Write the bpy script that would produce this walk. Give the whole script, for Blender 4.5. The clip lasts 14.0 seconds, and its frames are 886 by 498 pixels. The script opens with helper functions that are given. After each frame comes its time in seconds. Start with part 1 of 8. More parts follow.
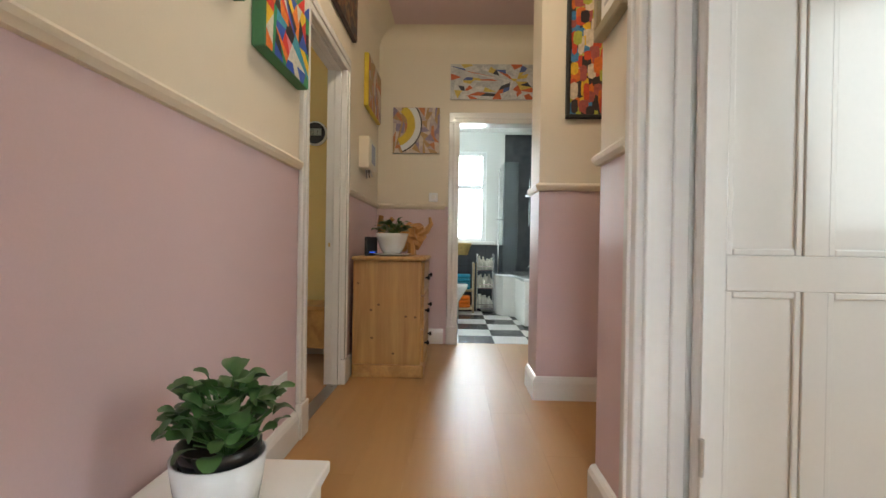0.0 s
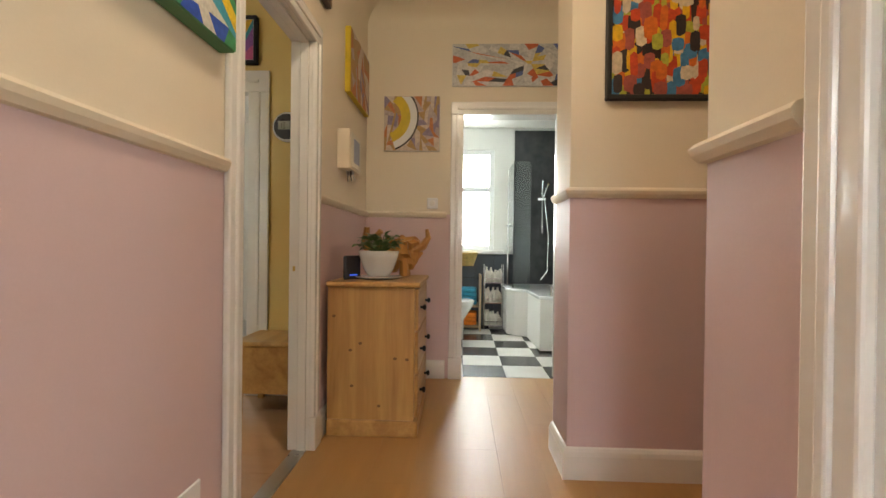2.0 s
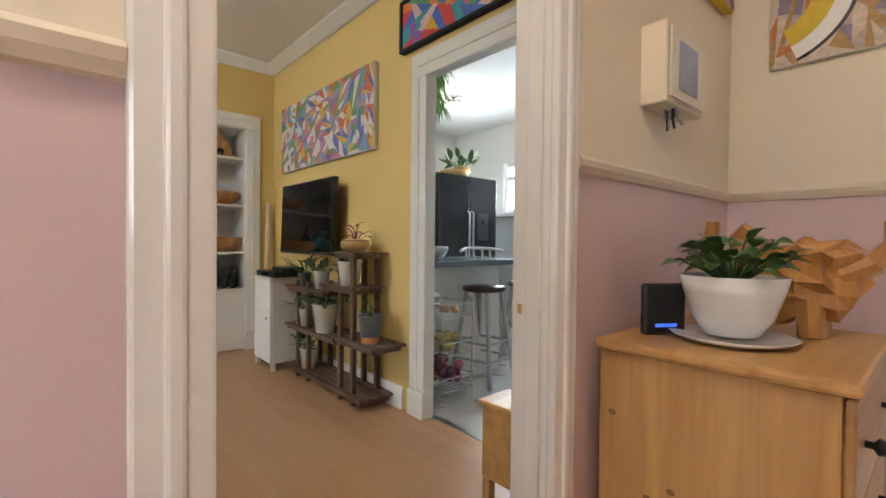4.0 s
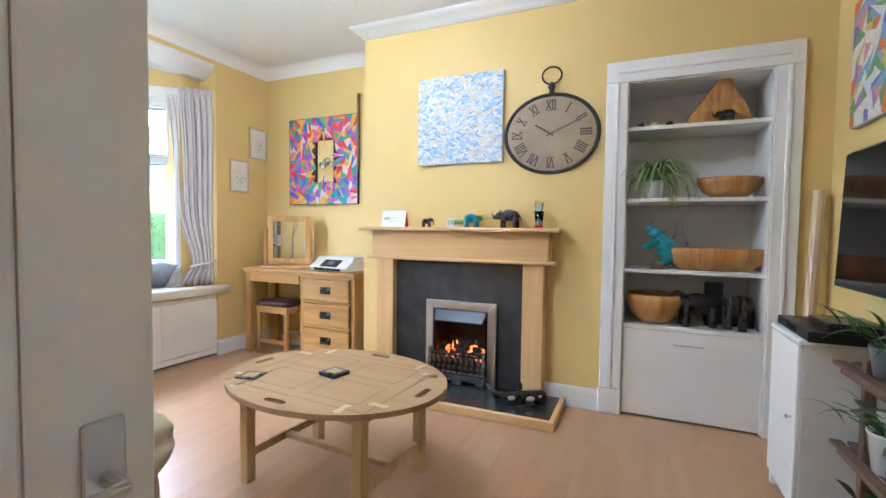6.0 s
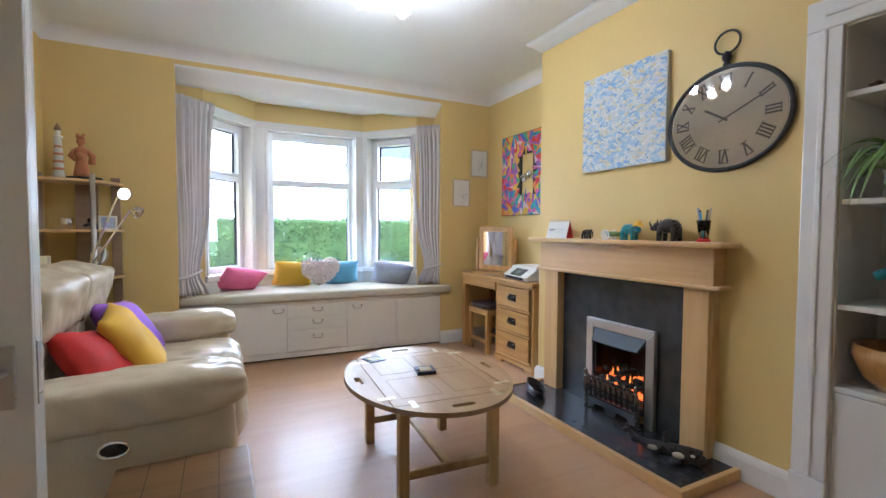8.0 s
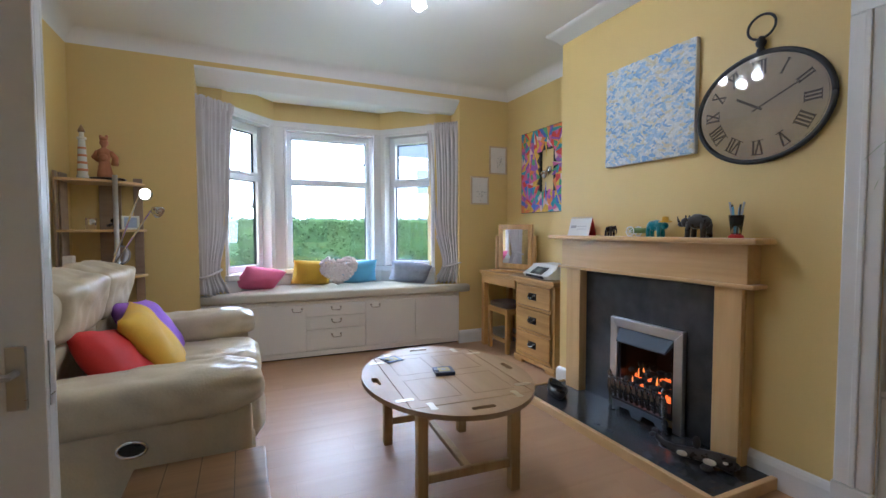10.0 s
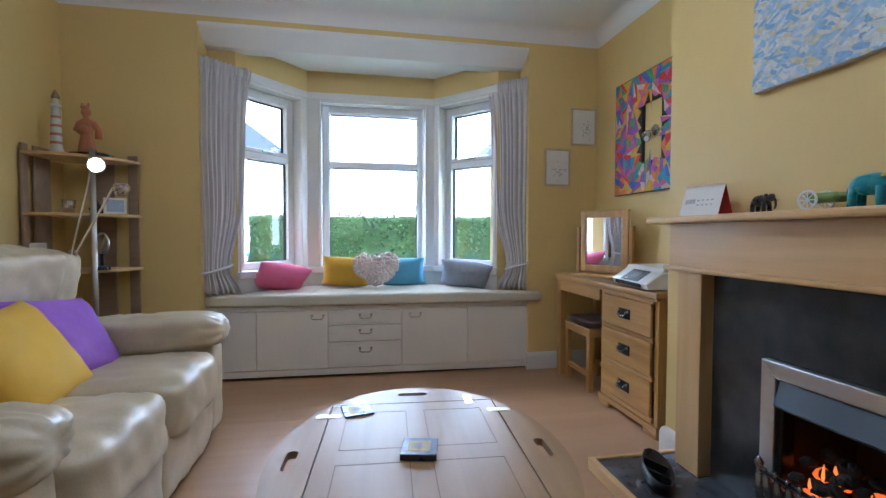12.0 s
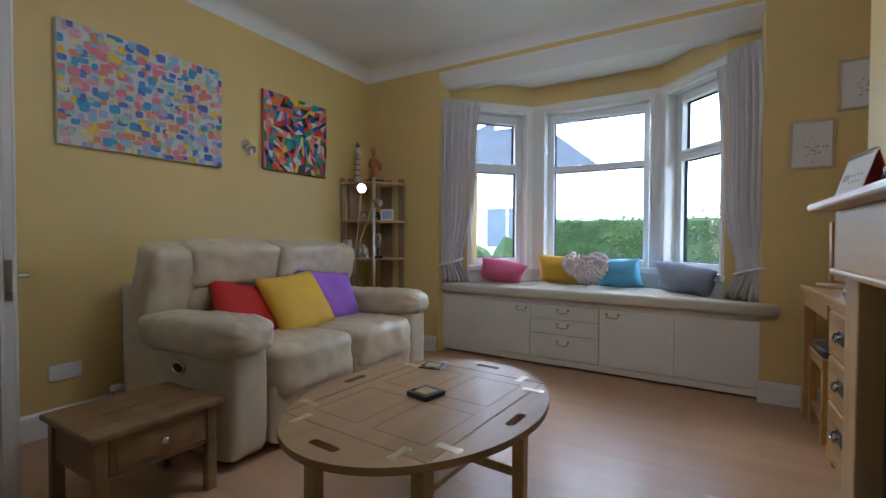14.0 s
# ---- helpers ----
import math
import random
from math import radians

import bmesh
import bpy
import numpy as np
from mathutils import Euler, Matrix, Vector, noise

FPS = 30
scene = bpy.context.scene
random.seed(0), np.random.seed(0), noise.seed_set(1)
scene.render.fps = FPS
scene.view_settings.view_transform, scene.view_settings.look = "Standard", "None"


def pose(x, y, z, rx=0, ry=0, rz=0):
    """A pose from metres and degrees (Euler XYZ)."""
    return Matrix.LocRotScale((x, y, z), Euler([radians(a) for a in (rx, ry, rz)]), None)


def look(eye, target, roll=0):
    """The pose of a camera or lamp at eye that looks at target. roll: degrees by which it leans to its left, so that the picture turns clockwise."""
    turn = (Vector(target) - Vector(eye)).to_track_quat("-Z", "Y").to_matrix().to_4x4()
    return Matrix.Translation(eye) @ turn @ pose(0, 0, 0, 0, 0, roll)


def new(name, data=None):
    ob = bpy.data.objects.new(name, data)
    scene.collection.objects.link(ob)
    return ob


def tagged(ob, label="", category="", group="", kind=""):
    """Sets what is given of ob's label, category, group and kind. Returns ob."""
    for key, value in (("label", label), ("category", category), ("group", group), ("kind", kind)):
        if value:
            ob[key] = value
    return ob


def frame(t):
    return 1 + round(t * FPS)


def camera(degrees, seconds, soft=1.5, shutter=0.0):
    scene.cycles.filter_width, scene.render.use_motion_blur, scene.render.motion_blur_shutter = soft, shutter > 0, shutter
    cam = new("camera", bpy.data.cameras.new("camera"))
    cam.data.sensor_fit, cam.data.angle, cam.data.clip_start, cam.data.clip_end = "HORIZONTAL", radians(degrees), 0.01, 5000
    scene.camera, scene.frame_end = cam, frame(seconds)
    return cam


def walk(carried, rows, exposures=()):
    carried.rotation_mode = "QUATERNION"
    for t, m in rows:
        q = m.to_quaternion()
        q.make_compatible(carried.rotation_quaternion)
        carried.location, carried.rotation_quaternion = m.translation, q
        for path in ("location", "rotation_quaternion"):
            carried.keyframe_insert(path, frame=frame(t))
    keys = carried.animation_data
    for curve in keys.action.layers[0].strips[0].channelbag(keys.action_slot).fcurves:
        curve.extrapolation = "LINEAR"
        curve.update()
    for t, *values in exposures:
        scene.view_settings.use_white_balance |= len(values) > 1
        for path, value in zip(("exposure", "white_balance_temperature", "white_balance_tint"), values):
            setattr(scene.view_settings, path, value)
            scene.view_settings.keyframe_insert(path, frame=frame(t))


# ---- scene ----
cam = camera(89.8, 14.0)
PATH = [
    (0, (0.582, 0.085, 0.879), (0.53, 2.085, 0.865), 0.9),
    (0.5, (0.57, 0.206, 0.919), (0.509, 2.205, 0.904), 0.9),
    (1, (0.564, 0.338, 0.94), (0.505, 2.337, 0.927), 0.9),
    (1.5, (0.573, 0.517, 0.969), (0.511, 2.516, 0.956), 0.8),
    (2, (0.596, 0.735, 0.991), (0.519, 2.734, 0.979), 0.7),
    (2.2, (0.605, 0.834, 1.005), (0.497, 2.831, 0.986), 0.7),
    (4.3, (0.409, 2.153, 1.037), (-1.297, 3.197, 1.002), 0.7),
    (4.5, (0.3, 2.25, 1.04), (-1.512, 3.096, 1.003), 0.8),
    (5, (-0.07, 2.493, 1.079), (-2.047, 2.79, 1.024), 0.9),
    (5.5, (-0.472, 2.611, 1.104), (-2.449, 2.314, 1.044), 1.0),
    (6, (-0.874, 2.677, 1.146), (-2.706, 1.879, 1.061), 0.7),
    (6.5, (-1.258, 2.767, 1.161), (-2.8, 1.497, 1.07), 0.4),
    (7, (-1.507, 2.988, 1.163), (-2.698, 1.384, 1.072), 0.2),
    (7.5, (-1.553, 3.299, 1.162), (-2.528, 1.555, 1.078), 0.2),
    (8, (-1.576, 3.52, 1.219), (-2.473, 1.734, 1.135), 0.3),
    (8.2, (-1.553, 3.552, 1.222), (-2.433, 1.756, 1.141), 0.3),
    (8.8, (-1.54, 3.57, 1.222), (-2.40, 1.766, 1.138), 0.2),
    (9.6, (-1.575, 3.535, 1.215), (-2.409, 1.717, 1.129), 0.1),
    (10.3, (-1.611, 3.376, 1.193), (-2.425, 1.55, 1.106), 0.0),
    (10.5, (-1.612, 3.29, 1.15), (-2.421, 1.462, 1.073), 0.3),
    (11, (-1.797, 3.084, 1.096), (-2.516, 1.219, 1.022), 0.2),
    (11.5, (-2.032, 2.858, 1.07), (-2.63, 0.951, 1.005), 0.2),
    (12, (-2.369, 2.64, 1.088), (-2.734, 0.675, 1.021), 0.1),
    (12.5, (-2.719, 2.472, 1.099), (-2.684, 0.473, 1.034), -0.0),
    (13, (-3.067, 2.429, 1.058), (-2.558, 0.496, 1.008), -0.0),
    (13.5, (-3.261, 2.601, 1.035), (-2.446, 0.775, 0.983), 0.0),
    (14, (-3.396, 2.755, 1.039), (-2.372, 1.037, 0.995), 0.2),
]
# seconds, stops, kelvin, tint
LIGHT = [(0.0, 0.35, 6500, 2), (1.5, 0.45, 7300, 3), (2.0, 0.5, 7400, 5), (4.3, 1.25, 6000, 8), (5.0, 1.65, 5350, 7), (5.5, 1.6, 4850, 6), (6.0, 1.5, 5150, 8), (6.8, 1.28, 5450, 9), (8.0, 0.8, 5350, 10),
         (10.5, 0.36, 5150, 9), (12.0, 0.14, 5050, 8), (13.0, -0.2, 5150, 8), (14.0, -0.3, 5250, 9)]
walk(cam, [(t, look(eye, target, roll)) for t, eye, target, roll in PATH], LIGHT)

# ---- world, sun, lamps ----
world = bpy.data.worlds.new("sky")
scene.world = world
world.use_nodes = True
wn = world.node_tree.nodes
sky = wn.new("ShaderNodeTexSky")
sky.sky_type = "NISHITA"
sky.sun_disc = False
sky.sun_elevation = radians(38)
sky.sun_rotation = radians(160)
sky.air_density, sky.dust_density, sky.ozone_density = 1.0, 4.0, 1.0
haze = wn.new("ShaderNodeMix")
haze.data_type = "RGBA"
haze.inputs[0].default_value = 0.75
haze.inputs[7].default_value = (112.0, 121.0, 135.0, 1)
world.node_tree.links.new(sky.outputs[0], haze.inputs[6])
world.node_tree.links.new(haze.outputs[2], wn["Background"].inputs[0])
wn["Background"].inputs[1].default_value = 0.15

sun = new("sun", bpy.data.lights.new("sun", "SUN"))
sun.data.energy, sun.data.angle, sun.data.color = 1.0, radians(14), (1, 0.95, 0.88)
sun.matrix_world = look((6, -8, 9), (0, 0, 0))


def lamp(name, eye, target, kind, watts, colour, size=0.1, size_y=None, spread=180):
    data = bpy.data.lights.new(name, kind)
    data.energy, data.color = watts, colour
    if kind == "AREA":
        data.size = size
        data.spread = radians(spread)
        if size_y:
            data.shape, data.size_y = "RECTANGLE", size_y
    elif kind == "SPOT":
        data.shadow_soft_size, data.spot_size, data.spot_blend = size, radians(spread), 0.6
    else:
        data.shadow_soft_size = size
    ob = new(name, data)
    ob.matrix_world = look(eye, target)
    return ob


DAY = (0.86, 0.94, 1.0)
WARM = (1.0, 0.87, 0.70)
WHITE = (1.0, 0.97, 0.94)
# daylight outside the bathroom and kitchen windows
lamp("bathroom_daylight", (0.69, 6.66, 1.6), (0.85, 3, 1.3), "AREA", 48, DAY, 0.8, 1.4)
lamp("kitchen_daylight", (-2.97, 6.66, 1.75), (-2.2, 4.0, 1.0), "AREA", 62, DAY, 0.9, 0.8)
lamp("side_room_daylight", (2.9, 0.0, 1.6), (1.3, 0.6, 1.2), "AREA", 19, DAY, 1.0, 1.2)
for k, (dx, dy) in enumerate(((0.0, 0.13), (0.12, -0.07), (-0.12, -0.07))):
    lamp("living_bulb_light", (-2.41 + dx, 1.16 + dy, 2.405), (-2.41 + 3 * dx, 1.16 + 3 * dy, 0), "POINT", 8, WHITE, 0.035)
    lamp("hall_bulb_light", (0.55 + dx, 1.85 + dy, 2.56), (0.55 + 3 * dx, 1.85 + 3 * dy, 0), "POINT", 6.0, WARM, 0.035)
    lamp("kitchen_bulb_light", (-3.0 + dx, 5.2 + dy, 2.42), (-3.0, 5.2, 0), "POINT", 2.5, (1, 0.9, 0.78), 0.035)

# ---- materials ----
def material(name, colour, rough=0.5, metal=0.0, vary=0.06, scale=6.0, bump=0.05, fine=90.0, stretch=(1, 1, 1), coat=0.0, random=0.0, spec=0.5):
    """A principled surface with broad stains and fine grain in world-size object space."""
    m = bpy.data.materials.new(name)
    m.use_nodes = True
    n, l = m.node_tree.nodes, m.node_tree.links
    p = n["Principled BSDF"]
    tc = n.new("ShaderNodeTexCoord")
    mp = n.new("ShaderNodeMapping")
    mp.inputs["Scale"].default_value = stretch
    l.new(tc.outputs["Object"], mp.inputs[0])
    big, small = n.new("ShaderNodeTexNoise"), n.new("ShaderNodeTexNoise")
    big.inputs["Scale"].default_value, small.inputs["Scale"].default_value = scale, fine
    big.inputs["Detail"].default_value, small.inputs["Detail"].default_value = 3, 2
    for t in (big, small):
        l.new(mp.outputs[0], t.inputs["Vector"])
    both = n.new("ShaderNodeMath")
    both.operation = "MULTIPLY_ADD"
    both.inputs[1].default_value = 0.35
    l.new(small.outputs[0], both.inputs[0])
    l.new(big.outputs[0], both.inputs[2])
    value = both.outputs[0]
    if random:
        info = n.new("ShaderNodeObjectInfo")
        add = n.new("ShaderNodeMath")
        add.operation = "MULTIPLY_ADD"
        add.inputs[1].default_value = random
        l.new(info.outputs["Random"], add.inputs[0])
        l.new(value, add.inputs[2])
        value = add.outputs[0]
    ramp = n.new("ShaderNodeMapRange")
    ramp.inputs[1].default_value, ramp.inputs[2].default_value = 0.35, 1.0 + random
    ramp.inputs[3].default_value, ramp.inputs[4].default_value = 1 - vary, 1 + vary
    l.new(value, ramp.inputs[0])
    mul = n.new("ShaderNodeVectorMath")
    mul.operation = "SCALE"
    mul.inputs[0].default_value = colour[:3]
    l.new(ramp.outputs[0], mul.inputs["Scale"])
    l.new(mul.outputs[0], p.inputs["Base Color"])
    rr = n.new("ShaderNodeMapRange")
    rr.inputs[1].default_value, rr.inputs[2].default_value = 0.3, 0.8
    rr.inputs[3].default_value, rr.inputs[4].default_value = max(0.02, rough * 0.85), min(1, rough * 1.15)
    l.new(big.outputs[0], rr.inputs[0])
    l.new(rr.outputs[0], p.inputs["Roughness"])
    p.inputs["Metallic"].default_value = metal
    p.inputs["Coat Weight"].default_value = coat
    p.inputs["Specular IOR Level"].default_value = spec
    if bump:
        b = n.new("ShaderNodeBump")
        b.inputs["Strength"].default_value = bump
        b.inputs["Distance"].default_value = 0.004
        l.new(both.outputs[0], b.inputs["Height"])
        l.new(b.outputs[0], p.inputs["Normal"])
    return m


def palette(name, colours, rough=0.55, bump=0.25):
    """Each loose piece of the mesh takes one of the colours."""
    m = bpy.data.materials.new(name)
    m.use_nodes = True
    n, l = m.node_tree.nodes, m.node_tree.links
    p = n["Principled BSDF"]
    g = n.new("ShaderNodeNewGeometry")
    r = n.new("ShaderNodeValToRGB")
    r.color_ramp.interpolation = "CONSTANT"
    k = len(colours)
    while len(r.color_ramp.elements) < k:
        r.color_ramp.elements.new(0.5)
    for i, c in enumerate(colours):
        e = r.color_ramp.elements[i]
        e.position, e.color = i / k, (*c, 1)
    l.new(g.outputs["Random Per Island"], r.inputs[0])
    tc, ns = n.new("ShaderNodeTexCoord"), n.new("ShaderNodeTexNoise")
    ns.inputs["Scale"].default_value, ns.inputs["Detail"].default_value = 60, 4
    l.new(tc.outputs["Object"], ns.inputs["Vector"])
    mr = n.new("ShaderNodeMapRange")
    mr.inputs[1].default_value, mr.inputs[2].default_value, mr.inputs[3].default_value, mr.inputs[4].default_value = 0.3, 0.7, 0.78, 1.12
    l.new(ns.outputs[0], mr.inputs[0])
    mul = n.new("ShaderNodeVectorMath")
    mul.operation = "SCALE"
    l.new(r.outputs[0], mul.inputs[0])
    l.new(mr.outputs[0], mul.inputs["Scale"])
    l.new(mul.outputs[0], p.inputs["Base Color"])
    b = n.new("ShaderNodeBump")
    b.inputs["Strength"].default_value, b.inputs["Distance"].default_value = bump, 0.003
    l.new(ns.outputs[0], b.inputs["Height"])
    l.new(b.outputs[0], p.inputs["Normal"])
    p.inputs["Roughness"].default_value = rough
    return m


def wood(name, light, dark, rough=0.4, axis=1, scale=1.0, coat=0.0, random=0.25):
    """Grain that runs along one axis of the part."""
    m = bpy.data.materials.new(name)
    m.use_nodes = True
    n, l = m.node_tree.nodes, m.node_tree.links
    p = n["Principled BSDF"]
    tc, mp, info = n.new("ShaderNodeTexCoord"), n.new("ShaderNodeMapping"), n.new("ShaderNodeObjectInfo")
    s = [14 * scale] * 3
    s[axis] = 1.1 * scale
    mp.inputs["Scale"].default_value = s
    l.new(tc.outputs["Object"], mp.inputs[0])
    off = n.new("ShaderNodeVectorMath")
    off.operation = "MULTIPLY_ADD"
    off.inputs[1].default_value = (random * 40,) * 3
    l.new(info.outputs["Random"], off.inputs[0])
    l.new(mp.outputs[0], off.inputs[2])
    big, small = n.new("ShaderNodeTexNoise"), n.new("ShaderNodeTexNoise")
    big.inputs["Scale"].default_value, big.inputs["Detail"].default_value, big.inputs["Distortion"].default_value = 1.0, 4, 0.8
    small.inputs["Scale"].default_value, small.inputs["Detail"].default_value = 6.0, 3
    for t in (big, small):
        l.new(off.outputs[0], t.inputs["Vector"])
    add = n.new("ShaderNodeMath")
    add.operation = "MULTIPLY_ADD"
    add.inputs[1].default_value = 0.35
    l.new(small.outputs[0], add.inputs[0])
    l.new(big.outputs[0], add.inputs[2])
    r = n.new("ShaderNodeValToRGB")
    r.color_ramp.elements[0].position, r.color_ramp.elements[0].color = 0.42, (*dark, 1)
    r.color_ramp.elements[1].position, r.color_ramp.elements[1].color = 0.82, (*light, 1)
    l.new(add.outputs[0], r.inputs[0])
    l.new(r.outputs[0], p.inputs["Base Color"])
    p.inputs["Roughness"].default_value, p.inputs["Coat Weight"].default_value = rough, coat
    b = n.new("ShaderNodeBump")
    b.inputs["Strength"].default_value, b.inputs["Distance"].default_value = 0.12, 0.002
    l.new(add.outputs[0], b.inputs["Height"])
    l.new(b.outputs[0], p.inputs["Normal"])
    return m


def glass(name, tint=(1, 1, 1), rough=0.0):
    m = bpy.data.materials.new(name)
    m.use_nodes = True
    p = m.node_tree.nodes["Principled BSDF"]
    p.inputs["Base Color"].default_value = (*tint, 1)
    p.inputs["Transmission Weight"].default_value, p.inputs["Roughness"].default_value, p.inputs["IOR"].default_value = 1, rough, 1.45
    return m


def glow(name, colour, strength):
    m = bpy.data.materials.new(name)
    m.use_nodes = True
    p = m.node_tree.nodes["Principled BSDF"]
    p.inputs["Emission Color"].default_value, p.inputs["Emission Strength"].default_value = (*colour, 1), strength
    p.inputs["Base Color"].default_value = (*colour, 1)
    return m


SLATE_STEEL = material("blue_grey_steel", (0.075, 0.088, 0.105), 0.42, 0.5, vary=0.06, scale=9, bump=0.02)
FIRE_BAR = material("worn_black_steel_bar", (0.24, 0.235, 0.23), 0.26, 0.9, vary=0.3, scale=40, bump=0.1)
COASTER_PRINT = material("faded_yellow_print", (0.46, 0.36, 0.13), 0.45, vary=0.25, scale=60, bump=0.02)
FROSTED = material("frosted_bottle_glass", (0.55, 0.54, 0.48), 0.15, vary=0.1, bump=0.02)
TABLE_JOINT = material("table_joint_wood", (0.25, 0.155, 0.078), 0.6, vary=0.2, scale=20, bump=0.1)
YELLOW = material("yellow_wall_paint", (0.70, 0.52, 0.195), 0.55, vary=0.05, scale=1.3, bump=0.06, fine=160)
PINK = material("pink_wall_paint", (0.63, 0.48, 0.50), 0.5, vary=0.05, scale=1.2, bump=0.06, fine=160)
CREAM = material("cream_wall_paint", (0.74, 0.66, 0.53), 0.5, vary=0.04, scale=1.2, bump=0.06, fine=160)
WHITE_WALL = material("white_wall_paint", (0.76, 0.76, 0.74), 0.5, vary=0.04, scale=1.2, bump=0.05, fine=150)
CEILING = material("ceiling_paint", (0.8, 0.79, 0.77), 0.7, vary=0.04, scale=0.9, bump=0.08, fine=120)
PINK_CEILING = material("pink_ceiling_paint", (0.66, 0.5, 0.5), 0.7, vary=0.04, scale=0.9, bump=0.05)
GLOSS = material("white_gloss_paint", (0.78, 0.77, 0.75), 0.22, vary=0.04, scale=3, bump=0.05, fine=70, coat=0.3)
UPVC = material("white_window_plastic", (0.82, 0.83, 0.84), 0.25, vary=0.02, bump=0.0)
SATIN = material("white_furniture_board", (0.78, 0.77, 0.74), 0.35, vary=0.03, scale=4, bump=0.02)
BENCH_PAINT = material("cream_bench_paint", (0.80, 0.77, 0.71), 0.4, vary=0.04, scale=3, bump=0.04)
LAMINATE = wood("beech_laminate_floor", (0.50, 0.305, 0.172), (0.45, 0.268, 0.145), 0.41, 0, 0.5, coat=0.05, random=0.5)
HALL_LAMINATE = wood("oak_laminate_floor", (0.47, 0.265, 0.10), (0.42, 0.235, 0.085), 0.44, 1, 0.5, coat=0.0, random=0.5)
PINE = wood("waxed_pine", (0.58, 0.35, 0.13), (0.40, 0.21, 0.07), 0.42, 2, 0.8)
PINE_Y = wood("waxed_pine_flat", (0.58, 0.35, 0.13), (0.40, 0.21, 0.07), 0.42, 1, 0.8)
BEECH = wood("beech_veneer", (0.66, 0.43, 0.19), (0.56, 0.34, 0.13), 0.38, 1, 0.7, coat=0.1)
BEECH_Z = wood("beech_veneer_upright", (0.66, 0.43, 0.19), (0.56, 0.34, 0.13), 0.38, 2, 0.7, coat=0.1)
OAK = wood("rustic_oak", (0.54, 0.31, 0.10), (0.36, 0.185, 0.05), 0.4, 1, 1.0)
OAK_Z = wood("rustic_oak_upright", (0.54, 0.31, 0.10), (0.36, 0.185, 0.05), 0.4, 2, 1.0)
TABLE_TOP = wood("worn_table_wood", (0.42, 0.275, 0.145), (0.345, 0.215, 0.105), 0.4, 1, 0.6, coat=0.0)
TABLE_LEG = wood("pale_table_leg_wood", (0.55, 0.37, 0.17), (0.42, 0.26, 0.11), 0.45, 2, 0.9)
BROWN_WOOD = wood("brown_side_table_wood", (0.25, 0.14, 0.058), (0.16, 0.085, 0.034), 0.38, 0, 0.9, coat=0.1)
RACK_WOOD = wood("dark_stained_slats", (0.17, 0.105, 0.07), (0.08, 0.045, 0.03), 0.55, 0, 1.2)
RACK_POST = wood("dark_stained_posts", (0.17, 0.105, 0.07), (0.08, 0.045, 0.03), 0.55, 2, 1.2)
BURR = wood("turned_burr_wood", (0.56, 0.30, 0.09), (0.28, 0.11, 0.03), 0.3, 2, 0.7, coat=0.3)
SHELF_WOOD = wood("grey_brown_shelf_veneer", (0.34, 0.24, 0.16), (0.26, 0.17, 0.11), 0.4, 0, 0.8)
LEATHER = material("cream_leather", (0.60, 0.51, 0.365), 0.34, vary=0.12, scale=7, bump=0.45, fine=110)
CUSHION_TOP = material("cream_bench_fabric", (0.66, 0.62, 0.52), 0.8, vary=0.05, scale=4, bump=0.2, fine=300)
CURTAIN = material("silver_lilac_curtain", (0.64, 0.60, 0.595), 0.62, vary=0.06, scale=4, bump=0.25, fine=350)
RED = material("red_cushion_fabric", (0.55, 0.028, 0.02), 0.85, vary=0.1, scale=8, bump=0.4, fine=260)
MUSTARD = material("mustard_cushion_fabric", (0.72, 0.43, 0.035), 0.8, vary=0.08, scale=8, bump=0.4, fine=260)
PURPLE = material("purple_cushion_fabric", (0.32, 0.13, 0.58), 0.8, vary=0.12, scale=22, bump=0.5, fine=120)
HOTPINK = material("pink_cushion_fabric", (0.80, 0.17, 0.33), 0.8, vary=0.08, scale=8, bump=0.4, fine=260)
SKYBLUE = material("blue_cushion_fabric", (0.17, 0.46, 0.70), 0.8, vary=0.08, scale=8, bump=0.4, fine=260)
GREYBLUE = material("grey_blue_cushion_fabric", (0.36, 0.40, 0.52), 0.8, vary=0.15, scale=20, bump=0.5, fine=120)
SHAGGY = material("shaggy_pink_white_pile", (0.74, 0.64, 0.62), 0.9, vary=0.08, scale=10, bump=0.3, fine=200)
GRANITE = material("black_granite_panel", (0.040, 0.042, 0.046), 0.22, vary=0.35, scale=9, bump=0.02, fine=220)
STEEL = material("brushed_steel", (0.55, 0.55, 0.56), 0.32, 1.0, vary=0.06, scale=3, bump=0.05, fine=160, stretch=(1, 1, 12))
CHROME = material("polished_chrome", (0.75, 0.75, 0.76), 0.09, 1.0, vary=0.02, bump=0)
BRASS = material("aged_brass", (0.62, 0.45, 0.17), 0.3, 1.0, vary=0.1, bump=0.02)
HINGE = material("pale_brass_hinge", (0.66, 0.58, 0.42), 0.34, 1.0, vary=0.06, bump=0.02)
IRON = material("black_cast_iron", (0.018, 0.018, 0.02), 0.32, 0.6, vary=0.2, scale=20, bump=0.15)
COAL = material("dark_coal", (0.03, 0.028, 0.028), 0.8, vary=0.3, scale=30, bump=0.6, fine=80)
EMBER = glow("glowing_ember", (1.0, 0.16, 0.02), 0.9)
FLAME = glow("flame", (1.0, 0.24, 0.03), 0.9)
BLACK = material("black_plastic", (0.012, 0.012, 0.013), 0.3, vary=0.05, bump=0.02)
SCREEN = material("black_screen_glass", (0.006, 0.006, 0.007), 0.06, vary=0.0, bump=0)
MATT_BLACK = material("matt_black", (0.02, 0.02, 0.02), 0.6, vary=0.1, bump=0.05)
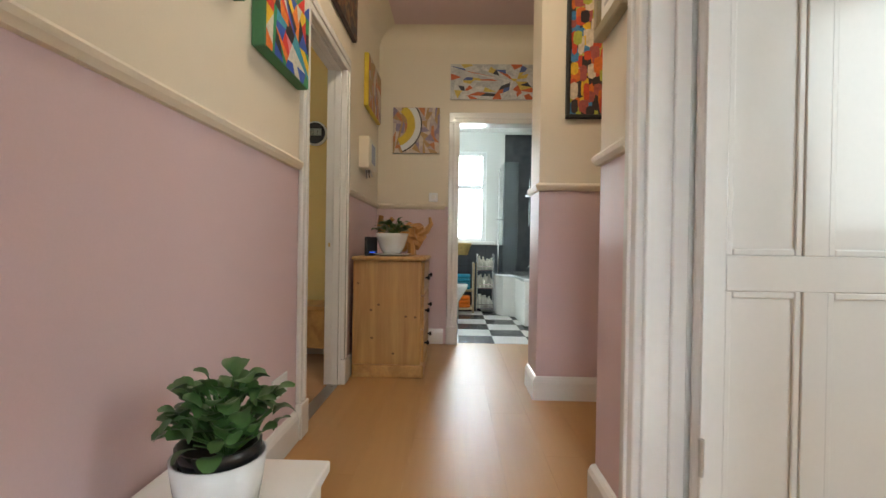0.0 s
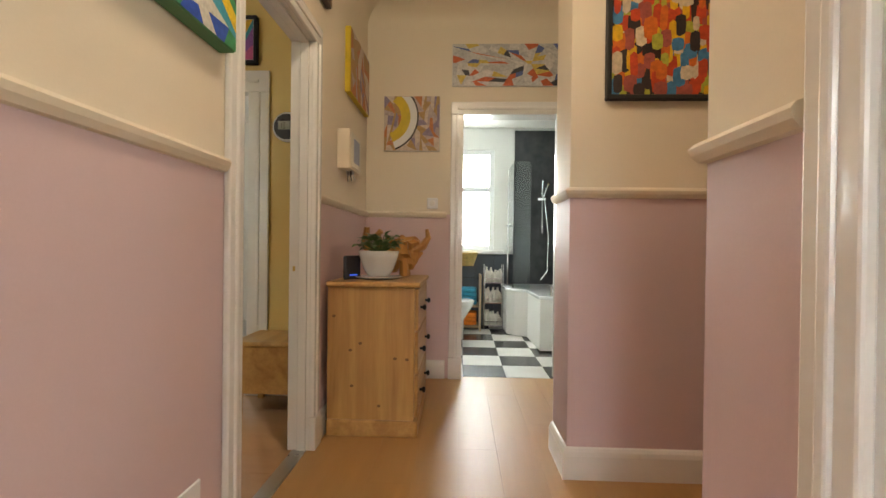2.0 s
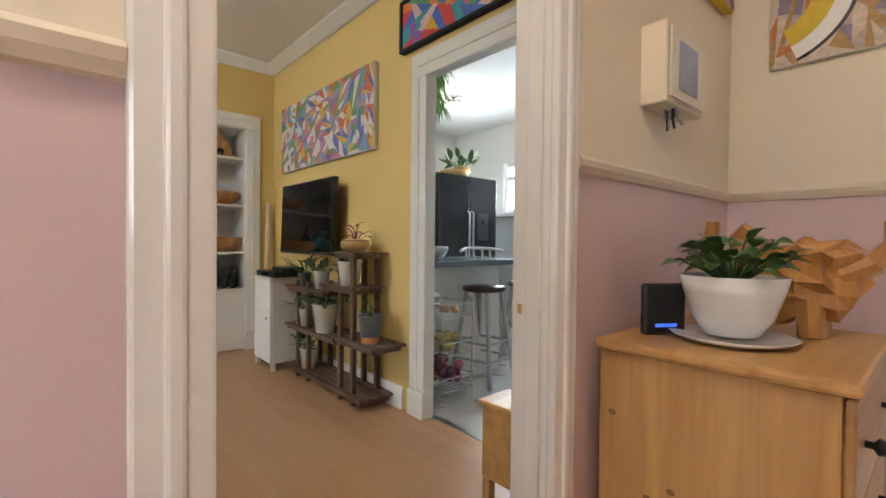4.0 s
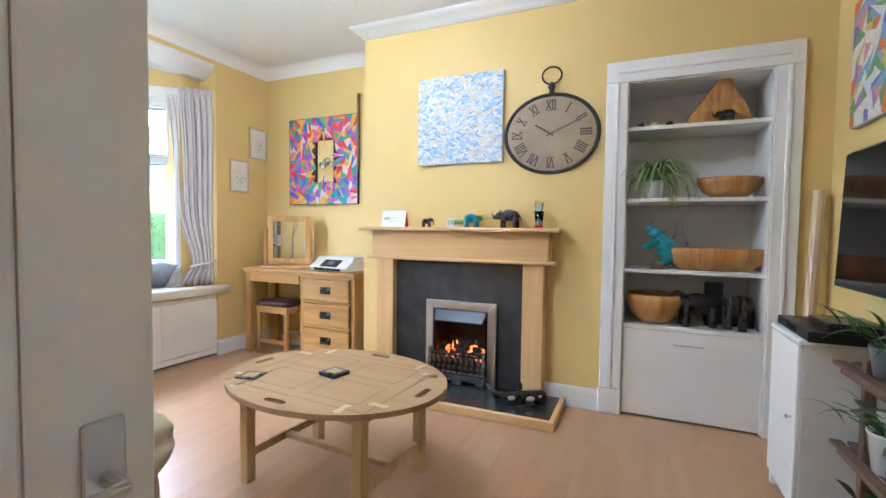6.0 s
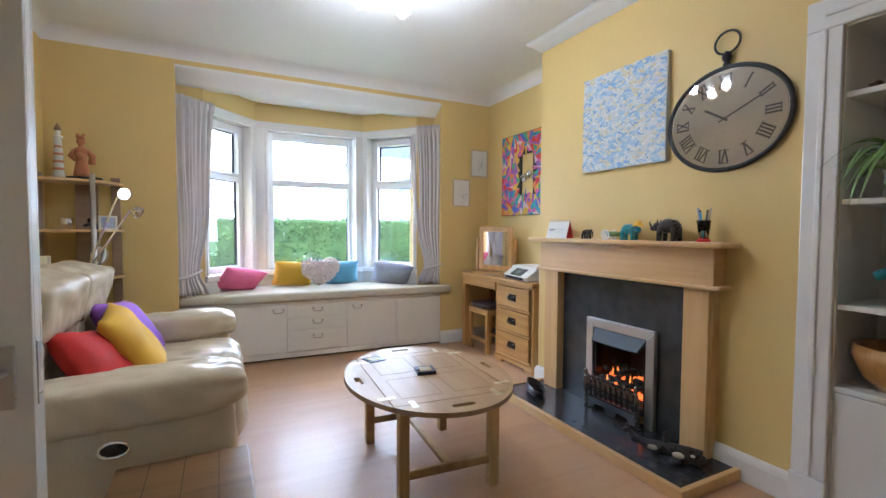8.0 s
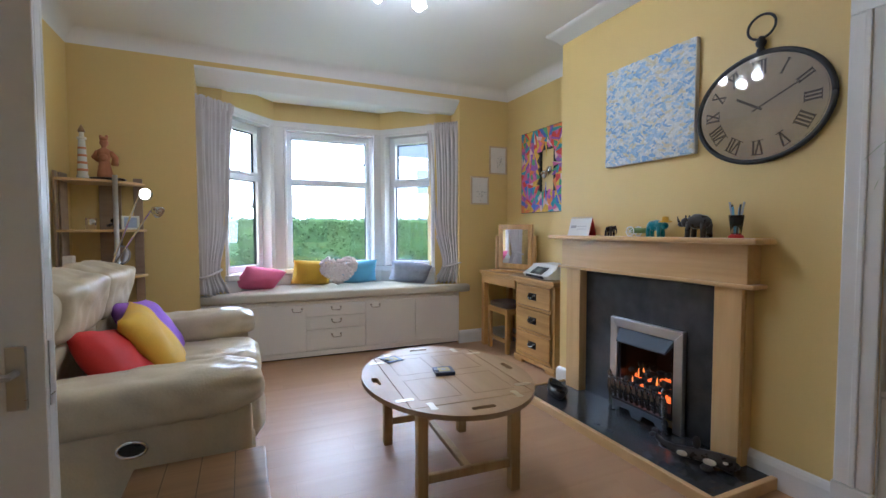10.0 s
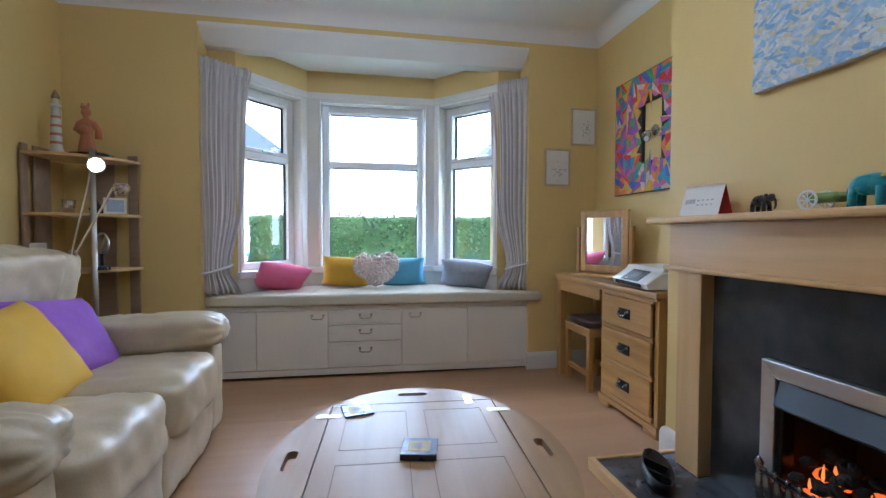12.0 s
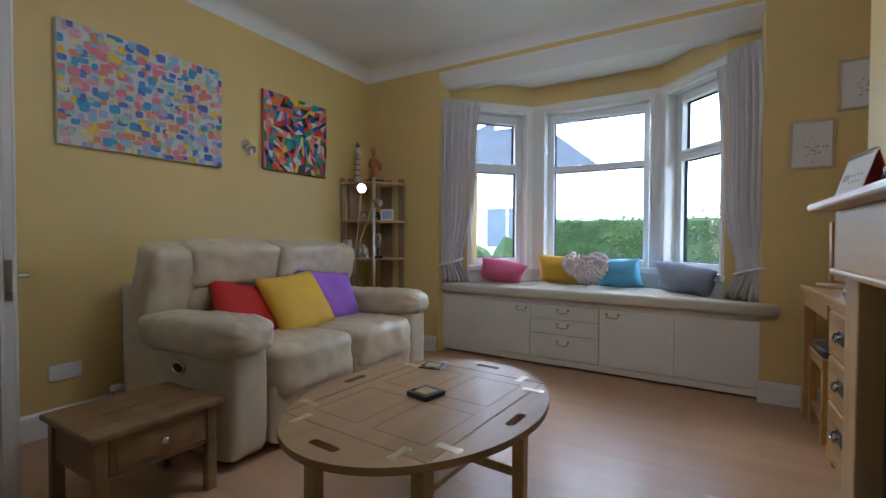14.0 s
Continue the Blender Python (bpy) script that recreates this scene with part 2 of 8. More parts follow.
DARKBROWN = material("dark_brown_leather", (0.045, 0.022, 0.018), 0.35, vary=0.1, scale=10, bump=0.2)
CERAMIC = material("white_glazed_ceramic", (0.78, 0.80, 0.80), 0.15, vary=0.02, bump=0, coat=0.4)
GREYPOT = material("grey_glazed_pot", (0.16, 0.19, 0.23), 0.35, vary=0.12, scale=12, bump=0.1)
TERRACOTTA = material("terracotta", (0.45, 0.18, 0.08), 0.75, vary=0.12, bump=0.15)
TANPOT = material("tan_ceramic_bowl", (0.55, 0.34, 0.17), 0.4, vary=0.1, scale=10, bump=0.05)
LEAF = material("plant_leaf", (0.055, 0.13, 0.035), 0.38, vary=0.35, scale=14, bump=0.15, fine=60, random=0.5)
LEAF_PALE = material("spider_plant_leaf", (0.20, 0.33, 0.10), 0.42, vary=0.3, scale=14, bump=0.1, random=0.5)
LEAF_GREY = material("grey_green_leaf", (0.10, 0.16, 0.09), 0.5, vary=0.3, scale=14, bump=0.1, random=0.4)
PETAL = material("dark_pink_petal", (0.30, 0.04, 0.10), 0.5, vary=0.25, scale=20, bump=0.1)
SOIL = material("dark_soil", (0.03, 0.02, 0.014), 0.95, vary=0.3, scale=30, bump=0.6)
HEDGE = material("privet_hedge_leaf", (0.034, 0.055, 0.019), 0.8, vary=0.6, scale=5, bump=0.5, fine=40, spec=0.1)
BARK = material("grey_bark", (0.14, 0.11, 0.09), 0.9, vary=0.25, scale=8, bump=0.5)
GRASS = material("lawn", (0.07, 0.12, 0.035), 0.9, vary=0.3, scale=2, bump=0.5, fine=60)
HARLING = material("white_harled_wall", (0.70, 0.69, 0.66), 0.9, vary=0.06, scale=1.2, bump=0.4, fine=40)
SLATE = material("grey_slate_roof", (0.040, 0.044, 0.051), 0.9, vary=0.25, scale=5, bump=0.3, fine=25, spec=0.05)
FRAME_PALE = wood("pale_wood_frame", (0.60, 0.47, 0.30), (0.50, 0.37, 0.22), 0.4, 2, 1.2)
PAPER = material("sketch_paper", (0.74, 0.72, 0.68), 0.8, vary=0.05, scale=8, bump=0.05)
PENCIL = material("pencil_grey", (0.42, 0.41, 0.40), 0.8, vary=0.3, scale=25, bump=0.05)
CLOCK_FACE = material("aged_clock_face", (0.62, 0.52, 0.37), 0.35, vary=0.2, scale=5, bump=0.03, coat=0.5)
NUMERAL = material("dark_numerals", (0.13, 0.105, 0.09), 0.5, vary=0.1, bump=0)
MIRROR = material("silvered_mirror", (0.9, 0.9, 0.9), 0.01, 1.0, vary=0.0, bump=0)
TURQUOISE = material("turquoise_glaze", (0.03, 0.26, 0.33), 0.3, vary=0.2, scale=18, bump=0.15)
EBONY = material("carved_ebony", (0.022, 0.018, 0.018), 0.3, vary=0.3, scale=25, bump=0.2)
IVORY = material("ivory_white", (0.72, 0.68, 0.58), 0.5, vary=0.1, bump=0.1)
CLEAR = glass("clear_glass")
WINDOW_GLASS = glass("window_glass", (0.97, 0.99, 1.0))
GREYTOP = material("grey_worktop", (0.16, 0.20, 0.25), 0.2, vary=0.2, scale=20, bump=0.02)
FRIDGE = material("black_gloss_fridge", (0.02, 0.022, 0.025), 0.12, vary=0.1, bump=0.02)
SILVER = material("silver_painted_metal", (0.48, 0.49, 0.51), 0.35, 0.8, vary=0.05, bump=0.02)
KITCHEN_FLOOR = material("pale_grey_vinyl", (0.52, 0.52, 0.50), 0.3, vary=0.1, scale=4, bump=0.05)
TILE_BLACK = material("black_floor_tile", (0.035, 0.037, 0.042), 0.25, vary=0.15, scale=5, bump=0.03, random=0.4)
TILE_WHITE = material("white_floor_tile", (0.72, 0.71, 0.68), 0.25, vary=0.05, scale=5, bump=0.03, random=0.2)
SLATE_TILE = material("dark_slate_tile", (0.05, 0.065, 0.085), 0.35, vary=0.25, scale=7, bump=0.1, random=0.4)
WICKER = material("yellow_wicker", (0.60, 0.42, 0.15), 0.6, vary=0.25, scale=30, bump=0.5)
LCD = material("grey_display", (0.30, 0.33, 0.30), 0.25, vary=0.04, bump=0)
BULB = glow("lit_bulb", (1.0, 0.90, 0.75), 10.0)
RUBBER_BLUE = material("blue_towel", (0.04, 0.30, 0.48), 0.9, vary=0.15, scale=20, bump=0.6)
ORANGE = material("orange_towel", (0.75, 0.20, 0.02), 0.9, vary=0.15, scale=20, bump=0.6)
SHARDS_A = palette("bright_shards", [(0.62, 0.03, 0.02), (0.75, 0.50, 0.02), (0.02, 0.08, 0.42), (0.03, 0.26, 0.10), (0.70, 0.18, 0.02), (0.016, 0.015, 0.02), (0.66, 0.20, 0.25), (0.04, 0.30, 0.40), (0.60, 0.58, 0.50)])
SHARDS_B = palette("pastel_shards", [(0.60, 0.16, 0.03), (0.65, 0.65, 0.64), (0.66, 0.64, 0.62), (0.14, 0.16, 0.45), (0.62, 0.42, 0.08), (0.16, 0.32, 0.12), (0.55, 0.25, 0.30), (0.20, 0.35, 0.55), (0.70, 0.66, 0.58), (0.35, 0.18, 0.42)])
SHARDS_C = palette("rainbow_shards", [(0.65, 0.05, 0.04), (0.07, 0.15, 0.55), (0.70, 0.42, 0.04), (0.60, 0.12, 0.32), (0.05, 0.32, 0.42), (0.72, 0.22, 0.05), (0.28, 0.10, 0.42), (0.10, 0.36, 0.16), (0.70, 0.50, 0.46)])
BLOCKS = palette("colour_blocks", [(0.55, 0.06, 0.02), (0.70, 0.42, 0.02), (0.05, 0.20, 0.38), (0.03, 0.02, 0.02), (0.60, 0.50, 0.36), (0.62, 0.14, 0.02), (0.38, 0.40, 0.05), (0.35, 0.08, 0.06)])
DABS = palette("pastel_dabs", [(0.70, 0.20, 0.26), (0.08, 0.15, 0.52), (0.76, 0.52, 0.05), (0.72, 0.36, 0.42), (0.30, 0.50, 0.66), (0.68, 0.24, 0.10), (0.42, 0.40, 0.64), (0.40, 0.56, 0.48), (0.74, 0.62, 0.28), (0.06, 0.30, 0.55)])
STROKES = palette("blue_white_strokes", [(0.66, 0.69, 0.72), (0.36, 0.52, 0.70), (0.60, 0.62, 0.63), (0.42, 0.56, 0.72), (0.70, 0.70, 0.68), (0.26, 0.42, 0.66), (0.64, 0.58, 0.42)])
GREYS = palette("grey_white_shards", [(0.55, 0.54, 0.52), (0.45, 0.45, 0.45), (0.62, 0.60, 0.58), (0.55, 0.12, 0.04), (0.50, 0.50, 0.50), (0.04, 0.04, 0.05), (0.58, 0.57, 0.55), (0.08, 0.12, 0.30), (0.60, 0.44, 0.10)])
SWIRL = palette("swirl_fragments", [(0.42, 0.26, 0.10), (0.45, 0.36, 0.34), (0.50, 0.18, 0.06), (0.25, 0.20, 0.28), (0.60, 0.50, 0.42)])
DARKPAINT = palette("dark_red_brown_dabs", [(0.10, 0.05, 0.03), (0.16, 0.06, 0.03), (0.06, 0.05, 0.05), (0.22, 0.13, 0.06)])
ACIDYELLOW = material("painted_yellow", (0.62, 0.46, 0.03), 0.5, vary=0.15, scale=20, bump=0.2)
GREEN_EDGE = material("green_canvas_edge", (0.07, 0.22, 0.10), 0.6, vary=0.1, bump=0.2)
CANVAS = material("pale_canvas", (0.66, 0.65, 0.62), 0.8, vary=0.05, scale=10, bump=0.3, fine=300)
PEBBLES = palette("mixed_stones", [(0.25, 0.21, 0.18), (0.35, 0.30, 0.25), (0.14, 0.11, 0.09)])
PRODUCE = palette("red_purple_onions", [(0.35, 0.05, 0.10), (0.12, 0.04, 0.07), (0.50, 0.16, 0.22), (0.05, 0.04, 0.05)])
POTATO = palette("yellow_potatoes", [(0.55, 0.42, 0.18), (0.48, 0.38, 0.14), (0.40, 0.42, 0.14)])
BOTTLES = palette("toiletry_colours", [(0.6, 0.6, 0.6), (0.45, 0.08, 0.08), (0.1, 0.2, 0.4), (0.65, 0.62, 0.55), (0.3, 0.1, 0.12)])

# ---- builders ----
def link(name, bm, mat, smooth=False):
    bm.normal_update()
    me = bpy.data.meshes.new(name)
    bm.to_mesh(me)
    bm.free()
    for m in mat if isinstance(mat, (list, tuple)) else [mat]:
        me.materials.append(m)
    if smooth:
        me.shade_smooth()
    return new(name, me)


def part(name, bm, mat, parent, label="", smooth=False):
    ob = link(name, bm, mat, smooth)
    ob.parent = parent
    return tagged(ob, label)


def thing(name, m, label, category, group="", kind=""):
    ob = new(name)
    ob.empty_display_size = 0.1
    ob.matrix_world = m
    return tagged(ob, label, category, group, kind)


def setting(name, bm, mat, label, category, smooth=False):
    return tagged(link(name, bm, mat, smooth), label, category, "", "structure")


def box(x0, y0, z0, x1, y1, z1, bevel=0.0, seg=1, bm=None):
    own = bm is None
    one = bmesh.new()
    bmesh.ops.create_cube(one, size=1)
    for v in one.verts:
        v.co = Vector(((x0 + x1) / 2 + v.co.x * (x1 - x0), (y0 + y1) / 2 + v.co.y * (y1 - y0), (z0 + z1) / 2 + v.co.z * (z1 - z0)))
    if bevel:
        bmesh.ops.bevel(one, geom=one.edges[:], offset=bevel, segments=seg, affect="EDGES", profile=0.5)
    if own:
        return one
    return join(bm, one)


def join(bm, other, m=None):
    if m is not None:
        bmesh.ops.transform(other, matrix=m, verts=other.verts)
    me = bpy.data.meshes.new("joint")
    other.to_mesh(me)
    other.free()
    bm.from_mesh(me)
    bpy.data.meshes.remove(me)
    return bm


def boxes(rows, bevel=0.0):
    bm = bmesh.new()
    for r in rows:
        box(*r, bevel=bevel, bm=bm)
    return bm


def prism(points, z0, z1, bevel=0.0, seg=2):
    """An upright prism over a flat outline."""
    bm = bmesh.new()
    face = bm.faces.new([bm.verts.new((x, y, z0)) for x, y in points])
    face.normal_update()
    if face.normal.z > 0:
        face.normal_flip()
    up = bmesh.ops.extrude_face_region(bm, geom=[face])["geom"]
    top = [v for v in up if isinstance(v, bmesh.types.BMVert)]
    for v in top:
        v.co.z = z1
    if bevel:
        es = [e for e in bm.edges if abs(e.verts[0].co.z - e.verts[1].co.z) < 1e-6]
        bmesh.ops.bevel(bm, geom=es, offset=bevel, segments=seg, affect="EDGES", profile=0.5)
    bmesh.ops.recalc_face_normals(bm, faces=bm.faces)
    return bm


def lathe(profile, n=24, sx=1.0, sy=1.0, wobble=0.0, seed=0):
    """A turned form: rows of radius and height."""
    bm = bmesh.new()
    rnd = random.Random(seed)
    lump = [1 + wobble * rnd.uniform(-1, 1) for _ in range(n)]
    rings = []
    for r, z in profile:
        rings.append([bm.verts.new((sx * max(r, 1e-4) * lump[k] * math.cos(2 * math.pi * k / n), sy * max(r, 1e-4) * lump[k] * math.sin(2 * math.pi * k / n), z)) for k in range(n)])
    for a, b in zip(rings, rings[1:]):
        for k in range(n):
            bm.faces.new((a[k], a[(k + 1) % n], b[(k + 1) % n], b[k]))
    bm.faces.new(rings[0][::-1])
    bm.faces.new(rings[-1])
    bmesh.ops.recalc_face_normals(bm, faces=bm.faces)
    return bm


def tube(points, r, n=8, bm=None, taper=1.0):
    """A round bar along a bent line."""
    bm = bm or bmesh.new()
    pts = [Vector(p) for p in points]
    rings = []
    for i, p in enumerate(pts):
        d = (pts[min(i + 1, len(pts) - 1)] - pts[max(i - 1, 0)]).normalized()
        a = d.orthogonal().normalized() if i == 0 else (last - d * last.dot(d)).normalized()
        last = a
        b = d.cross(a)
        rr = r * (1 + (taper - 1) * i / max(1, len(pts) - 1))
        rings.append([bm.verts.new(p + rr * (math.cos(2 * math.pi * k / n) * a + math.sin(2 * math.pi * k / n) * b)) for k in range(n)])
    for a, b in zip(rings, rings[1:]):
        for k in range(n):
            bm.faces.new((a[k], a[(k + 1) % n], b[(k + 1) % n], b[k]))
    bm.faces.new(rings[0][::-1])
    bm.faces.new(rings[-1])
    return bm


def blob(x, y, z, rx, ry, rz, bm=None, n=10, lump=0.0, seed=0):
    one = bmesh.new()
    bmesh.ops.create_uvsphere(one, u_segments=n, v_segments=max(5, n * 2 // 3), radius=1)
    for v in one.verts:
        k = 1 + lump * noise.noise(v.co * 2.2 + Vector((seed, seed * 1.7, 0)))
        v.co = Vector((x + rx * v.co.x * k, y + ry * v.co.y * k, z + rz * v.co.z * k))
    if bm is None:
        return one
    return join(bm, one)


def pad(w, d, h, n=10, power=4.0, wave=0.004, seed=0):
    """A stuffed block: bulging faces with soft corners, about its centre."""
    bm = bmesh.new()
    bmesh.ops.create_cube(bm, size=2)
    bmesh.ops.subdivide_edges(bm, edges=bm.edges[:], cuts=n, use_grid_fill=True)
    for v in bm.verts:
        c = v.co.copy()
        k = (abs(c.x) ** power + abs(c.y) ** power + abs(c.z) ** power) ** (1 / power)
        c = c / k
        q = Vector((c.x * w / 2, c.y * d / 2, c.z * h / 2))
        q += c.normalized() * wave * noise.noise(q * 14 + Vector((seed, 0, seed * 2.3))) * 2
        v.co = q
    return bm


def cushion(w, h, t, seed=0):
    """A scatter cushion in its own plane x, z: pinched corners, full middle."""
    bm = bmesh.new()
    n = 14
    for side in (1, -1):
        g = []
        for i in range(n + 1):
            row = []
            for j in range(n + 1):
                u, v = 2 * i / n - 1, 2 * j / n - 1
                inset = 1 - 0.07 * (1 - abs(u) ** 2) * (abs(v) ** 2) - 0.0
                inset2 = 1 - 0.07 * (1 - abs(v) ** 2) * (abs(u) ** 2)
                thick = t / 2 * ((1 - u ** 4) * (1 - v ** 4)) ** 0.6
                k = 0.012 * noise.noise(Vector((u * 2.2 + seed, v * 2.2, side)))
                row.append(bm.verts.new((u * w / 2 * inset2, side * (thick + (k if thick > 0.01 else 0)), v * h / 2 * inset)))
            g.append(row)
        for i in range(n):
            for j in range(n):
                q = (g[i][j], g[i + 1][j], g[i + 1][j + 1], g[i][j + 1])
                bm.faces.new(q if side < 0 else q[::-1])
    bmesh.ops.remove_doubles(bm, verts=bm.verts, dist=0.0006)
    return bm


def wall_y(x0, x1, y0, y1, z0, z1, holes=()):
    """A wall that runs along x, with openings (x0, x1, z0, z1) right through it."""
    bm, xs = bmesh.new(), x0
    for a, b, lo, hi in sorted(holes):
        if a > xs:
            box(xs, y0, z0, a, y1, z1, bm=bm)
        if lo > z0:
            box(a, y0, z0, b, y1, lo, bm=bm)
        if hi < z1:
            box(a, y0, hi, b, y1, z1, bm=bm)
        xs = b
    if xs < x1:
        box(xs, y0, z0, x1, y1, z1, bm=bm)
    return bm


def wall_x(y0, y1, x0, x1, z0, z1, holes=()):
    bm = wall_y(y0, y1, -x1, -x0, z0, z1, holes)
    for v in bm.verts:
        v.co = Vector((-v.co.y, v.co.x, v.co.z))
    bmesh.ops.recalc_face_normals(bm, faces=bm.faces)
    return bm


def sweep(profile, path):
    """A moulding: the profile (out, up) carried along a flat line, its outside on the left of the way."""
    bm = bmesh.new()
    pts = [Vector((*p, 0)) for p in path]
    rings = []
    for i, p in enumerate(pts):
        d0 = (p - pts[i - 1]).normalized() if i else (pts[1] - p).normalized()
        d1 = (pts[i + 1] - p).normalized() if i < len(pts) - 1 else d0
        n0, n1 = Vector((-d0.y, d0.x, 0)), Vector((-d1.y, d1.x, 0))
        m = (n0 + n1).normalized()
        m /= max(0.3, m.dot(n0))
        rings.append([bm.verts.new(p + m * o + Vector((0, 0, z))) for o, z in profile])
    k = len(profile)
    for a, b in zip(rings, rings[1:]):
        for j in range(k):
            bm.faces.new((a[j], b[j], b[(j + 1) % k], a[(j + 1) % k]))
    bm.faces.new(rings[0])
    bm.faces.new(rings[-1][::-1])
    bmesh.ops.recalc_face_normals(bm, faces=bm.faces)
    return bm


SKIRT = [(0, 0), (0.02, 0), (0.02, 0.10), (0.015, 0.118), (0.008, 0.13), (0, 0.135)]
DADO = [(0, 1.205), (0.012, 1.208), (0.022, 1.222), (0.026, 1.236), (0.018, 1.246), (0.006, 1.25), (0, 1.252)]
COVE = [(0, 2.615), (0.012, 2.615), (0.022, 2.635), (0.03, 2.64), (0.06, 2.67), (0.075, 2.674), (0.09, 2.69), (0.09, 2.70), (0, 2.70)]


def shards(w, h, n, seed, z=0.0, keep=None, gap=0.0):
    """A rectangle in x, z cut by random lines into loose pieces."""
    rnd = random.Random(seed)
    polys = [[Vector((-w / 2, -h / 2)), Vector((w / 2, -h / 2)), Vector((w / 2, h / 2)), Vector((-w / 2, h / 2))]]

    def area(p):
        return 0.5 * abs(sum(p[i].x * p[(i + 1) % len(p)].y - p[(i + 1) % len(p)].x * p[i].y for i in range(len(p))))

    while len(polys) < n:
        polys.sort(key=area)
        p = polys.pop()
        c = sum(p, Vector((0, 0))) / len(p)
        a = rnd.uniform(0, math.pi)
        nrm = Vector((math.cos(a), math.sin(a)))
        off = rnd.uniform(-0.15, 0.15) * math.sqrt(area(p))
        sides = ([], [])
        for i, q in enumerate(p):
            r = p[(i + 1) % len(p)]
            d0, d1 = (q - c).dot(nrm) - off, (r - c).dot(nrm) - off
            sides[0 if d0 >= 0 else 1].append(q)
            if d0 * d1 < 0:
                x = q + (r - q) * (d0 / (d0 - d1))
                sides[0].append(x)
                sides[1].append(x)
        if min(len(sides[0]), len(sides[1])) < 3:
            polys.append(p)
            continue
        polys.extend(sides)
    bm = bmesh.new()
    for p in polys:
        c = sum(p, Vector((0, 0))) / len(p)
        if keep and not keep(c):
            continue
        vs = [bm.verts.new((v.x, z, v.y)) for v in (c + (q - c) * (1 - gap) for q in p)]
        f = bm.faces.new(vs)
        f.normal_update()
        if f.normal.y > 0:
            f.normal_flip()
    return bm


def dabs(w, h, nx, nz, seed, lw, lh, slant=0.0, fill=1.0):
    """Rows of loose brush marks in x, z, each a hair prouder than the last."""
    rnd = random.Random(seed)
    bm = bmesh.new()
    for i in range(nx):
        for j in range(nz):
            if rnd.random() > fill:
                continue
            cx, cz = (i + rnd.uniform(0.1, 0.9)) / nx * w - w / 2, (j + rnd.uniform(0.1, 0.9)) / nz * h - h / 2
            a = slant * rnd.uniform(-1, 1)
            hw, hh = lw * rnd.uniform(0.5, 1.1) / 2, lh * rnd.uniform(0.5, 1.1) / 2
            y = -0.0006 - 0.0022 * rnd.random()
            vs = []
            for sx, sz in ((-1, -1), (0, -1.25), (1, -0.9), (1.12, 0.1), (1, 1), (0.1, 1.2), (-1, 0.9), (-1.15, 0)):
                x, z = sx * hw, sz * hh
                px = min(w / 2, max(-w / 2, cx + x * math.cos(a) - z * math.sin(a)))
                pz = min(h / 2, max(-h / 2, cz + x * math.sin(a) + z * math.cos(a)))
                vs.append(bm.verts.new((px, y, pz)))
            f = bm.faces.new(vs)
    return bm


def facing(x, y, z, turn):
    """A pose for a flat thing built in x, z that shows its -y side; turn 0 shows it towards -y."""
    return pose(x, y, z, 0, 0, turn)


def picture(name, m, w, h, deep, label, surface, mat, edge, frame_mat=None, border=0.0, group=""):
    """A canvas on a wall: its back lies at y = 0."""
    t = thing(name, m, label, "painting", group)
    part("canvas", box(-w / 2, -deep, -h / 2, w / 2, 0, h / 2, 0.004), edge, t)
    for v in surface.verts:
        v.co.y -= deep + 0.0015
    tagged(part("painted_surface", surface, mat, t), "", "", "", "stuff")
    if frame_mat:
        for n, r in (("frame_rail", (-w / 2 - border, -h / 2 - border, w / 2 + border, -h / 2)), ("frame_rail", (-w / 2 - border, h / 2, w / 2 + border, h / 2 + border)), ("frame_stile", (-w / 2 - border, -h / 2, -w / 2, h / 2)), ("frame_stile", (w / 2, -h / 2, w / 2 + border, h / 2))):
            part(n, box(r[0], -deep - 0.012, r[1], r[2], 0, r[3], 0.003), frame_mat, t)
    return t


def leaf_mesh(length, width, bend=0.25, n=5, rounded=False):
    """One leaf along +x, folded a little along its rib."""
    bm = bmesh.new()
    rows = []
    for i in range(n + 1):
        u = i / n
        w = width / 2 * math.sin(math.pi * min(1, 0.06 + 0.94 * u ** 0.8)) if 0 < i < n else 0.0008
        if rounded:
            w = width / 2 * math.sqrt(max(0.03, 1 - (2 * u - 1.08) ** 2)) * (0.55 + 0.45 * min(1, u * 2))
        z = bend * length * (u - 0.5) ** 2 * -2
        rows.append([bm.verts.new((u * length, s * w, z + abs(s) * w * 0.25)) for s in (-1, 0, 1)])
    for a, b in zip(rows, rows[1:]):
        for k in range(2):
            bm.faces.new((a[k], b[k], b[k + 1], a[k + 1]))
    return bm


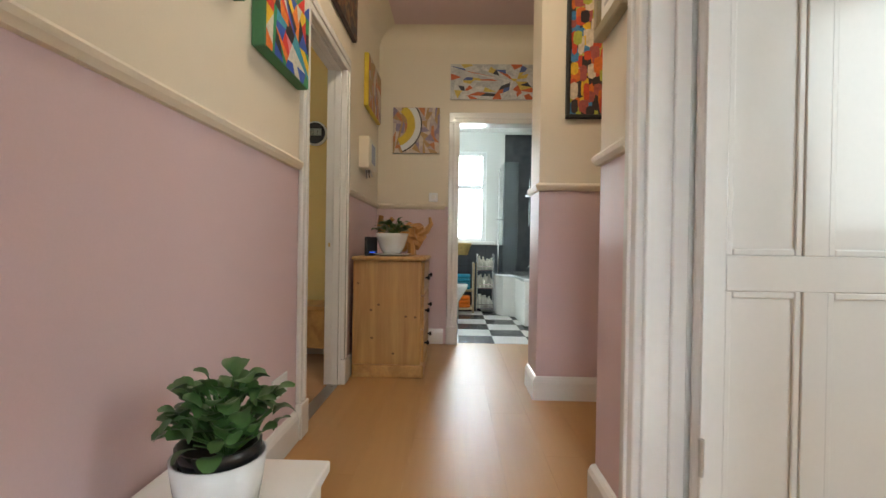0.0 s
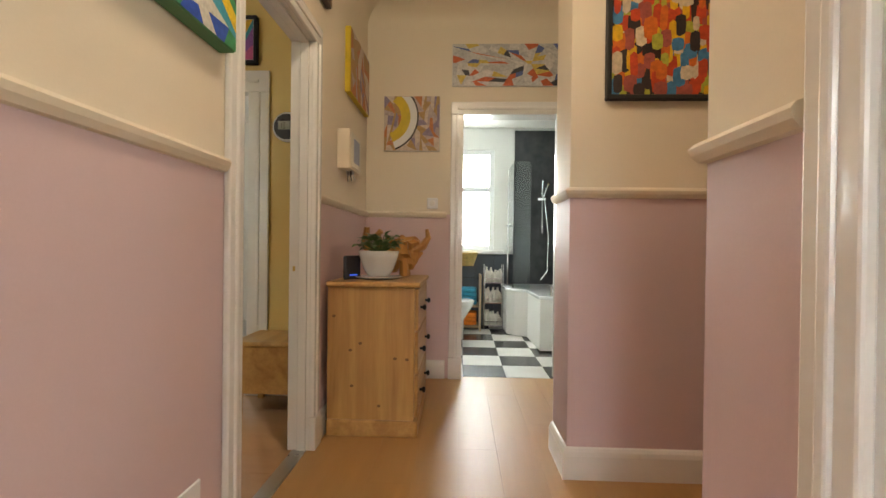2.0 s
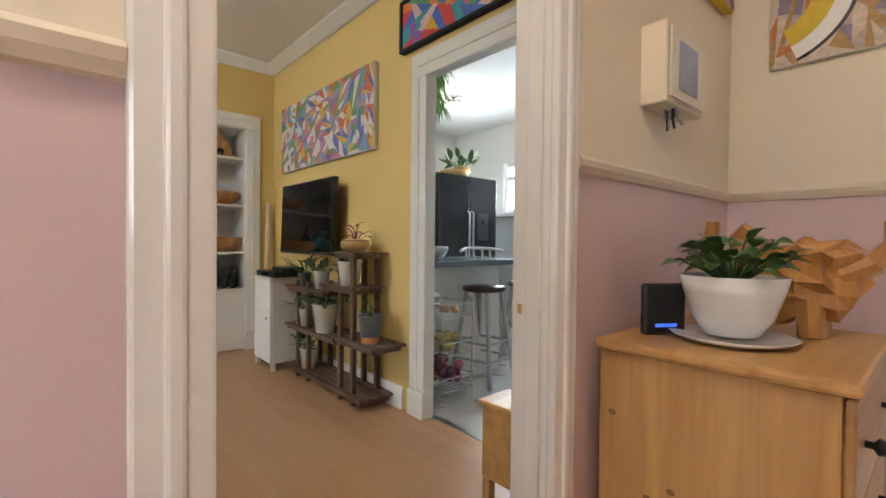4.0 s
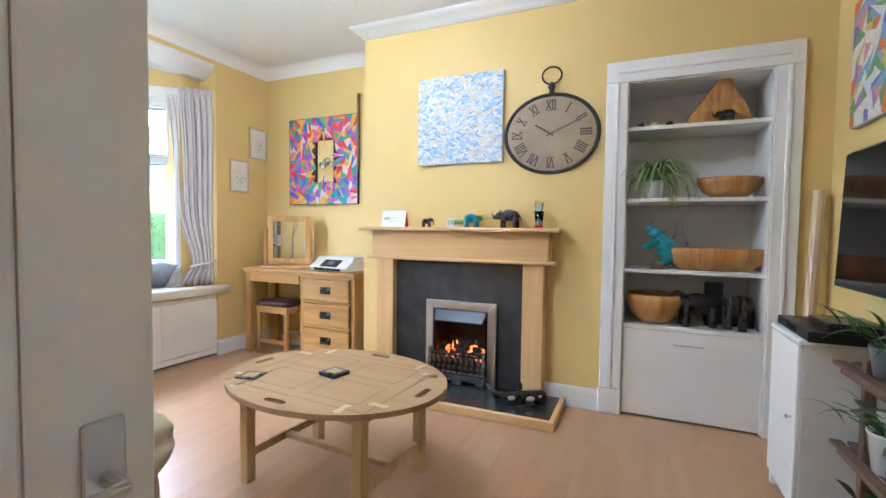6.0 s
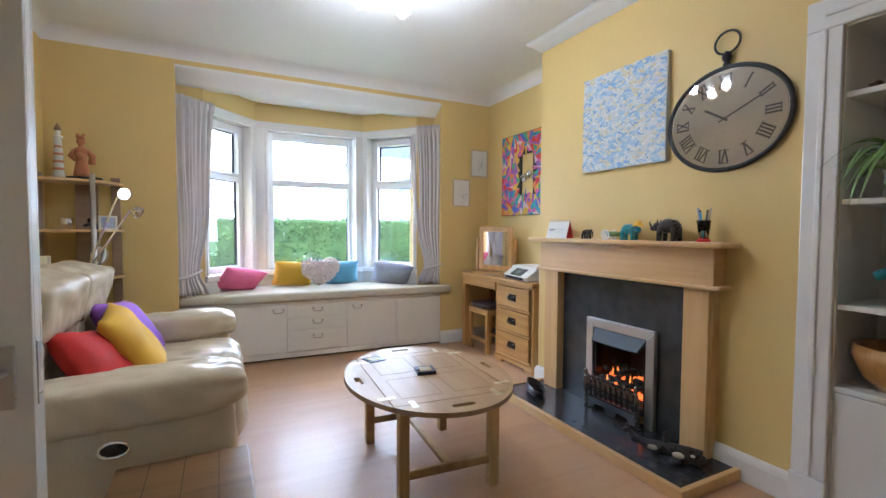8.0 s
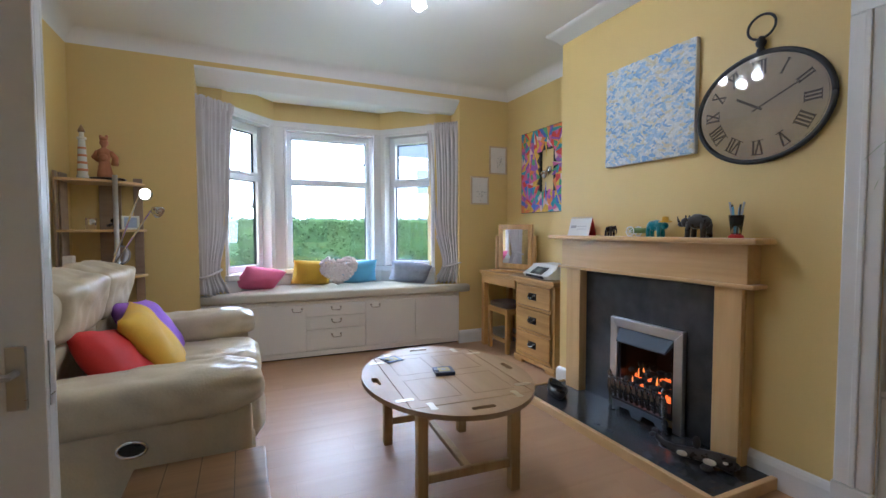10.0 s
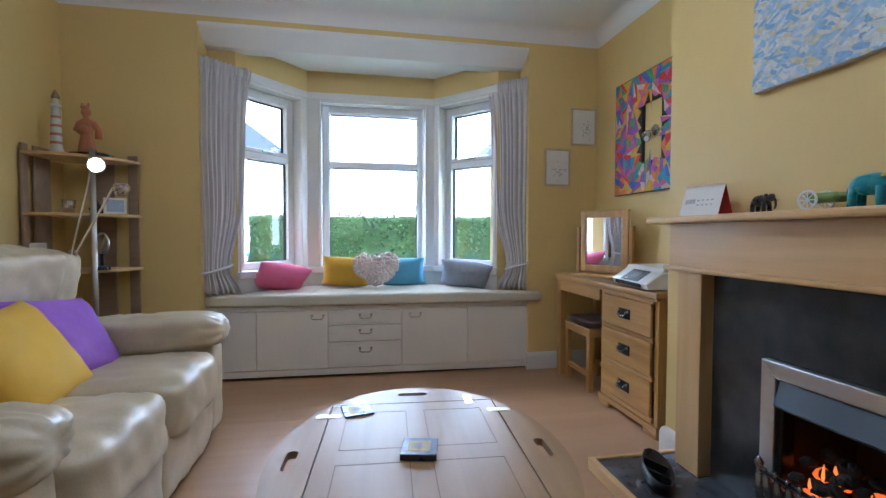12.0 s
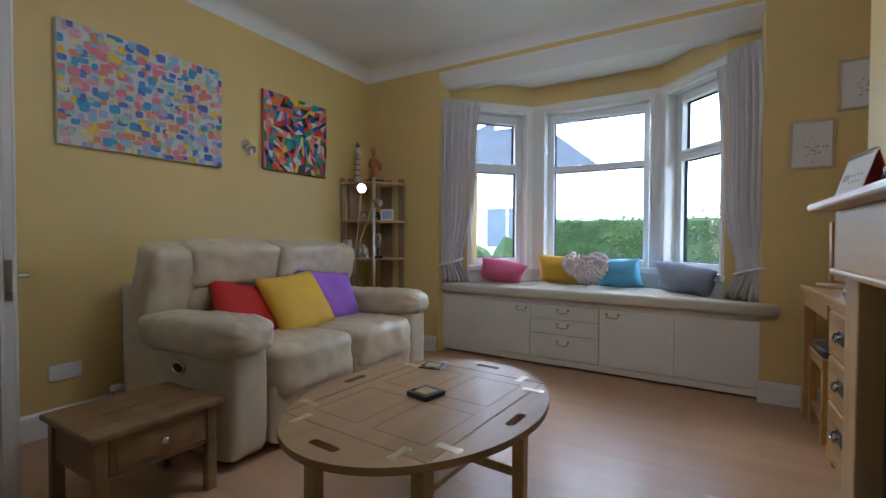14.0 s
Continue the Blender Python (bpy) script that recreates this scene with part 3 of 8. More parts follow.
def plant(parent, mat, count, length, width, spread, height, seed, up=0.5, stem_mat=None, share=4, rounded=False):
    """A clump of single leaves on stems that rise from the origin of its thing."""
    rnd = random.Random(seed)
    meshes = []
    for k in range(share):
        bm = leaf_mesh(length * rnd.uniform(0.75, 1.15), width * rnd.uniform(0.8, 1.15), rnd.uniform(0.1, 0.5), 7 if rounded else 5, rounded)
        bm.normal_update()
        me = bpy.data.meshes.new("leaf")
        bm.to_mesh(me)
        bm.free()
        me.materials.append(mat)
        me.shade_smooth()
        meshes.append(me)
    stems = bmesh.new()
    for k in range(count):
        a = 2 * math.pi * (k * 0.381966 + rnd.uniform(-0.05, 0.05))
        r = spread * math.sqrt(rnd.random())
        z = height * (0.35 + 0.65 * rnd.random()) * (1 - 0.3 * (r / spread) ** 2)
        p = Vector((r * math.cos(a), r * math.sin(a), z))
        tube([(0.15 * p.x, 0.15 * p.y, 0), (0.6 * p.x, 0.6 * p.y, z * 0.65), p], 0.0022, 5, stems)
        ob = new("leaf", meshes[k % share])
        ob.parent = parent
        ob.matrix_basis = Matrix.Translation(p) @ pose(0, 0, 0, rnd.uniform(-25, 25), rnd.uniform(-60, 25) * up, math.degrees(a) + rnd.uniform(-40, 40))
    tagged(part("stems", stems, stem_mat or mat, parent), "", "", "", "stuff")


def handle_bar(w, drop, r=0.004):
    """A drop handle in x, z that stands off towards -y."""
    bm = tube([(-w / 2, 0, 0.004), (-w / 2, -0.014, 0.002), (-w / 2, -0.02, -drop * 0.6), (-w * 0.35, -0.022, -drop), (w * 0.35, -0.022, -drop), (w / 2, -0.02, -drop * 0.6), (w / 2, -0.014, 0.002), (w / 2, 0, 0.004)], r, 6)
    for s in (-1, 1):
        blob(s * w / 2, -0.002, 0.003, 0.010, 0.004, 0.010, bm, 8)
    return bm

# ---- structure: floors, walls, ceilings ----
H = 2.70
WEST, RECESS, SOUTH, NORTH, EAST = -3.863, -4.28, -0.74, 3.614, -0.43
HALL_W, HALL_END = -0.12, 4.073
DOOR0, DOOR1 = 2.14, 2.84          # living room door in the hall's west wall
KD0, KD1 = -1.50, -0.80            # kitchen door in the north wall

ground = setting("ground", box(-60, -70, -0.62, 60, 60, -0.42), GRASS, "damp green front lawn around the house", "lawn")

# living room walls
setting("wall_west", wall_x(0.69, NORTH, WEST - 0.42, WEST, 0, H, [(1.319, 1.759, 0.055, 0.60), (2.607, 3.35, 0.0, 2.062)]), YELLOW, "yellow painted chimney breast wall with press cupboard opening", "wall")
setting("wall_west_recess", boxes([(RECESS - 0.15, SOUTH - 0.2, 0, RECESS, 0.69, H), (WEST - 0.57, 0.69, 0, WEST - 0.42, NORTH, H)]), YELLOW, "yellow painted recess wall beside the chimney breast", "wall")
setting("wall_south", wall_y(RECESS, EAST, SOUTH - 0.2, SOUTH, 0, H, [(-3.69, -1.265, 0, 2.56)]), YELLOW, "yellow painted front wall opening into the bay", "wall")
setting("wall_north", wall_y(WEST, -0.22, NORTH, NORTH + 0.04, 0, H, [(KD0 - 0.02, KD1 + 0.02, 0, 2.0)]), [YELLOW], "yellow painted wall towards the kitchen", "wall")
setting("wall_kitchen_side", wall_y(WEST - 0.3, -0.22, NORTH + 0.044, NORTH + 0.052, 0, H, [(KD0 - 0.02, KD1 + 0.02, 0, 2.0)]), WHITE_WALL, "white painted kitchen wall", "wall")
setting("wall_east", box(EAST, SOUTH - 0.2, 0, EAST + 0.15, DOOR0 - 0.03, H), YELLOW, "yellow painted wall behind the sofa", "wall")
setting("wall_east_by_door", wall_x(DOOR0 - 0.03, NORTH, -0.22, -0.165, 0, H, [(DOOR0 - 0.02, DOOR1 + 0.03, 0, 1.99)]), YELLOW, "yellow painted wall beside the living room door", "wall")
# bay
bay_in = [(-1.455, -0.94), (-1.915, -1.44), (-3.04, -1.44), (-3.50, -0.94)]


def bay_wall(a, b, z0, z1, thick=0.16, bm=None):
    a, b = Vector((*a, 0)), Vector((*b, 0))
    d = (b - a).normalized()
    n = Vector((d.y, -d.x, 0))
    if n.y > 0:
        n = -n
    one = prism([(a.x, a.y), (b.x, b.y), ((b + n * thick).x, (b + n * thick).y), ((a + n * thick).x, (a + n * thick).y)], z0, z1)
    return join(bm, one) if bm is not None else one


bm = bmesh.new()
for a, b in zip(bay_in, bay_in[1:]):
    bay_wall(a, b, -0.4, 0.74, 0.2, bm)
setting("wall_bay_low", bm, HARLING, "white wall under the bay windows", "wall")
bm = bmesh.new()
for a, b in zip(bay_in, bay_in[1:]):
    bay_wall(a, b, 2.325, 2.70, 0.2, bm)
setting("wall_bay_high", bm, YELLOW, "yellow painted band above the bay windows", "wall")
setting("wall_bay_return", boxes([(-1.46, -1.14, 0, -1.16, -0.942, 2.70), (-3.79, -1.14, 0, -3.495, -0.942, 2.70)]), YELLOW, "yellow painted return beside the bay window", "wall")
# beam across the bay, its face leaning back into the bay
beam = prism([(-0.741, 2.577), (-0.741, 2.54), (-0.752, 2.528), (-0.858, 2.452), (-0.872, 2.443), (-1.0, 2.443), (-1.0, 2.577)], -3.688, -1.267)
for v in beam.verts:
    v.co = Vector((v.co.z, v.co.x, v.co.y))
bmesh.ops.recalc_face_normals(beam, faces=beam.faces)
setting("bay_beam", beam, CEILING, "white plastered beam across the bay opening", "beam")
setting("ceiling_bay", prism([(-1.267, -0.99), (-1.46, -0.99), (-1.93, -1.50), (-3.03, -1.50), (-3.50, -0.99), (-3.688, -0.99)], 2.512, 2.66), CEILING, "white bay ceiling", "ceiling")
setting("ceiling_living_room", box(RECESS - 0.1, SOUTH - 0.2, H, -0.17, NORTH + 0.14, H + 0.12), CEILING, "white painted living room ceiling", "ceiling")
# unseen slab above the ceilings, added to keep sky light from leaking in
setting("roof_cover", boxes([(-6, -2.2, 2.86, 6, 8, 3.0)]), SLATE, "unseen flat slab added over the rooms to block sky light", "roof")
SOFT_COVE = [(0, 2.598)] + [(0.102 - 0.102 * math.cos(a), 2.598 + 0.102 * math.sin(a)) for a in [k * math.pi / 20 for k in range(1, 11)]] + [(0, 2.70)]
setting("coving_front", sweep(SOFT_COVE, [(EAST, 2.0), (EAST, SOUTH), (RECESS, SOUTH), (RECESS, 0.69)][::-1]), CEILING, "plain curved plaster coving round the bay end of the room", "coving")
setting("coving_living_room", sweep(COVE, [(RECESS + 0.1, 0.69), (WEST, 0.69), (WEST, NORTH), (-0.22, NORTH), (-0.22, 2.12)][::-1]), CEILING, "white plaster coving round the living room ceiling", "coving", True)
for n, path in (("baseboard_west", [(WEST, 2.478), (WEST, 2.13)]), ("baseboard_recess", [(WEST, 0.83), (WEST, 0.69), (RECESS, 0.69), (RECESS, SOUTH), (-3.68, SOUTH)]), ("baseboard_north", [(-1.72, NORTH), (WEST, NORTH), (WEST, 3.478)]), ("baseboard_north_east", [(-0.22, 2.96), (-0.22, NORTH), (-0.69, NORTH)]), ("baseboard_east", [(-1.24, SOUTH), (EAST, SOUTH), (EAST, 2.06)])):
    setting(n, sweep(SKIRT, path), GLOSS, "white gloss skirting board", "skirting board")

# press cupboard recess: back, sides, top
for n, r in (("back", (-4.27, 2.607, 0, -4.25, 3.35, 2.062)), ("side", (-4.25, 2.607, 0, WEST, 2.612, 2.062)), ("side", (-4.25, 3.345, 0, WEST, 3.35, 2.062)), ("top", (-4.25, 2.612, 2.055, WEST, 3.345, 2.062))):
    setting("alcove_lining_" + n, box(*r), WHITE_WALL, "off-white lining of the display recess", "lining")
setting("chimney_lining", boxes([(-4.2, 1.319, 0.055, -4.18, 1.759, 0.60), (-4.18, 1.319, 0.055, WEST, 1.324, 0.60), (-4.18, 1.754, 0.055, WEST, 1.759, 0.60), (-4.18, 1.319, 0.595, WEST, 1.759, 0.60)]), COAL, "sooty black lining of the fire opening", "lining")


def architrave(name, along, lo, hi, top, at, out, label, width=0.105, thick=0.022, plinth=True):
    """Trim round an opening on one face. along 'x' or 'y'; at: the wall face; out: +1 or -1 away from the wall."""
    t = new(name)
    tagged(t, label, "door trim", "", "structure")

    def piece(n, a, b, z0, z1, th):
        p0, p1 = sorted((at, at + out * th))
        bm = box(a, p0, z0, b, p1, z1, 0.006, 2) if along == "x" else box(p0, a, z0, p1, b, z1, 0.006, 2)
        part(n, bm, GLOSS, t)

    z = 0.16 if plinth else 0
    for a, b in ((lo - width, lo), (hi, hi + width)):
        piece("upright", a, b, z, top, thick)
        mid = (a + b) / 2
        piece("bead", mid - 0.012, mid + 0.012, z, top, thick + 0.008)
        if plinth:
            piece("plinth_block", a - 0.004, b + 0.004, 0, 0.16, thick + 0.01)
    piece("head", lo - width, hi + width, top, top + width, thick)
    piece("head_bead", lo - width * 0.5, hi + width * 0.5, top + width * 0.5 - 0.012, top + width * 0.5 + 0.012, thick + 0.008)
    return t


architrave("trim_press_cupboard", "y", 2.607, 3.35, 2.062, WEST, 1, "white gloss moulded frame round the display recess", 0.128)
architrave("trim_kitchen_door", "x", KD0, KD1, 1.985, NORTH, -1, "white gloss moulded kitchen door frame", 0.14)
architrave("trim_living_door_hall_side", "y", DOOR0, DOOR1, 1.965, HALL_W, 1, "cream-lit white gloss door frame in the hall", 0.09)
setting("lining_kitchen_door", boxes([(KD0 - 0.02, NORTH - 0.002, 0, KD0, NORTH + 0.056, 1.985), (KD1, NORTH - 0.002, 0, KD1 + 0.02, NORTH + 0.056, 1.985), (KD0 - 0.02, NORTH - 0.002, 1.985, KD1 + 0.02, NORTH + 0.056, 2.0)]), GLOSS, "white gloss kitchen door lining", "door lining")
setting("lining_living_door", boxes([(EAST + 0.005, DOOR0 - 0.03, 0, HALL_W + 0.002, DOOR0, 1.965), (-0.225, DOOR1, 0, HALL_W + 0.002, DOOR1 + 0.03, 1.965), (-0.225, DOOR0 - 0.03, 1.965, HALL_W + 0.002, DOOR1 + 0.03, 1.99)], 0.002), GLOSS, "white gloss living room door lining", "door lining")
setting("stop_living_door", boxes([(-0.175, DOOR1 - 0.014, 0, -0.135, DOOR1, 1.965), (-0.175, DOOR0, 1.951, -0.135, DOOR1, 1.965)], 0.002), GLOSS, "white gloss door stop", "door stop")

# hall walls: pink below the rail, cream above
for n, z0, z1, mat, word in (("low", 0, 1.23, PINK, "pink"), ("high", 1.23, 2.9, CREAM, "cream")):
    hole = [(DOOR0 - 0.03, DOOR1 + 0.03, z0, min(z1, 1.99))] if z0 < 1.99 else []
    setting("wall_hall_west_" + n, wall_x(-1.6, HALL_END, -0.16, HALL_W, z0, z1, hole), mat, word + " painted hall wall with the living room door", "wall")
    setting("wall_hall_end_" + n, wall_y(-0.16, 1.6, HALL_END, HALL_END + 0.12, z0, z1, [(0.593, 1.338, z0, min(z1, 1.995))]), mat, word + " painted hall end wall with the bathroom door", "wall")
    setting("wall_hall_pier_" + n, box(1.065, 2.667, z0, 2.4, 2.95, z1), mat, word + " painted wall pier in the hall", "wall")
    e0, e1 = (0, 1.185) if n == "low" else (1.185, 2.9)
    setting("wall_hall_east_near_" + n, wall_x(-1.6, 1.63, 1.08, 1.22, e0, e1, [(0.44, 1.28, e0, min(e1, 2.0))]), mat, word + " painted hall wall beside the open white door", "wall")
    setting("wall_hall_east_far_" + n, boxes([(1.42, 2.95, z0, 1.56, HALL_END, z1), (2.4, 1.3, z0, 2.5, 2.95, z1), (1.22, 1.55, z0, 2.4, 1.63, z1)]), mat, word + " painted hall side wall", "wall")
    # unseen near end; its opening is added so sky light brightens the hall
    setting("wall_hall_back_" + n, wall_y(-0.16, 1.22, -1.7, -1.6, z0, z1, [(0.2, 0.85, max(z0, 1.0), min(z1, 2.1))]), mat, word + " painted unseen wall at the hall's near end, opened to admit sky light", "wall")
setting("ceiling_hall", box(-0.18, -1.7, 2.78, 3.6, HALL_END + 0.14, 2.86), PINK_CEILING, "pale pink hall ceiling", "ceiling")
HCOVE = [(0, 2.64)] + [(0.16 - 0.16 * math.cos(a), 2.64 + 0.14 * math.sin(a)) for a in [k * math.pi / 36 for k in range(1, 19)]] + [(0, 2.78)]
setting("coving_hall", sweep(HCOVE, [(1.42, 2.95), (1.42, HALL_END), (HALL_W, HALL_END), (HALL_W, -1.6)]), CREAM, "cream curved plaster coving in the hall", "coving")
setting("coving_hall_pier", sweep(HCOVE, [(2.4, 2.667), (1.065, 2.667), (1.065, 2.95)][::-1]), CREAM, "cream curved plaster coving on the pier", "coving")
for n, path in (("west_near", [(HALL_W, DOOR0 - 0.09), (HALL_W, -1.6)]), ("west_far", [(0.49, HALL_END), (HALL_W, HALL_END), (HALL_W, DOOR1 + 0.095)]), ("pier", [(1.065, 2.95), (1.065, 2.667), (2.4, 2.667)]), ("east_near", [(1.22, 1.63), (1.08, 1.63), (1.08, 1.375)])):
    order = path
    setting("baseboard_hall_" + n, sweep(SKIRT, order if n in ("west_near", "west_far") else order[::-1]), GLOSS, "white gloss skirting board in the hall", "skirting board")
    setting("dado_rail_hall_" + n, sweep([(a, b - 0.045) for a, b in DADO] if n == "east_near" else DADO, order if n in ("west_near", "west_far") else order[::-1]), CREAM, "cream painted moulded dado rail", "dado rail")
architrave("trim_bathroom_door", "x", 0.613, 1.318, 1.975, HALL_END, -1, "white gloss bathroom door frame", 0.095)
setting("lining_bathroom_door", boxes([(0.593, HALL_END - 0.002, 0, 0.613, HALL_END + 0.13, 1.975), (1.318, HALL_END - 0.002, 0, 1.338, HALL_END + 0.13, 1.975), (0.593, HALL_END - 0.002, 1.975, 1.338, HALL_END + 0.13, 1.995)]), GLOSS, "white gloss bathroom door lining", "door lining")
setting("lining_side_door", boxes([(1.078, 1.25, 0, 1.222, 1.28, 1.98), (1.078, 0.44, 0, 1.222, 0.47, 1.98), (1.078, 0.47, 1.95, 1.222, 1.25, 1.98), (1.14, 1.235, 0, 1.18, 1.25, 1.95)], 0.003), GLOSS, "white gloss lining of the side room door", "door lining")
architrave("trim_side_door", "y", 0.455, 1.265, 1.96, 1.08, -1, "white gloss moulded frame of the side room door", 0.095)
setting("wall_side_room", boxes([(1.22, -1.6, 0, 3.2, -1.5, 2.9), (3.2, -1.6, 0, 3.3, 1.55, 2.9)]), WHITE_WALL, "white painted side room wall", "wall")

# floors: boards laid in staggered rows
setting("floor_living_room_base", box(RECESS - 0.1, -1.55, -0.1, -0.17, NORTH + 0.07, -0.004), PINE_Y, "subfloor under the living room laminate", "floor")
setting("floor_hall_base", box(-0.17, -1.7, -0.1, 3.3, HALL_END + 0.06, -0.004), PINE_Y, "subfloor under the hall laminate", "floor")
setting("floor_kitchen", box(-4.4, NORTH + 0.07, -0.1, -0.17, 6.6, -0.002), KITCHEN_FLOOR, "pale grey vinyl kitchen floor", "floor")
setting("floor_bathroom_base", box(0.1, HALL_END + 0.06, -0.1, 2.2, 6.6, -0.006), SLATE_TILE, "dark screed under the bathroom tiles", "floor")
setting("threshold_living_door", box(-0.2, DOOR0, -0.002, -0.13, DOOR1, 0.006, 0.003), STEEL, "worn metal threshold strip", "threshold")
setting("threshold_kitchen_door", box(KD0, NORTH + 0.04, -0.002, KD1, NORTH + 0.09, 0.006, 0.003), STEEL, "worn metal threshold strip", "threshold")
# closing walls of bathroom and kitchen
setting("wall_bathroom_sides", boxes([(0.2, HALL_END + 0.12, 0, 0.3, 6.4, 2.8), (1.95, HALL_END + 0.12, 0, 2.05, 6.4, 2.8), (0.2, HALL_END + 0.121, 0, 0.59, HALL_END + 0.14, 2.8), (1.34, HALL_END + 0.121, 0, 2.05, HALL_END + 0.14, 2.8), (0.59, HALL_END + 0.121, 2.0, 1.34, HALL_END + 0.14, 2.8)]), WHITE_WALL, "white bathroom walls", "wall")
setting("wall_bathroom_end", wall_y(0.2, 2.05, 6.40, 6.56, 0, 2.8, [(0.36, 1.02, 0.95, 2.22)]), WHITE_WALL, "white bathroom window wall", "wall")
setting("ceiling_bathroom", box(0.2, HALL_END + 0.12, 2.5, 2.05, 6.4, 2.6), CEILING, "white bathroom ceiling", "ceiling")
setting("wall_kitchen_sides", boxes([(-4.4, NORTH + 0.052, 0, -4.3, 6.4, 2.7), (-0.22, NORTH + 0.052, 0, -0.165, 6.4, 2.7)]), WHITE_WALL, "white kitchen walls", "wall")
setting("wall_kitchen_end", wall_y(-4.4, -0.165, 6.40, 6.56, 0, 2.7, [(-3.35, -2.6, 1.4, 2.05)]), WHITE_WALL, "white kitchen window wall", "wall")
setting("ceiling_kitchen", box(-4.4, NORTH + 0.052, 2.56, -0.165, 6.5, 2.7), CEILING, "white kitchen ceiling", "ceiling")


# bay windows
def bay_window(name, a, b, lo, hi, label, casement):
    """A white window unit on the bay's inner line from a to b; its opening runs from lo to hi along that line."""
    a, b = Vector((*a, 0)), Vector((*b, 0))
    L = (b - a).length
    turn = math.degrees(math.atan2((b - a).y, (b - a).x))
    t = thing(name, pose(a.x, a.y, 0, 0, 0, turn), label, "window", "bay windows", "structure")

    def pc(n, x0, x1, z0, z1, y0, y1, mat=UPVC, bev=0.006):
        return part(n, box(x0, y0, z0, x1, y1, z1, bev, 2), mat, t)

    for x0, x1 in ((0.0, lo), (hi, L)):
        pc("jamb_post", x0, x1, 0.74, 2.325, 0.0, 0.2, GLOSS)
    for x0, x1 in ((lo - 0.028, lo - 0.002), (hi + 0.002, hi + 0.028)):
        pc("jamb_bead", x0, x1, 0.80, 2.268, -0.008, 0.012, GLOSS, 0.004)
    pc("window_head", lo, hi, 2.245, 2.325, 0.0, 0.2, GLOSS)
    pc("head_board", 0.004, L - 0.004, 2.268, 2.327, -0.012, 0.0, GLOSS, 0.004)
    pc("window_sill", 0.0, L, 0.74, 0.80, -0.03, 0.2, GLOSS, 0.012)
    f = 0.058
    for x0, x1 in ((lo, lo + f), (hi - f, hi)):
        pc("window_frame", x0, x1, 0.80, 2.245, 0.10, 0.17)
    pc("window_frame", lo + f, hi - f, 2.187, 2.245, 0.10, 0.17)
    pc("window_frame", lo + f, hi - f, 0.80, 0.858, 0.10, 0.17)
    pc("transom", lo + f, hi - f, 1.69, 1.745, 0.098, 0.168)
    top = (lo + f, hi - f, 1.745, 2.187)
    if casement:
        for r in ((top[0], top[2], top[0] + 0.022, top[3]), (top[1] - 0.022, top[2], top[1], top[3]), (top[0] + 0.022, top[2], top[1] - 0.022, top[2] + 0.03), (top[0] + 0.022, top[3] - 0.022, top[1] - 0.022, top[3])):
            pc("sash", r[0], r[2], r[1], r[3], 0.085, 0.15)
        top = (top[0] + 0.022, top[1] - 0.022, top[2] + 0.03, top[3] - 0.022)
        pc("window_catch", (lo + hi) / 2 - 0.05, (lo + hi) / 2 + 0.05, 1.752, 1.768, 0.06, 0.085, STEEL, 0.003)
    else:
        pc("bead", top[0], top[1], 2.175, 2.187, 0.112, 0.14)
        top = (top[0], top[1], top[2], 2.175)
    for x0, x1, z0, z1 in (top, (lo + f, hi - f, 0.858, 1.69)):
        rim = boxes([(x0, 0.135, z0, x0 + 0.007, 0.165, z1), (x1 - 0.007, 0.135, z0, x1, 0.165, z1), (x0, 0.135, z0, x1, 0.165, z0 + 0.007), (x0, 0.135, z1 - 0.007, x1, 0.165, z1)])
        part("glazing_seal", rim, SLATE, t, "thin dark glazing gasket")
        pc("pane", x0, x1, z0, z1, 0.148, 0.154, WINDOW_GLASS, 0).visible_shadow = False
    return t


bay_window("window_bay_front", bay_in[1], bay_in[2], 0.121, 1.042, "white framed front bay window with top light", False)
bay_window("window_bay_east", bay_in[0], bay_in[1], 0.05, 0.61, "white framed angled bay window half behind a curtain", True)
bay_window("window_bay_west", bay_in[2], bay_in[3], 0.065, 0.63, "white framed angled bay window half behind a curtain", True)
for n, (x, y) in (("east", bay_in[1]), ("west", bay_in[2])):
    setting("bay_corner_post_" + n, lathe([(0.0, 0.74), (0.10, 0.74), (0.10, 2.325), (0.0, 2.325)], 16), GLOSS, "white painted mullion post of the bay", "post").matrix_world = pose(x, y - 0.10, 0)


def plain_window(name, x0, x1, y, z0, z1, bar, label):
    t = thing(name, pose(0, 0, 0), label, "window", "", "structure")
    for n, r in (("window_frame", (x0, z0, x0 + 0.06, z1)), ("window_frame", (x1 - 0.06, z0, x1, z1)), ("window_frame", (x0 + 0.06, z1 - 0.06, x1 - 0.06, z1)), ("window_frame", (x0 + 0.06, z0, x1 - 0.06, z0 + 0.06)), ("transom", (x0 + 0.06, bar - 0.03, x1 - 0.06, bar + 0.03))):
        part(n, box(r[0], y, r[1], r[2], y + 0.06, r[3], 0.005), UPVC, t)
    part("window_sill", box(x0 - 0.12, y - 0.16, z0 - 0.05, x1 + 0.12, y, z0, 0.008), GLOSS, t)
    g = part("pane", box(x0 + 0.06, y + 0.025, z0 + 0.06, x1 - 0.06, y + 0.031, z1 - 0.06), WINDOW_GLASS, t)
    g.visible_shadow = False


plain_window("window_bathroom", 0.36, 1.02, 6.42, 0.95, 2.22, 1.72, "white framed bathroom window, bright with daylight")
plain_window("window_kitchen", -3.35, -2.6, 6.42, 1.4, 2.05, 1.85, "white framed kitchen window")


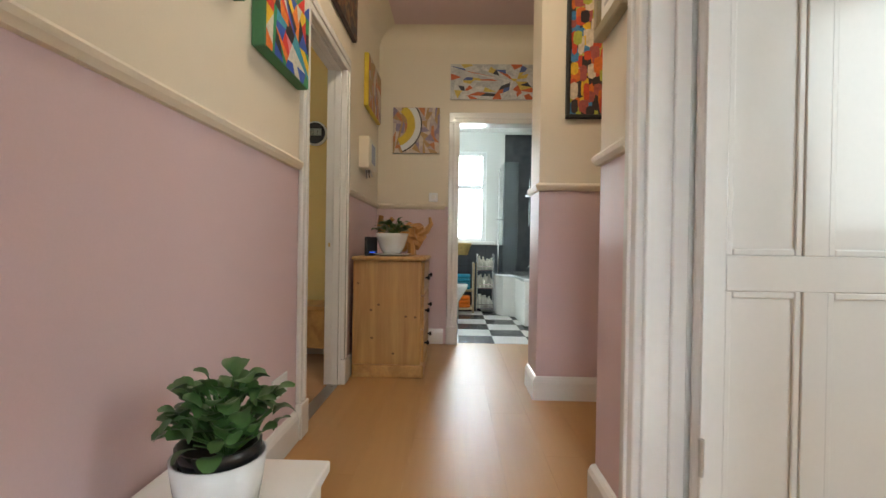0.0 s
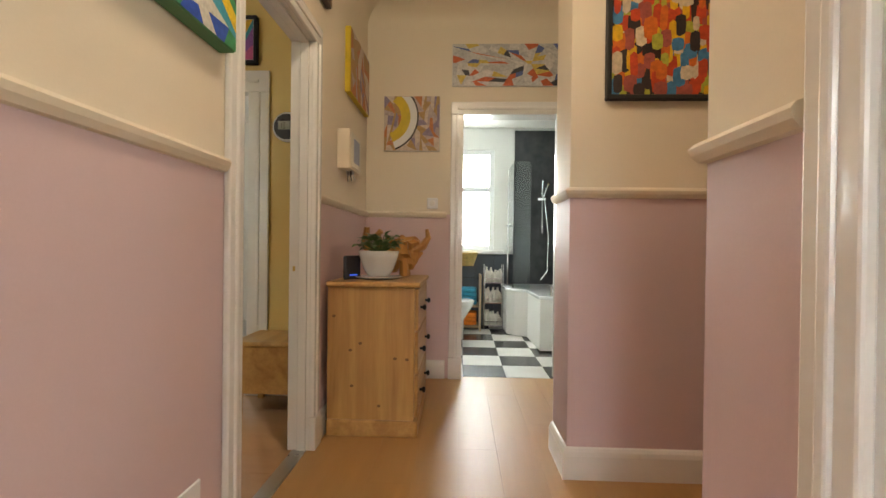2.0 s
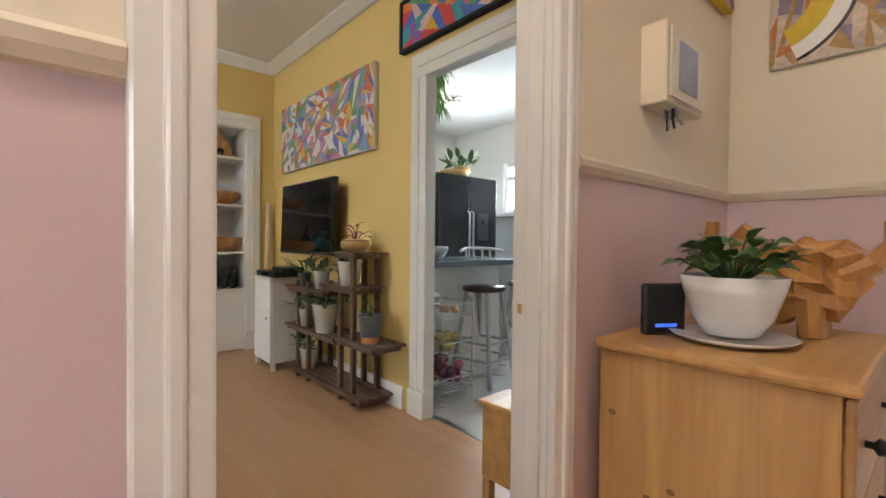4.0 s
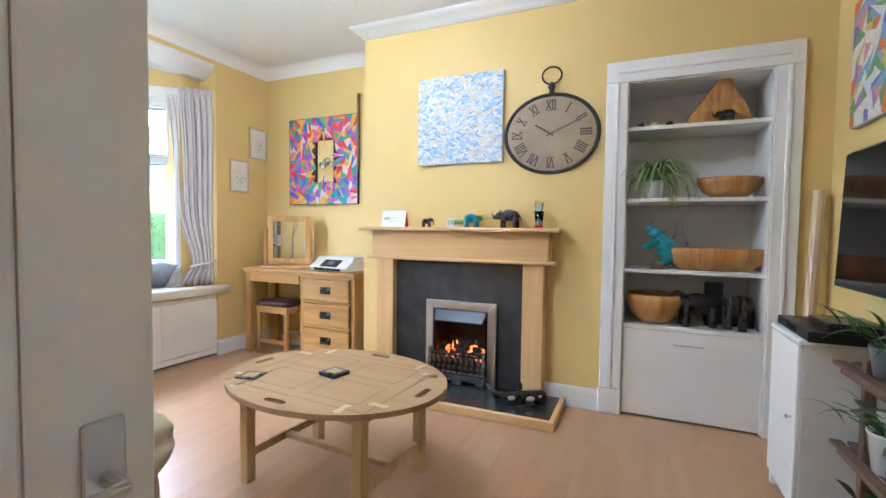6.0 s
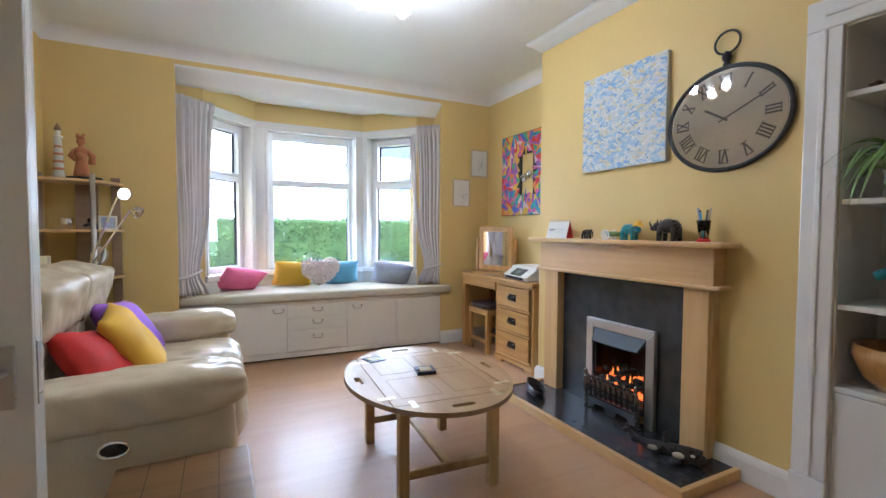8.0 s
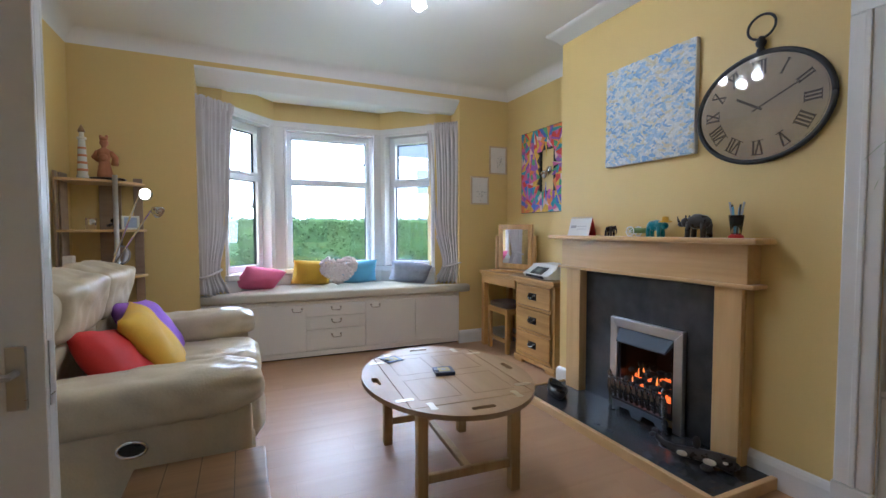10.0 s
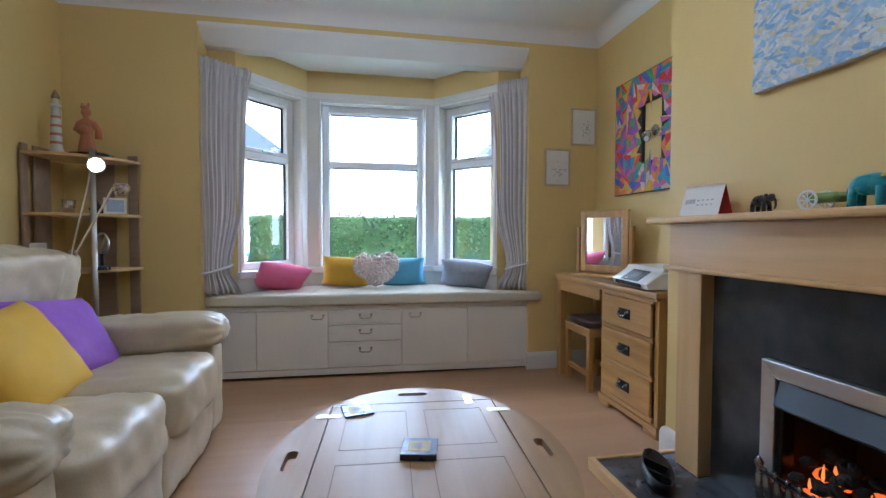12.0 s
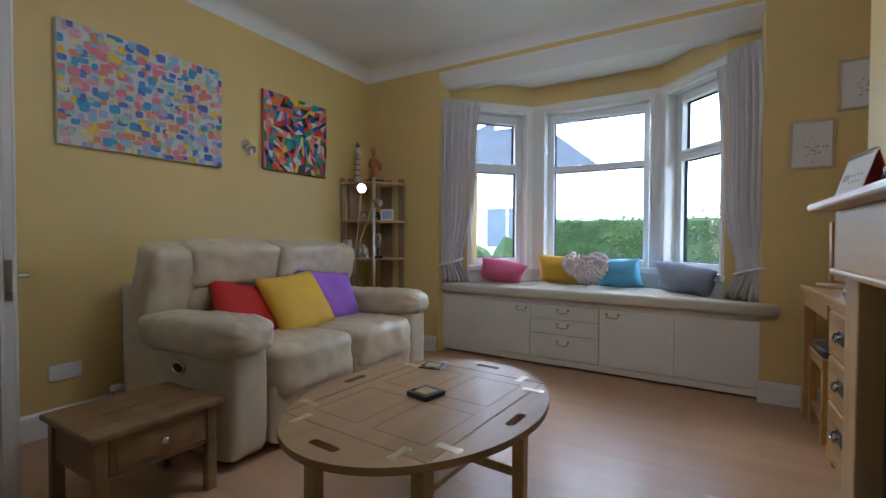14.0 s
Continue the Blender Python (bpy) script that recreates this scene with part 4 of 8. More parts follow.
def panel_door(name, m, w, h, label, panels, flip=1):
    """A panelled leaf: hinge edge at x = 0, its face towards -y."""
    t = thing(name, m, label, "door", "", "structure")
    part("leaf", box(0, -0.014, 0, w, 0.014, h, 0.002), GLOSS, t)
    rails = []
    lo = min(p[0] for p in panels)
    hi = max(p[1] for p in panels)
    rails += [(0, 0, lo, h), (hi, 0, w, h)]
    for p, q in zip(panels, panels[1:]):
        if abs(p[0] - q[0]) > 0.05 and abs(p[2] - q[2]) < 0.01:
            rails.append((p[1], p[2], q[0], p[3]))
    levels = sorted({(p[2], p[3]) for p in panels})
    z = 0
    for a, b in levels:
        rails.append((lo, z, hi, a))
        z = b
    rails.append((lo, z, hi, h))
    for x0, z0, x1, z1 in rails:
        for s in (-1, 1):
            part("rail", box(x0, min(s * 0.013, s * 0.024), z0, x1, max(s * 0.013, s * 0.024), z1, 0.002), GLOSS, t)
    for x0, x1, z0, z1 in panels:
        for s in (-1, 1):
            bm = bmesh.new()
            for r in ((x0, z0, x0 + 0.018, z1), (x1 - 0.018, z0, x1, z1), (x0 + 0.018, z0, x1 - 0.018, z0 + 0.018), (x0 + 0.018, z1 - 0.018, x1 - 0.018, z1)):
                box(r[0], min(s * 0.013, s * 0.020), r[1], r[2], max(s * 0.013, s * 0.020), r[3], 0.004, 2, bm=bm)
            part("panel_moulding", bm, GLOSS, t)
    return t


# living room door, standing open into the room
leaf = panel_door("door_living_room", pose(-0.425, 2.102, 0.008, 0, 0, 180 - 5.2), 0.77, 1.95, "white gloss panelled door standing open into the living room", [(0.10, 0.335, 0.885, 1.84), (0.43, 0.66, 0.885, 1.84), (0.10, 0.335, 0.18, 0.785), (0.43, 0.66, 0.18, 0.785)])
for s, m in ((1, STEEL), (-1, STEEL)):
    plate = part("latch_plate", box(0.70, min(s * 0.024, s * 0.031), 0.80, 0.738, max(s * 0.024, s * 0.031), 0.945, 0.002), m, leaf, "satin metal latch plate")
    part("lever", tube([(0.72, s * 0.03, 0.885), (0.72, s * 0.062, 0.885), (0.705, s * 0.066, 0.885), (0.625, s * 0.064, 0.882)], 0.008, 8), m, plate, "metal lever handle")
part("edge_lock", box(0.7702, -0.011, 0.80, 0.773, 0.011, 0.95, 0.001), STEEL, leaf)
side = panel_door("door_side_room", pose(1.19, 1.21, 0.008, 0, 0, 0), 0.78, 1.95, "white gloss panelled door standing open in the side room", [(0.055, 0.24, 0.859, 1.86), (0.30, 0.66, 0.859, 1.86), (0.055, 0.24, 0.16, 0.772), (0.30, 0.66, 0.16, 0.772)])
part("hinge", tube([(0.0, -0.03, 0.32), (0.0, -0.03, 0.41)], 0.007, 8), STEEL, side)
strike = thing("strike_plate", pose(-0.20, DOOR1 - 0.0005, 0.875), "small brass strike plate on the door jamb", "strike plate")
part("plate", box(-0.006, -0.003, -0.012, 0.006, 0, 0.012, 0.001), BRASS, strike)

# ---- living room: fireplace ----
fp = thing("fireplace", pose(WEST, 1.497, 0), "beech fireplace surround with black granite back panel and hearth", "fireplace")
for r in ((-0.50, 0.05, -0.17, 0.95), (0.25, 0.05, 0.50, 0.95), (-0.17, 0.60, 0.25, 0.95)):
    part("granite_panel", box(0.002, r[0], r[1], 0.022, r[2], r[3]), GRANITE, fp, "polished black granite back panel")
for s in (-1, 1):
    part("surround_leg", box(0.0, min(s * 0.492, s * 0.632), 0.05, 0.085, max(s * 0.492, s * 0.632), 0.945, 0.003), BEECH_Z, fp)
    part("leg_side", box(0.0, min(s * 0.632, s * 0.638), 0.05, 0.06, max(s * 0.632, s * 0.638), 0.94), BEECH_Z, fp)
part("frieze", box(0.0, -0.665, 0.945, 0.105, 0.665, 1.138, 0.004), BEECH, fp)
part("frieze_moulding", box(0.0, -0.70, 0.925, 0.115, 0.70, 0.947, 0.008, 2), BEECH, fp)
part("mantel_shelf", box(0.0, -0.755, 1.138, 0.168, 0.735, 1.166, 0.009, 2), BEECH, fp)
part("hearth_slab", box(0.0, -0.71, 0.0, 0.43, 0.745, 0.048, 0.003), GRANITE, fp, "polished black granite hearth")
for r in ((0.43, -0.73, 0.46, 0.775), (0.0, 0.745, 0.43, 0.775), (0.0, -0.73, 0.43, -0.71)):
    part("hearth_edging", box(r[0], r[1], 0.0, r[2], r[3], 0.056, 0.003), BEECH, fp)
fire = thing("gas_fire", pose(WEST + 0.024, 1.536, 0.05), "steel framed coal-effect gas fire, lit", "gas fire")


def mitred(points, deep):
    """A flat bar of the trim in y, z, its front edges eased."""
    bm = prism(points, 0.0, deep, 0.004)
    for v in bm.verts:
        v.co = Vector((v.co.z, v.co.x, v.co.y))
    bmesh.ops.recalc_face_normals(bm, faces=bm.faces)
    return bm


for s in (-1, 1):
    part("steel_trim", mitred([(s * 0.265, 0), (s * 0.265, 0.588), (s * 0.207, 0.53), (s * 0.207, 0)], 0.034), STEEL, fire)
    part("inner_frame", box(-0.03, min(s * 0.207, s * 0.185), 0.06, 0.022, max(s * 0.207, s * 0.185), 0.53, 0.003), IRON, fire)
part("steel_trim", mitred([(-0.265, 0.588), (0.265, 0.588), (0.207, 0.53), (-0.207, 0.53)], 0.034), STEEL, fire)
canopy = prism([(0.004, 0.528), (0.020, 0.528), (0.072, 0.452), (0.070, 0.444), (0.062, 0.446), (0.004, 0.505)], -0.19, 0.19, 0.002)
for v in canopy.verts:
    v.co = Vector((v.co.x, v.co.z * (1.06 if v.co.y > 0.5 else 0.94), v.co.y))
bmesh.ops.recalc_face_normals(canopy, faces=canopy.faces)
part("canopy", canopy, SLATE_STEEL, fire, "blue-grey steel canopy")
part("firebox_floor", box(-0.24, -0.185, 0.06, 0.02, 0.185, 0.10), COAL, fire)
rnd = random.Random(4)
for row, (x, z, n) in enumerate(((0.035, 0.165, 8), (0.0, 0.215, 8), (-0.03, 0.255, 7), (-0.065, 0.29, 5), (-0.03, 0.165, 7), (-0.09, 0.22, 6))):
    for k in range(n):
        y = (k + 0.5 - n / 2) * 0.31 / max(n, 6) + rnd.uniform(-0.01, 0.01)
        part("coal", blob(x + rnd.uniform(-0.012, 0.012), y, z + rnd.uniform(-0.012, 0.014) - 0.35 * y * y, rnd.uniform(0.021, 0.029), rnd.uniform(0.021, 0.03), rnd.uniform(0.018, 0.026), None, 9, 0.35, k + 7 * row), EMBER if row >= 4 and rnd.random() < 0.85 else COAL, fire)
for k in range(5):
    y, h = rnd.uniform(-0.10, 0.11), rnd.uniform(0.03, 0.06)
    part("flame_tongue", lathe([(0.002, 0), (0.006, h * 0.25), (0.004, h * 0.6), (0.001, h)], 8, 0.6, 1.1, 0.2, k), FLAME, fire).matrix_basis = pose(rnd.uniform(-0.02, 0.03), y, 0.185 + rnd.uniform(0, 0.09), 0, rnd.uniform(-12, 12), rnd.uniform(-20, 20))
for k in range(9):
    y = -0.168 + 0.042 * k
    part("fire_bar", lathe([(0.006, 0.0), (0.010, 0.012), (0.013, 0.035), (0.0205, 0.07), (0.0185, 0.095), (0.010, 0.125), (0.006, 0.14), (0.009, 0.15), (0.002, 0.16)], 14), FIRE_BAR, fire, smooth=True).matrix_basis = pose(0.075, y, 0.088, 0, 14, 0)
part("fret_rail", boxes([(0.058, -0.195, 0.076, 0.094, 0.195, 0.092), (0.094, -0.19, 0.214, 0.112, 0.19, 0.228)], 0.004), IRON, fire)
for s in (-1, 1):
    part("fret_post", lathe([(0.022, 0), (0.013, 0.03), (0.019, 0.06), (0.010, 0.09), (0.020, 0.15), (0.014, 0.2), (0.009, 0.22), (0.015, 0.245), (0.002, 0.268)], 12), FIRE_BAR, fire, smooth=True).matrix_basis = pose(0.078, s * 0.2, 0, 0, 5, 0)
part("ash_front", mitred([(-0.185, 0.012), (-0.15, 0.012), (-0.13, 0.04), (-0.05, 0.045), (-0.03, 0.006), (0.03, 0.006), (0.05, 0.045), (0.13, 0.04), (0.15, 0.012), (0.185, 0.012), (0.185, 0.076), (-0.185, 0.076)], 0.012), SLATE_STEEL, fire, "blue-grey steel ash front").matrix_basis = Matrix.Translation((0.078, 0, 0))

# ---- wall clock ----
clock = thing("wall_clock", pose(WEST, 2.142, 1.782, 0, 0, 90), "large oval pocket-watch wall clock with aged cream face", "clock")
A, B = 0.300, 0.252
part("case", lathe([(0.001, 0), (1.0, 0), (1.0, 0.012), (0.97, 0.02), (0.001, 0.02)], 64, A, B), MATT_BLACK, clock).matrix_basis = pose(0, 0, 0, 90)
part("dial", lathe([(0.001, 0.021), (0.955, 0.021), (0.955, 0.024), (0.001, 0.024)], 64, A, B), CLOCK_FACE, clock).matrix_basis = pose(0, 0, 0, 90)
part("rim", tube([(A * math.cos(t), -0.025, B * math.sin(t)) for t in [2 * math.pi * k / 72 for k in range(73)]], 0.012, 10), MATT_BLACK, clock, smooth=True)
part("crown", lathe([(0.018, 0), (0.018, 0.02), (0.012, 0.028), (0.02, 0.04), (0.024, 0.055), (0.014, 0.07), (0.01, 0.08)], 14), MATT_BLACK, clock, smooth=True).matrix_basis = Matrix.Translation((0, -0.02, B))
part("bow", tube([(0.062 * math.cos(t), -0.02, B + 0.125 + 0.055 * math.sin(t)) for t in [2 * math.pi * k / 40 for k in range(41)]], 0.006, 8), MATT_BLACK, clock, smooth=True)
numerals = ["XII", "I", "II", "III", "IIII", "V", "VI", "VII", "VIII", "IX", "X", "XI"]
for k, word in enumerate(numerals):
    a = math.pi / 2 - 2 * math.pi * k / 12
    bm, w = bmesh.new(), 0.0
    widths = [0.016 if c == "I" else 0.036 for c in word]
    x = -sum(widths) / 2
    for c, cw in zip(word, widths):
        if c == "I":
            strokes = [(x + 0.003, -0.033, x + 0.012, -0.033, 0.033)]
            box(x + 0.003, -0.001, -0.033, x + 0.012, 0, 0.033, bm=bm)
        else:
            for s in (-1, 1):
                one = box(-0.004, -0.001, -0.035, 0.004, 0, 0.035)
                lean = s * 26 if c == "X" else s * 13
                join(bm, one, Matrix.Translation((x + cw / 2 + (0 if c == "X" else s * 0.008), 0, 0)) @ pose(0, 0, 0, 0, lean, 0))
        x += cw
    box(-sum(widths) / 2, -0.0011, 0.031, sum(widths) / 2, 0, 0.035, bm=bm)
    box(-sum(widths) / 2, -0.0011, -0.035, sum(widths) / 2, 0, -0.031, bm=bm)
    ob = part("numeral", bm, NUMERAL, clock)
    ob.matrix_basis = Matrix.Translation((0.74 * A * math.cos(a), -0.0255, 0.74 * B * math.sin(a))) @ pose(0, 0, 0, 0, 90 - math.degrees(a) if False else -(math.degrees(a) - 90), 0)
part("hour_hand", box(-0.006, -0.002, -0.02, 0.006, 0, 0.12, 0.001), NUMERAL, clock).matrix_basis = Matrix.Translation((0, -0.027, 0)) @ pose(0, 0, 0, 0, -58, 0)
part("minute_hand", box(-0.004, -0.002, -0.03, 0.004, 0, 0.19, 0.001), NUMERAL, clock).matrix_basis = Matrix.Translation((0, -0.029, 0)) @ pose(0, 0, 0, 0, 66, 0)
part("glass_cover", lathe([(0.001, 0.034), (0.95, 0.034), (0.95, 0.036), (0.001, 0.037)], 64, A, B), CLEAR, clock).matrix_basis = pose(0, 0, 0, 90)
clock.children[-1].visible_shadow = False

# ---- paintings ----
surf = dabs(0.64, 0.62, 26, 40, 3, 0.05, 0.016, 0.9)
picture("painting_blue_white", facing(WEST, 1.50, 1.93, 90), 0.645, 0.62, 0.03, "square canvas of blue and white brush strokes", surf, STROKES, CANVAS)
picture("painting_long_shards", facing(-2.80, NORTH, 1.93, 0), 1.55, 0.575, 0.035, "long canvas of multicoloured angular shards", shards(1.545, 0.57, 330, 5), SHARDS_B, CANVAS)
picture("painting_red_shards", facing(EAST, 0.193, 1.885, -90), 0.655, 0.61, 0.03, "square canvas of red, black and green shards", shards(0.65, 0.605, 230, 11), SHARDS_A, TERRACOTTA, group="paintings over the sofa")
picture("painting_colour_dabs", facing(EAST, 1.32, 1.867, -90), 0.92, 0.66, 0.03, "wide canvas of pastel square dabs", dabs(0.915, 0.655, 20, 18, 8, 0.050, 0.042, 0.10, 0.93), DABS, CANVAS, group="paintings over the sofa")
frame_art = thing("painted_mirror_frame", facing(RECESS, -0.035, 1.778, 90), "multicoloured painted panel with an open square centre", "painting")
part("panel", boxes([(-0.395, -0.025, -0.405, -0.075, 0, 0.405), (0.125, -0.025, -0.405, 0.395, 0, 0.405), (-0.075, -0.025, 0.195, 0.125, 0, 0.405), (-0.075, -0.025, -0.405, 0.125, 0, -0.2)]), MATT_BLACK, frame_art)
tagged(part("painted_surface", shards(0.78, 0.80, 300, 21, -0.0265, lambda c: not (-0.095 < c.x < 0.145 and -0.22 < c.y < 0.215)), SHARDS_C, frame_art), "", "", "", "stuff")
part("hanging_bar", box(0.385, -0.03, -0.1, 0.4, -0.002, 0.58), BROWN_WOOD, frame_art)
for n, x, z, s in (("sketch_picture", -4.155, 1.957, 31), ("sketch_picture", -3.93, 1.625, 32)):
    t = thing(n, facing(x, SOUTH, z, 180), "small pencil animal sketch in a pale wood frame", "picture", "sketches beside the bay")
    part("mount", box(-0.095, -0.008, -0.135, 0.095, 0, 0.135), PAPER, t)
    bm = bmesh.new()
    rnd = random.Random(s)
    for k in range(26):
        blob(rnd.gauss(0.02, 0.022), -0.0085, rnd.gauss(-0.02, 0.032), rnd.uniform(0.002, 0.010), 0.0006, rnd.uniform(0.002, 0.008), bm, 6)
    tagged(part("drawing", bm, PENCIL, t), "", "", "", "stuff")
    for r in ((-0.11, -0.15, 0.11, -0.135), (-0.11, 0.135, 0.11, 0.15), (-0.11, -0.135, -0.095, 0.135), (0.095, -0.135, 0.11, 0.135)):
        part("frame_side", box(r[0], -0.018, r[1], r[2], 0, r[3], 0.002), FRAME_PALE, t)
picture("painting_over_kitchen_door", facing(-1.24, NORTH, 2.32, 0), 0.96, 0.27, 0.03, "long dark framed blue painting above the kitchen door", shards(0.95, 0.26, 60, 41), SHARDS_C, CANVAS, SLATE, 0.02)

# ---- bay bench ----
bench = thing("window_bench", pose(-1.17, -0.835, 0, 0, 0, -1.9), "cream painted storage bench filling the bay", "storage bench")
BL = 2.58
part("carcass", prism([(-0.09, -0.03), (-0.09, -0.07), (-0.29, -0.13), (-0.76, -0.60), (-1.86, -0.56), (-2.30, -0.07), (-2.50, -0.03)], 0.03, 0.55), BENCH_PAINT, bench)
part("front_frame", boxes([(-BL, -0.029, 0.018, 0, -0.004, 0.066), (-BL, -0.029, 0.512, 0, -0.004, 0.545)], 0.002), BENCH_PAINT, bench)
part("end_panel", box(-BL, -0.029, 0.018, -BL + 0.02, 0.0, 0.545, 0.002), BENCH_PAINT, bench)
# recessed black strip paints in the shadow gap along the bench foot
part("plinth", box(-BL + 0.03, -0.06, 0.0, -0.03, -0.04, 0.018), MATT_BLACK, bench, "matt black strip standing in for the shadow gap under the bench")
xs = [-0.002, -0.44, -0.955, -1.515, -2.03, -BL + 0.022]
for i, (b, a) in enumerate(zip(xs, xs[1:])):
    if i == 2:
        for z0, z1, zh in ((0.395, 0.508, 0.470), (0.272, 0.39, 0.352), (0.074, 0.267, 0.212)):
            d = part("drawer_front", box(a + 0.003, -0.022, z0, b - 0.003, 0.0, z1, 0.003), BENCH_PAINT, bench)
            part("drawer_panel", box(a + 0.03, 0.0, z0 + 0.02, b - 0.03, 0.004, z1 - 0.02, 0.003), BENCH_PAINT, d)
            h = part("handle", handle_bar(0.085, 0.022), CHROME, d, "chrome drop handle", True)
            h.matrix_basis = Matrix.Translation(((a + b) / 2, 0.004, zh)) @ pose(0, 0, 0, 0, 0, 180)
    else:
        d = part("door_front", box(a + 0.0015, -0.022, 0.070, b - 0.0015, 0.0, 0.509, 0.002), BENCH_PAINT, bench)
        if i in (1, 3):
            h = part("handle", handle_bar(0.085, 0.022), CHROME, d, "chrome drop handle", True)
            h.matrix_basis = Matrix.Translation((a + 0.075 if i == 1 else b - 0.10, 0.002, 0.470)) @ pose(0, 0, 0, 0, 0, 180)
seat = thing("bench_cushion", pose(-1.17, -0.835, 0.551, 0, 0, -1.9), "cream padded seat cushion along the bay bench", "cushion")
part("pad", prism([(0.0, 0.02), (-0.09, -0.08), (-0.29, -0.13), (-0.76, -0.60), (-1.86, -0.56), (-2.30, -0.05), (-2.50, -0.02), (-2.62, 0.02), (-2.62, 0.06), (-2.3, 0.045), (-0.3, 0.035)], 0.0, 0.085, 0.024, 4), CUSHION_TOP, seat, smooth=True)
for k in (-0.85, -1.72):
    part("seam", box(k - 0.002, -0.55, 0.0845, k + 0.002, 0.02, 0.087), CUSHION_TOP, seat)


def scatter(name, x, y, z, w, h, t, yaw, tilt, roll, mat, label, seed, group):
    c = thing(name, Matrix.Translation((x, y, z)) @ pose(0, 0, 0, tilt, 0, yaw), label, "cushion", group)
    c.matrix_world = Matrix.Translation((x, y, z)) @ pose(0, 0, 0, 0, 0, yaw) @ pose(0, 0, 0, tilt, 0, 0) @ pose(0, 0, 0, 0, roll, 0)
    part("cover", cushion(w, h, t, seed), mat, c, smooth=True)
    return c


BAYG, SOFAG = "cushions on the bay bench", "cushions on the sofa"
scatter("scatter_cushion", -1.745, -1.10, 0.74, 0.42, 0.29, 0.13, 196, 46, 16, HOTPINK, "bright pink cushion leaning on the bay bench", 1, BAYG)
scatter("scatter_cushion", -2.25, -1.25, 0.765, 0.40, 0.29, 0.13, 180, 30, 5, MUSTARD, "mustard yellow cushion on the bay bench", 2, BAYG)
scatter("scatter_cushion", -2.74, -1.26, 0.755, 0.38, 0.28, 0.13, 176, 30, -4, SKYBLUE, "sky blue cushion on the bay bench", 3, BAYG)
scatter("scatter_cushion", -3.26, -1.07, 0.745, 0.44, 0.27, 0.15, 158, 40, 9, GREYBLUE, "grey-blue textured cushion on the bay bench", 4, BAYG)
heart = thing("heart_cushion", pose(-2.50, -1.14, 0.765, 20, 0, 180), "shaggy pale pink heart-shaped cushion", "cushion", BAYG)
bm = bmesh.new()
rnd = random.Random(9)
pts = []
while len(pts) < 420:
    u, v, s = rnd.uniform(-1.15, 1.15), rnd.uniform(-1.1, 1.2), rnd.choice((-1, 1))
    f = (u * u + v * v - 1) ** 3 - u * u * v ** 3
    if f < 0:
        d = min(1, math.sqrt(max(0, -f)) * 1.6)
        pts.append((u * 0.165, s * 0.055 * d, v * 0.13))
for p in pts:
    blob(p[0], p[1], p[2], 0.016, 0.013, 0.016, bm, 5, 0.4, p[0] * 30)
part("shaggy_cover", bm, SHAGGY, heart)
tagged(heart.children[0], "", "", "", "stuff")


# ---- curtains ----
def curtain(name, x, y, z0, z1, w_top, w_tie, tie_z, turn, side, label, seed):
    """A pleated curtain, its outer edge hanging straight at local x = -side * w_top / 2."""
    t = thing(name, pose(x, y, z0, 0, 0, turn), label, "curtain", "bay curtains")
    bm = bmesh.new()
    nx, nz = 110, 44
    rows = []
    for j in range(nz + 1):
        v = j / nz
        z = v * (z1 - z0)
        d = z + z0 - tie_z
        pinch = math.exp(-(d / (0.30 if d > 0 else 0.13)) ** 2)
        w = w_top * (0.80 + 0.2 * v ** 2) * (1 - pinch) + w_tie * pinch
        depth = 0.030 * (1 - 0.5 * pinch)
        row = []
        for i in range(nx + 1):
            u = i / nx
            wander = 0.5 * math.sin(2.2 * v + seed + 3 * u)
            fold = math.sin(u * math.pi * 13 + wander + 0.9 * math.sin(u * 9 + seed)) + 0.4 * math.sin(u * math.pi * 31 + seed + 3 * v) + 0.35 * noise.noise(Vector((u * 9, v * 2.5, seed)))
            if v > 0.935:
                fold = 0.35 * fold + math.sin(u * math.pi * 44) * 0.45
            row.append(bm.verts.new((side * (u * w - w_top / 2) + 0.008 * math.sin(5 * v + seed), depth * fold * (0.75 + 0.25 * math.sin(7 * u + seed)), z + 0.012 * math.sin(u * math.pi * 13) * (1 if j == 0 else 0) + (0.006 * math.sin(u * math.pi * 22) if j == nz else 0))))
        rows.append(row)
    for a, b in zip(rows, rows[1:]):
        for i in range(nx):
            bm.faces.new((a[i], a[i + 1], b[i + 1], b[i]))
    c = part("drape", bm, CURTAIN, t, smooth=True)
    so = c.modifiers.new("thickness", "SOLIDIFY")
    so.thickness = 0.003
    n = 24
    part("tie_back", tube([((w_tie / 2 + 0.012) * math.cos(a) - side * (w_top - w_tie) / 2, 0.045 * math.sin(a), tie_z - z0 + 0.03 * math.cos(a)) for a in [2 * math.pi * k / n for k in range(n + 1)]], 0.011, 8), CURTAIN, t, "twisted cord tie-back", True)
    return t


curtain("curtain_east", -1.415, -0.895, 0.645, 2.335, 0.38, 0.19, 0.83, 222, 1, "silver-lilac pleated curtain tied back at the bay", 1)
curtain("curtain_west", -3.57, -0.89, 0.645, 2.345, 0.38, 0.19, 0.83, 138, -1, "silver-lilac pleated curtain tied back at the bay", 4)
for n, a, b in (("curtain_rail", (-1.34, -0.855), (-1.54, -1.03)), ("curtain_rail", (-3.64, -0.85), (-3.44, -1.03))):
    t = thing(n, pose(0, 0, 0), "white plastic curtain track behind the curtain heading", "curtain rail", "curtain rails")
    part("track", tube([(*a, 2.30), (*b, 2.30)], 0.008, 8), UPVC, t)

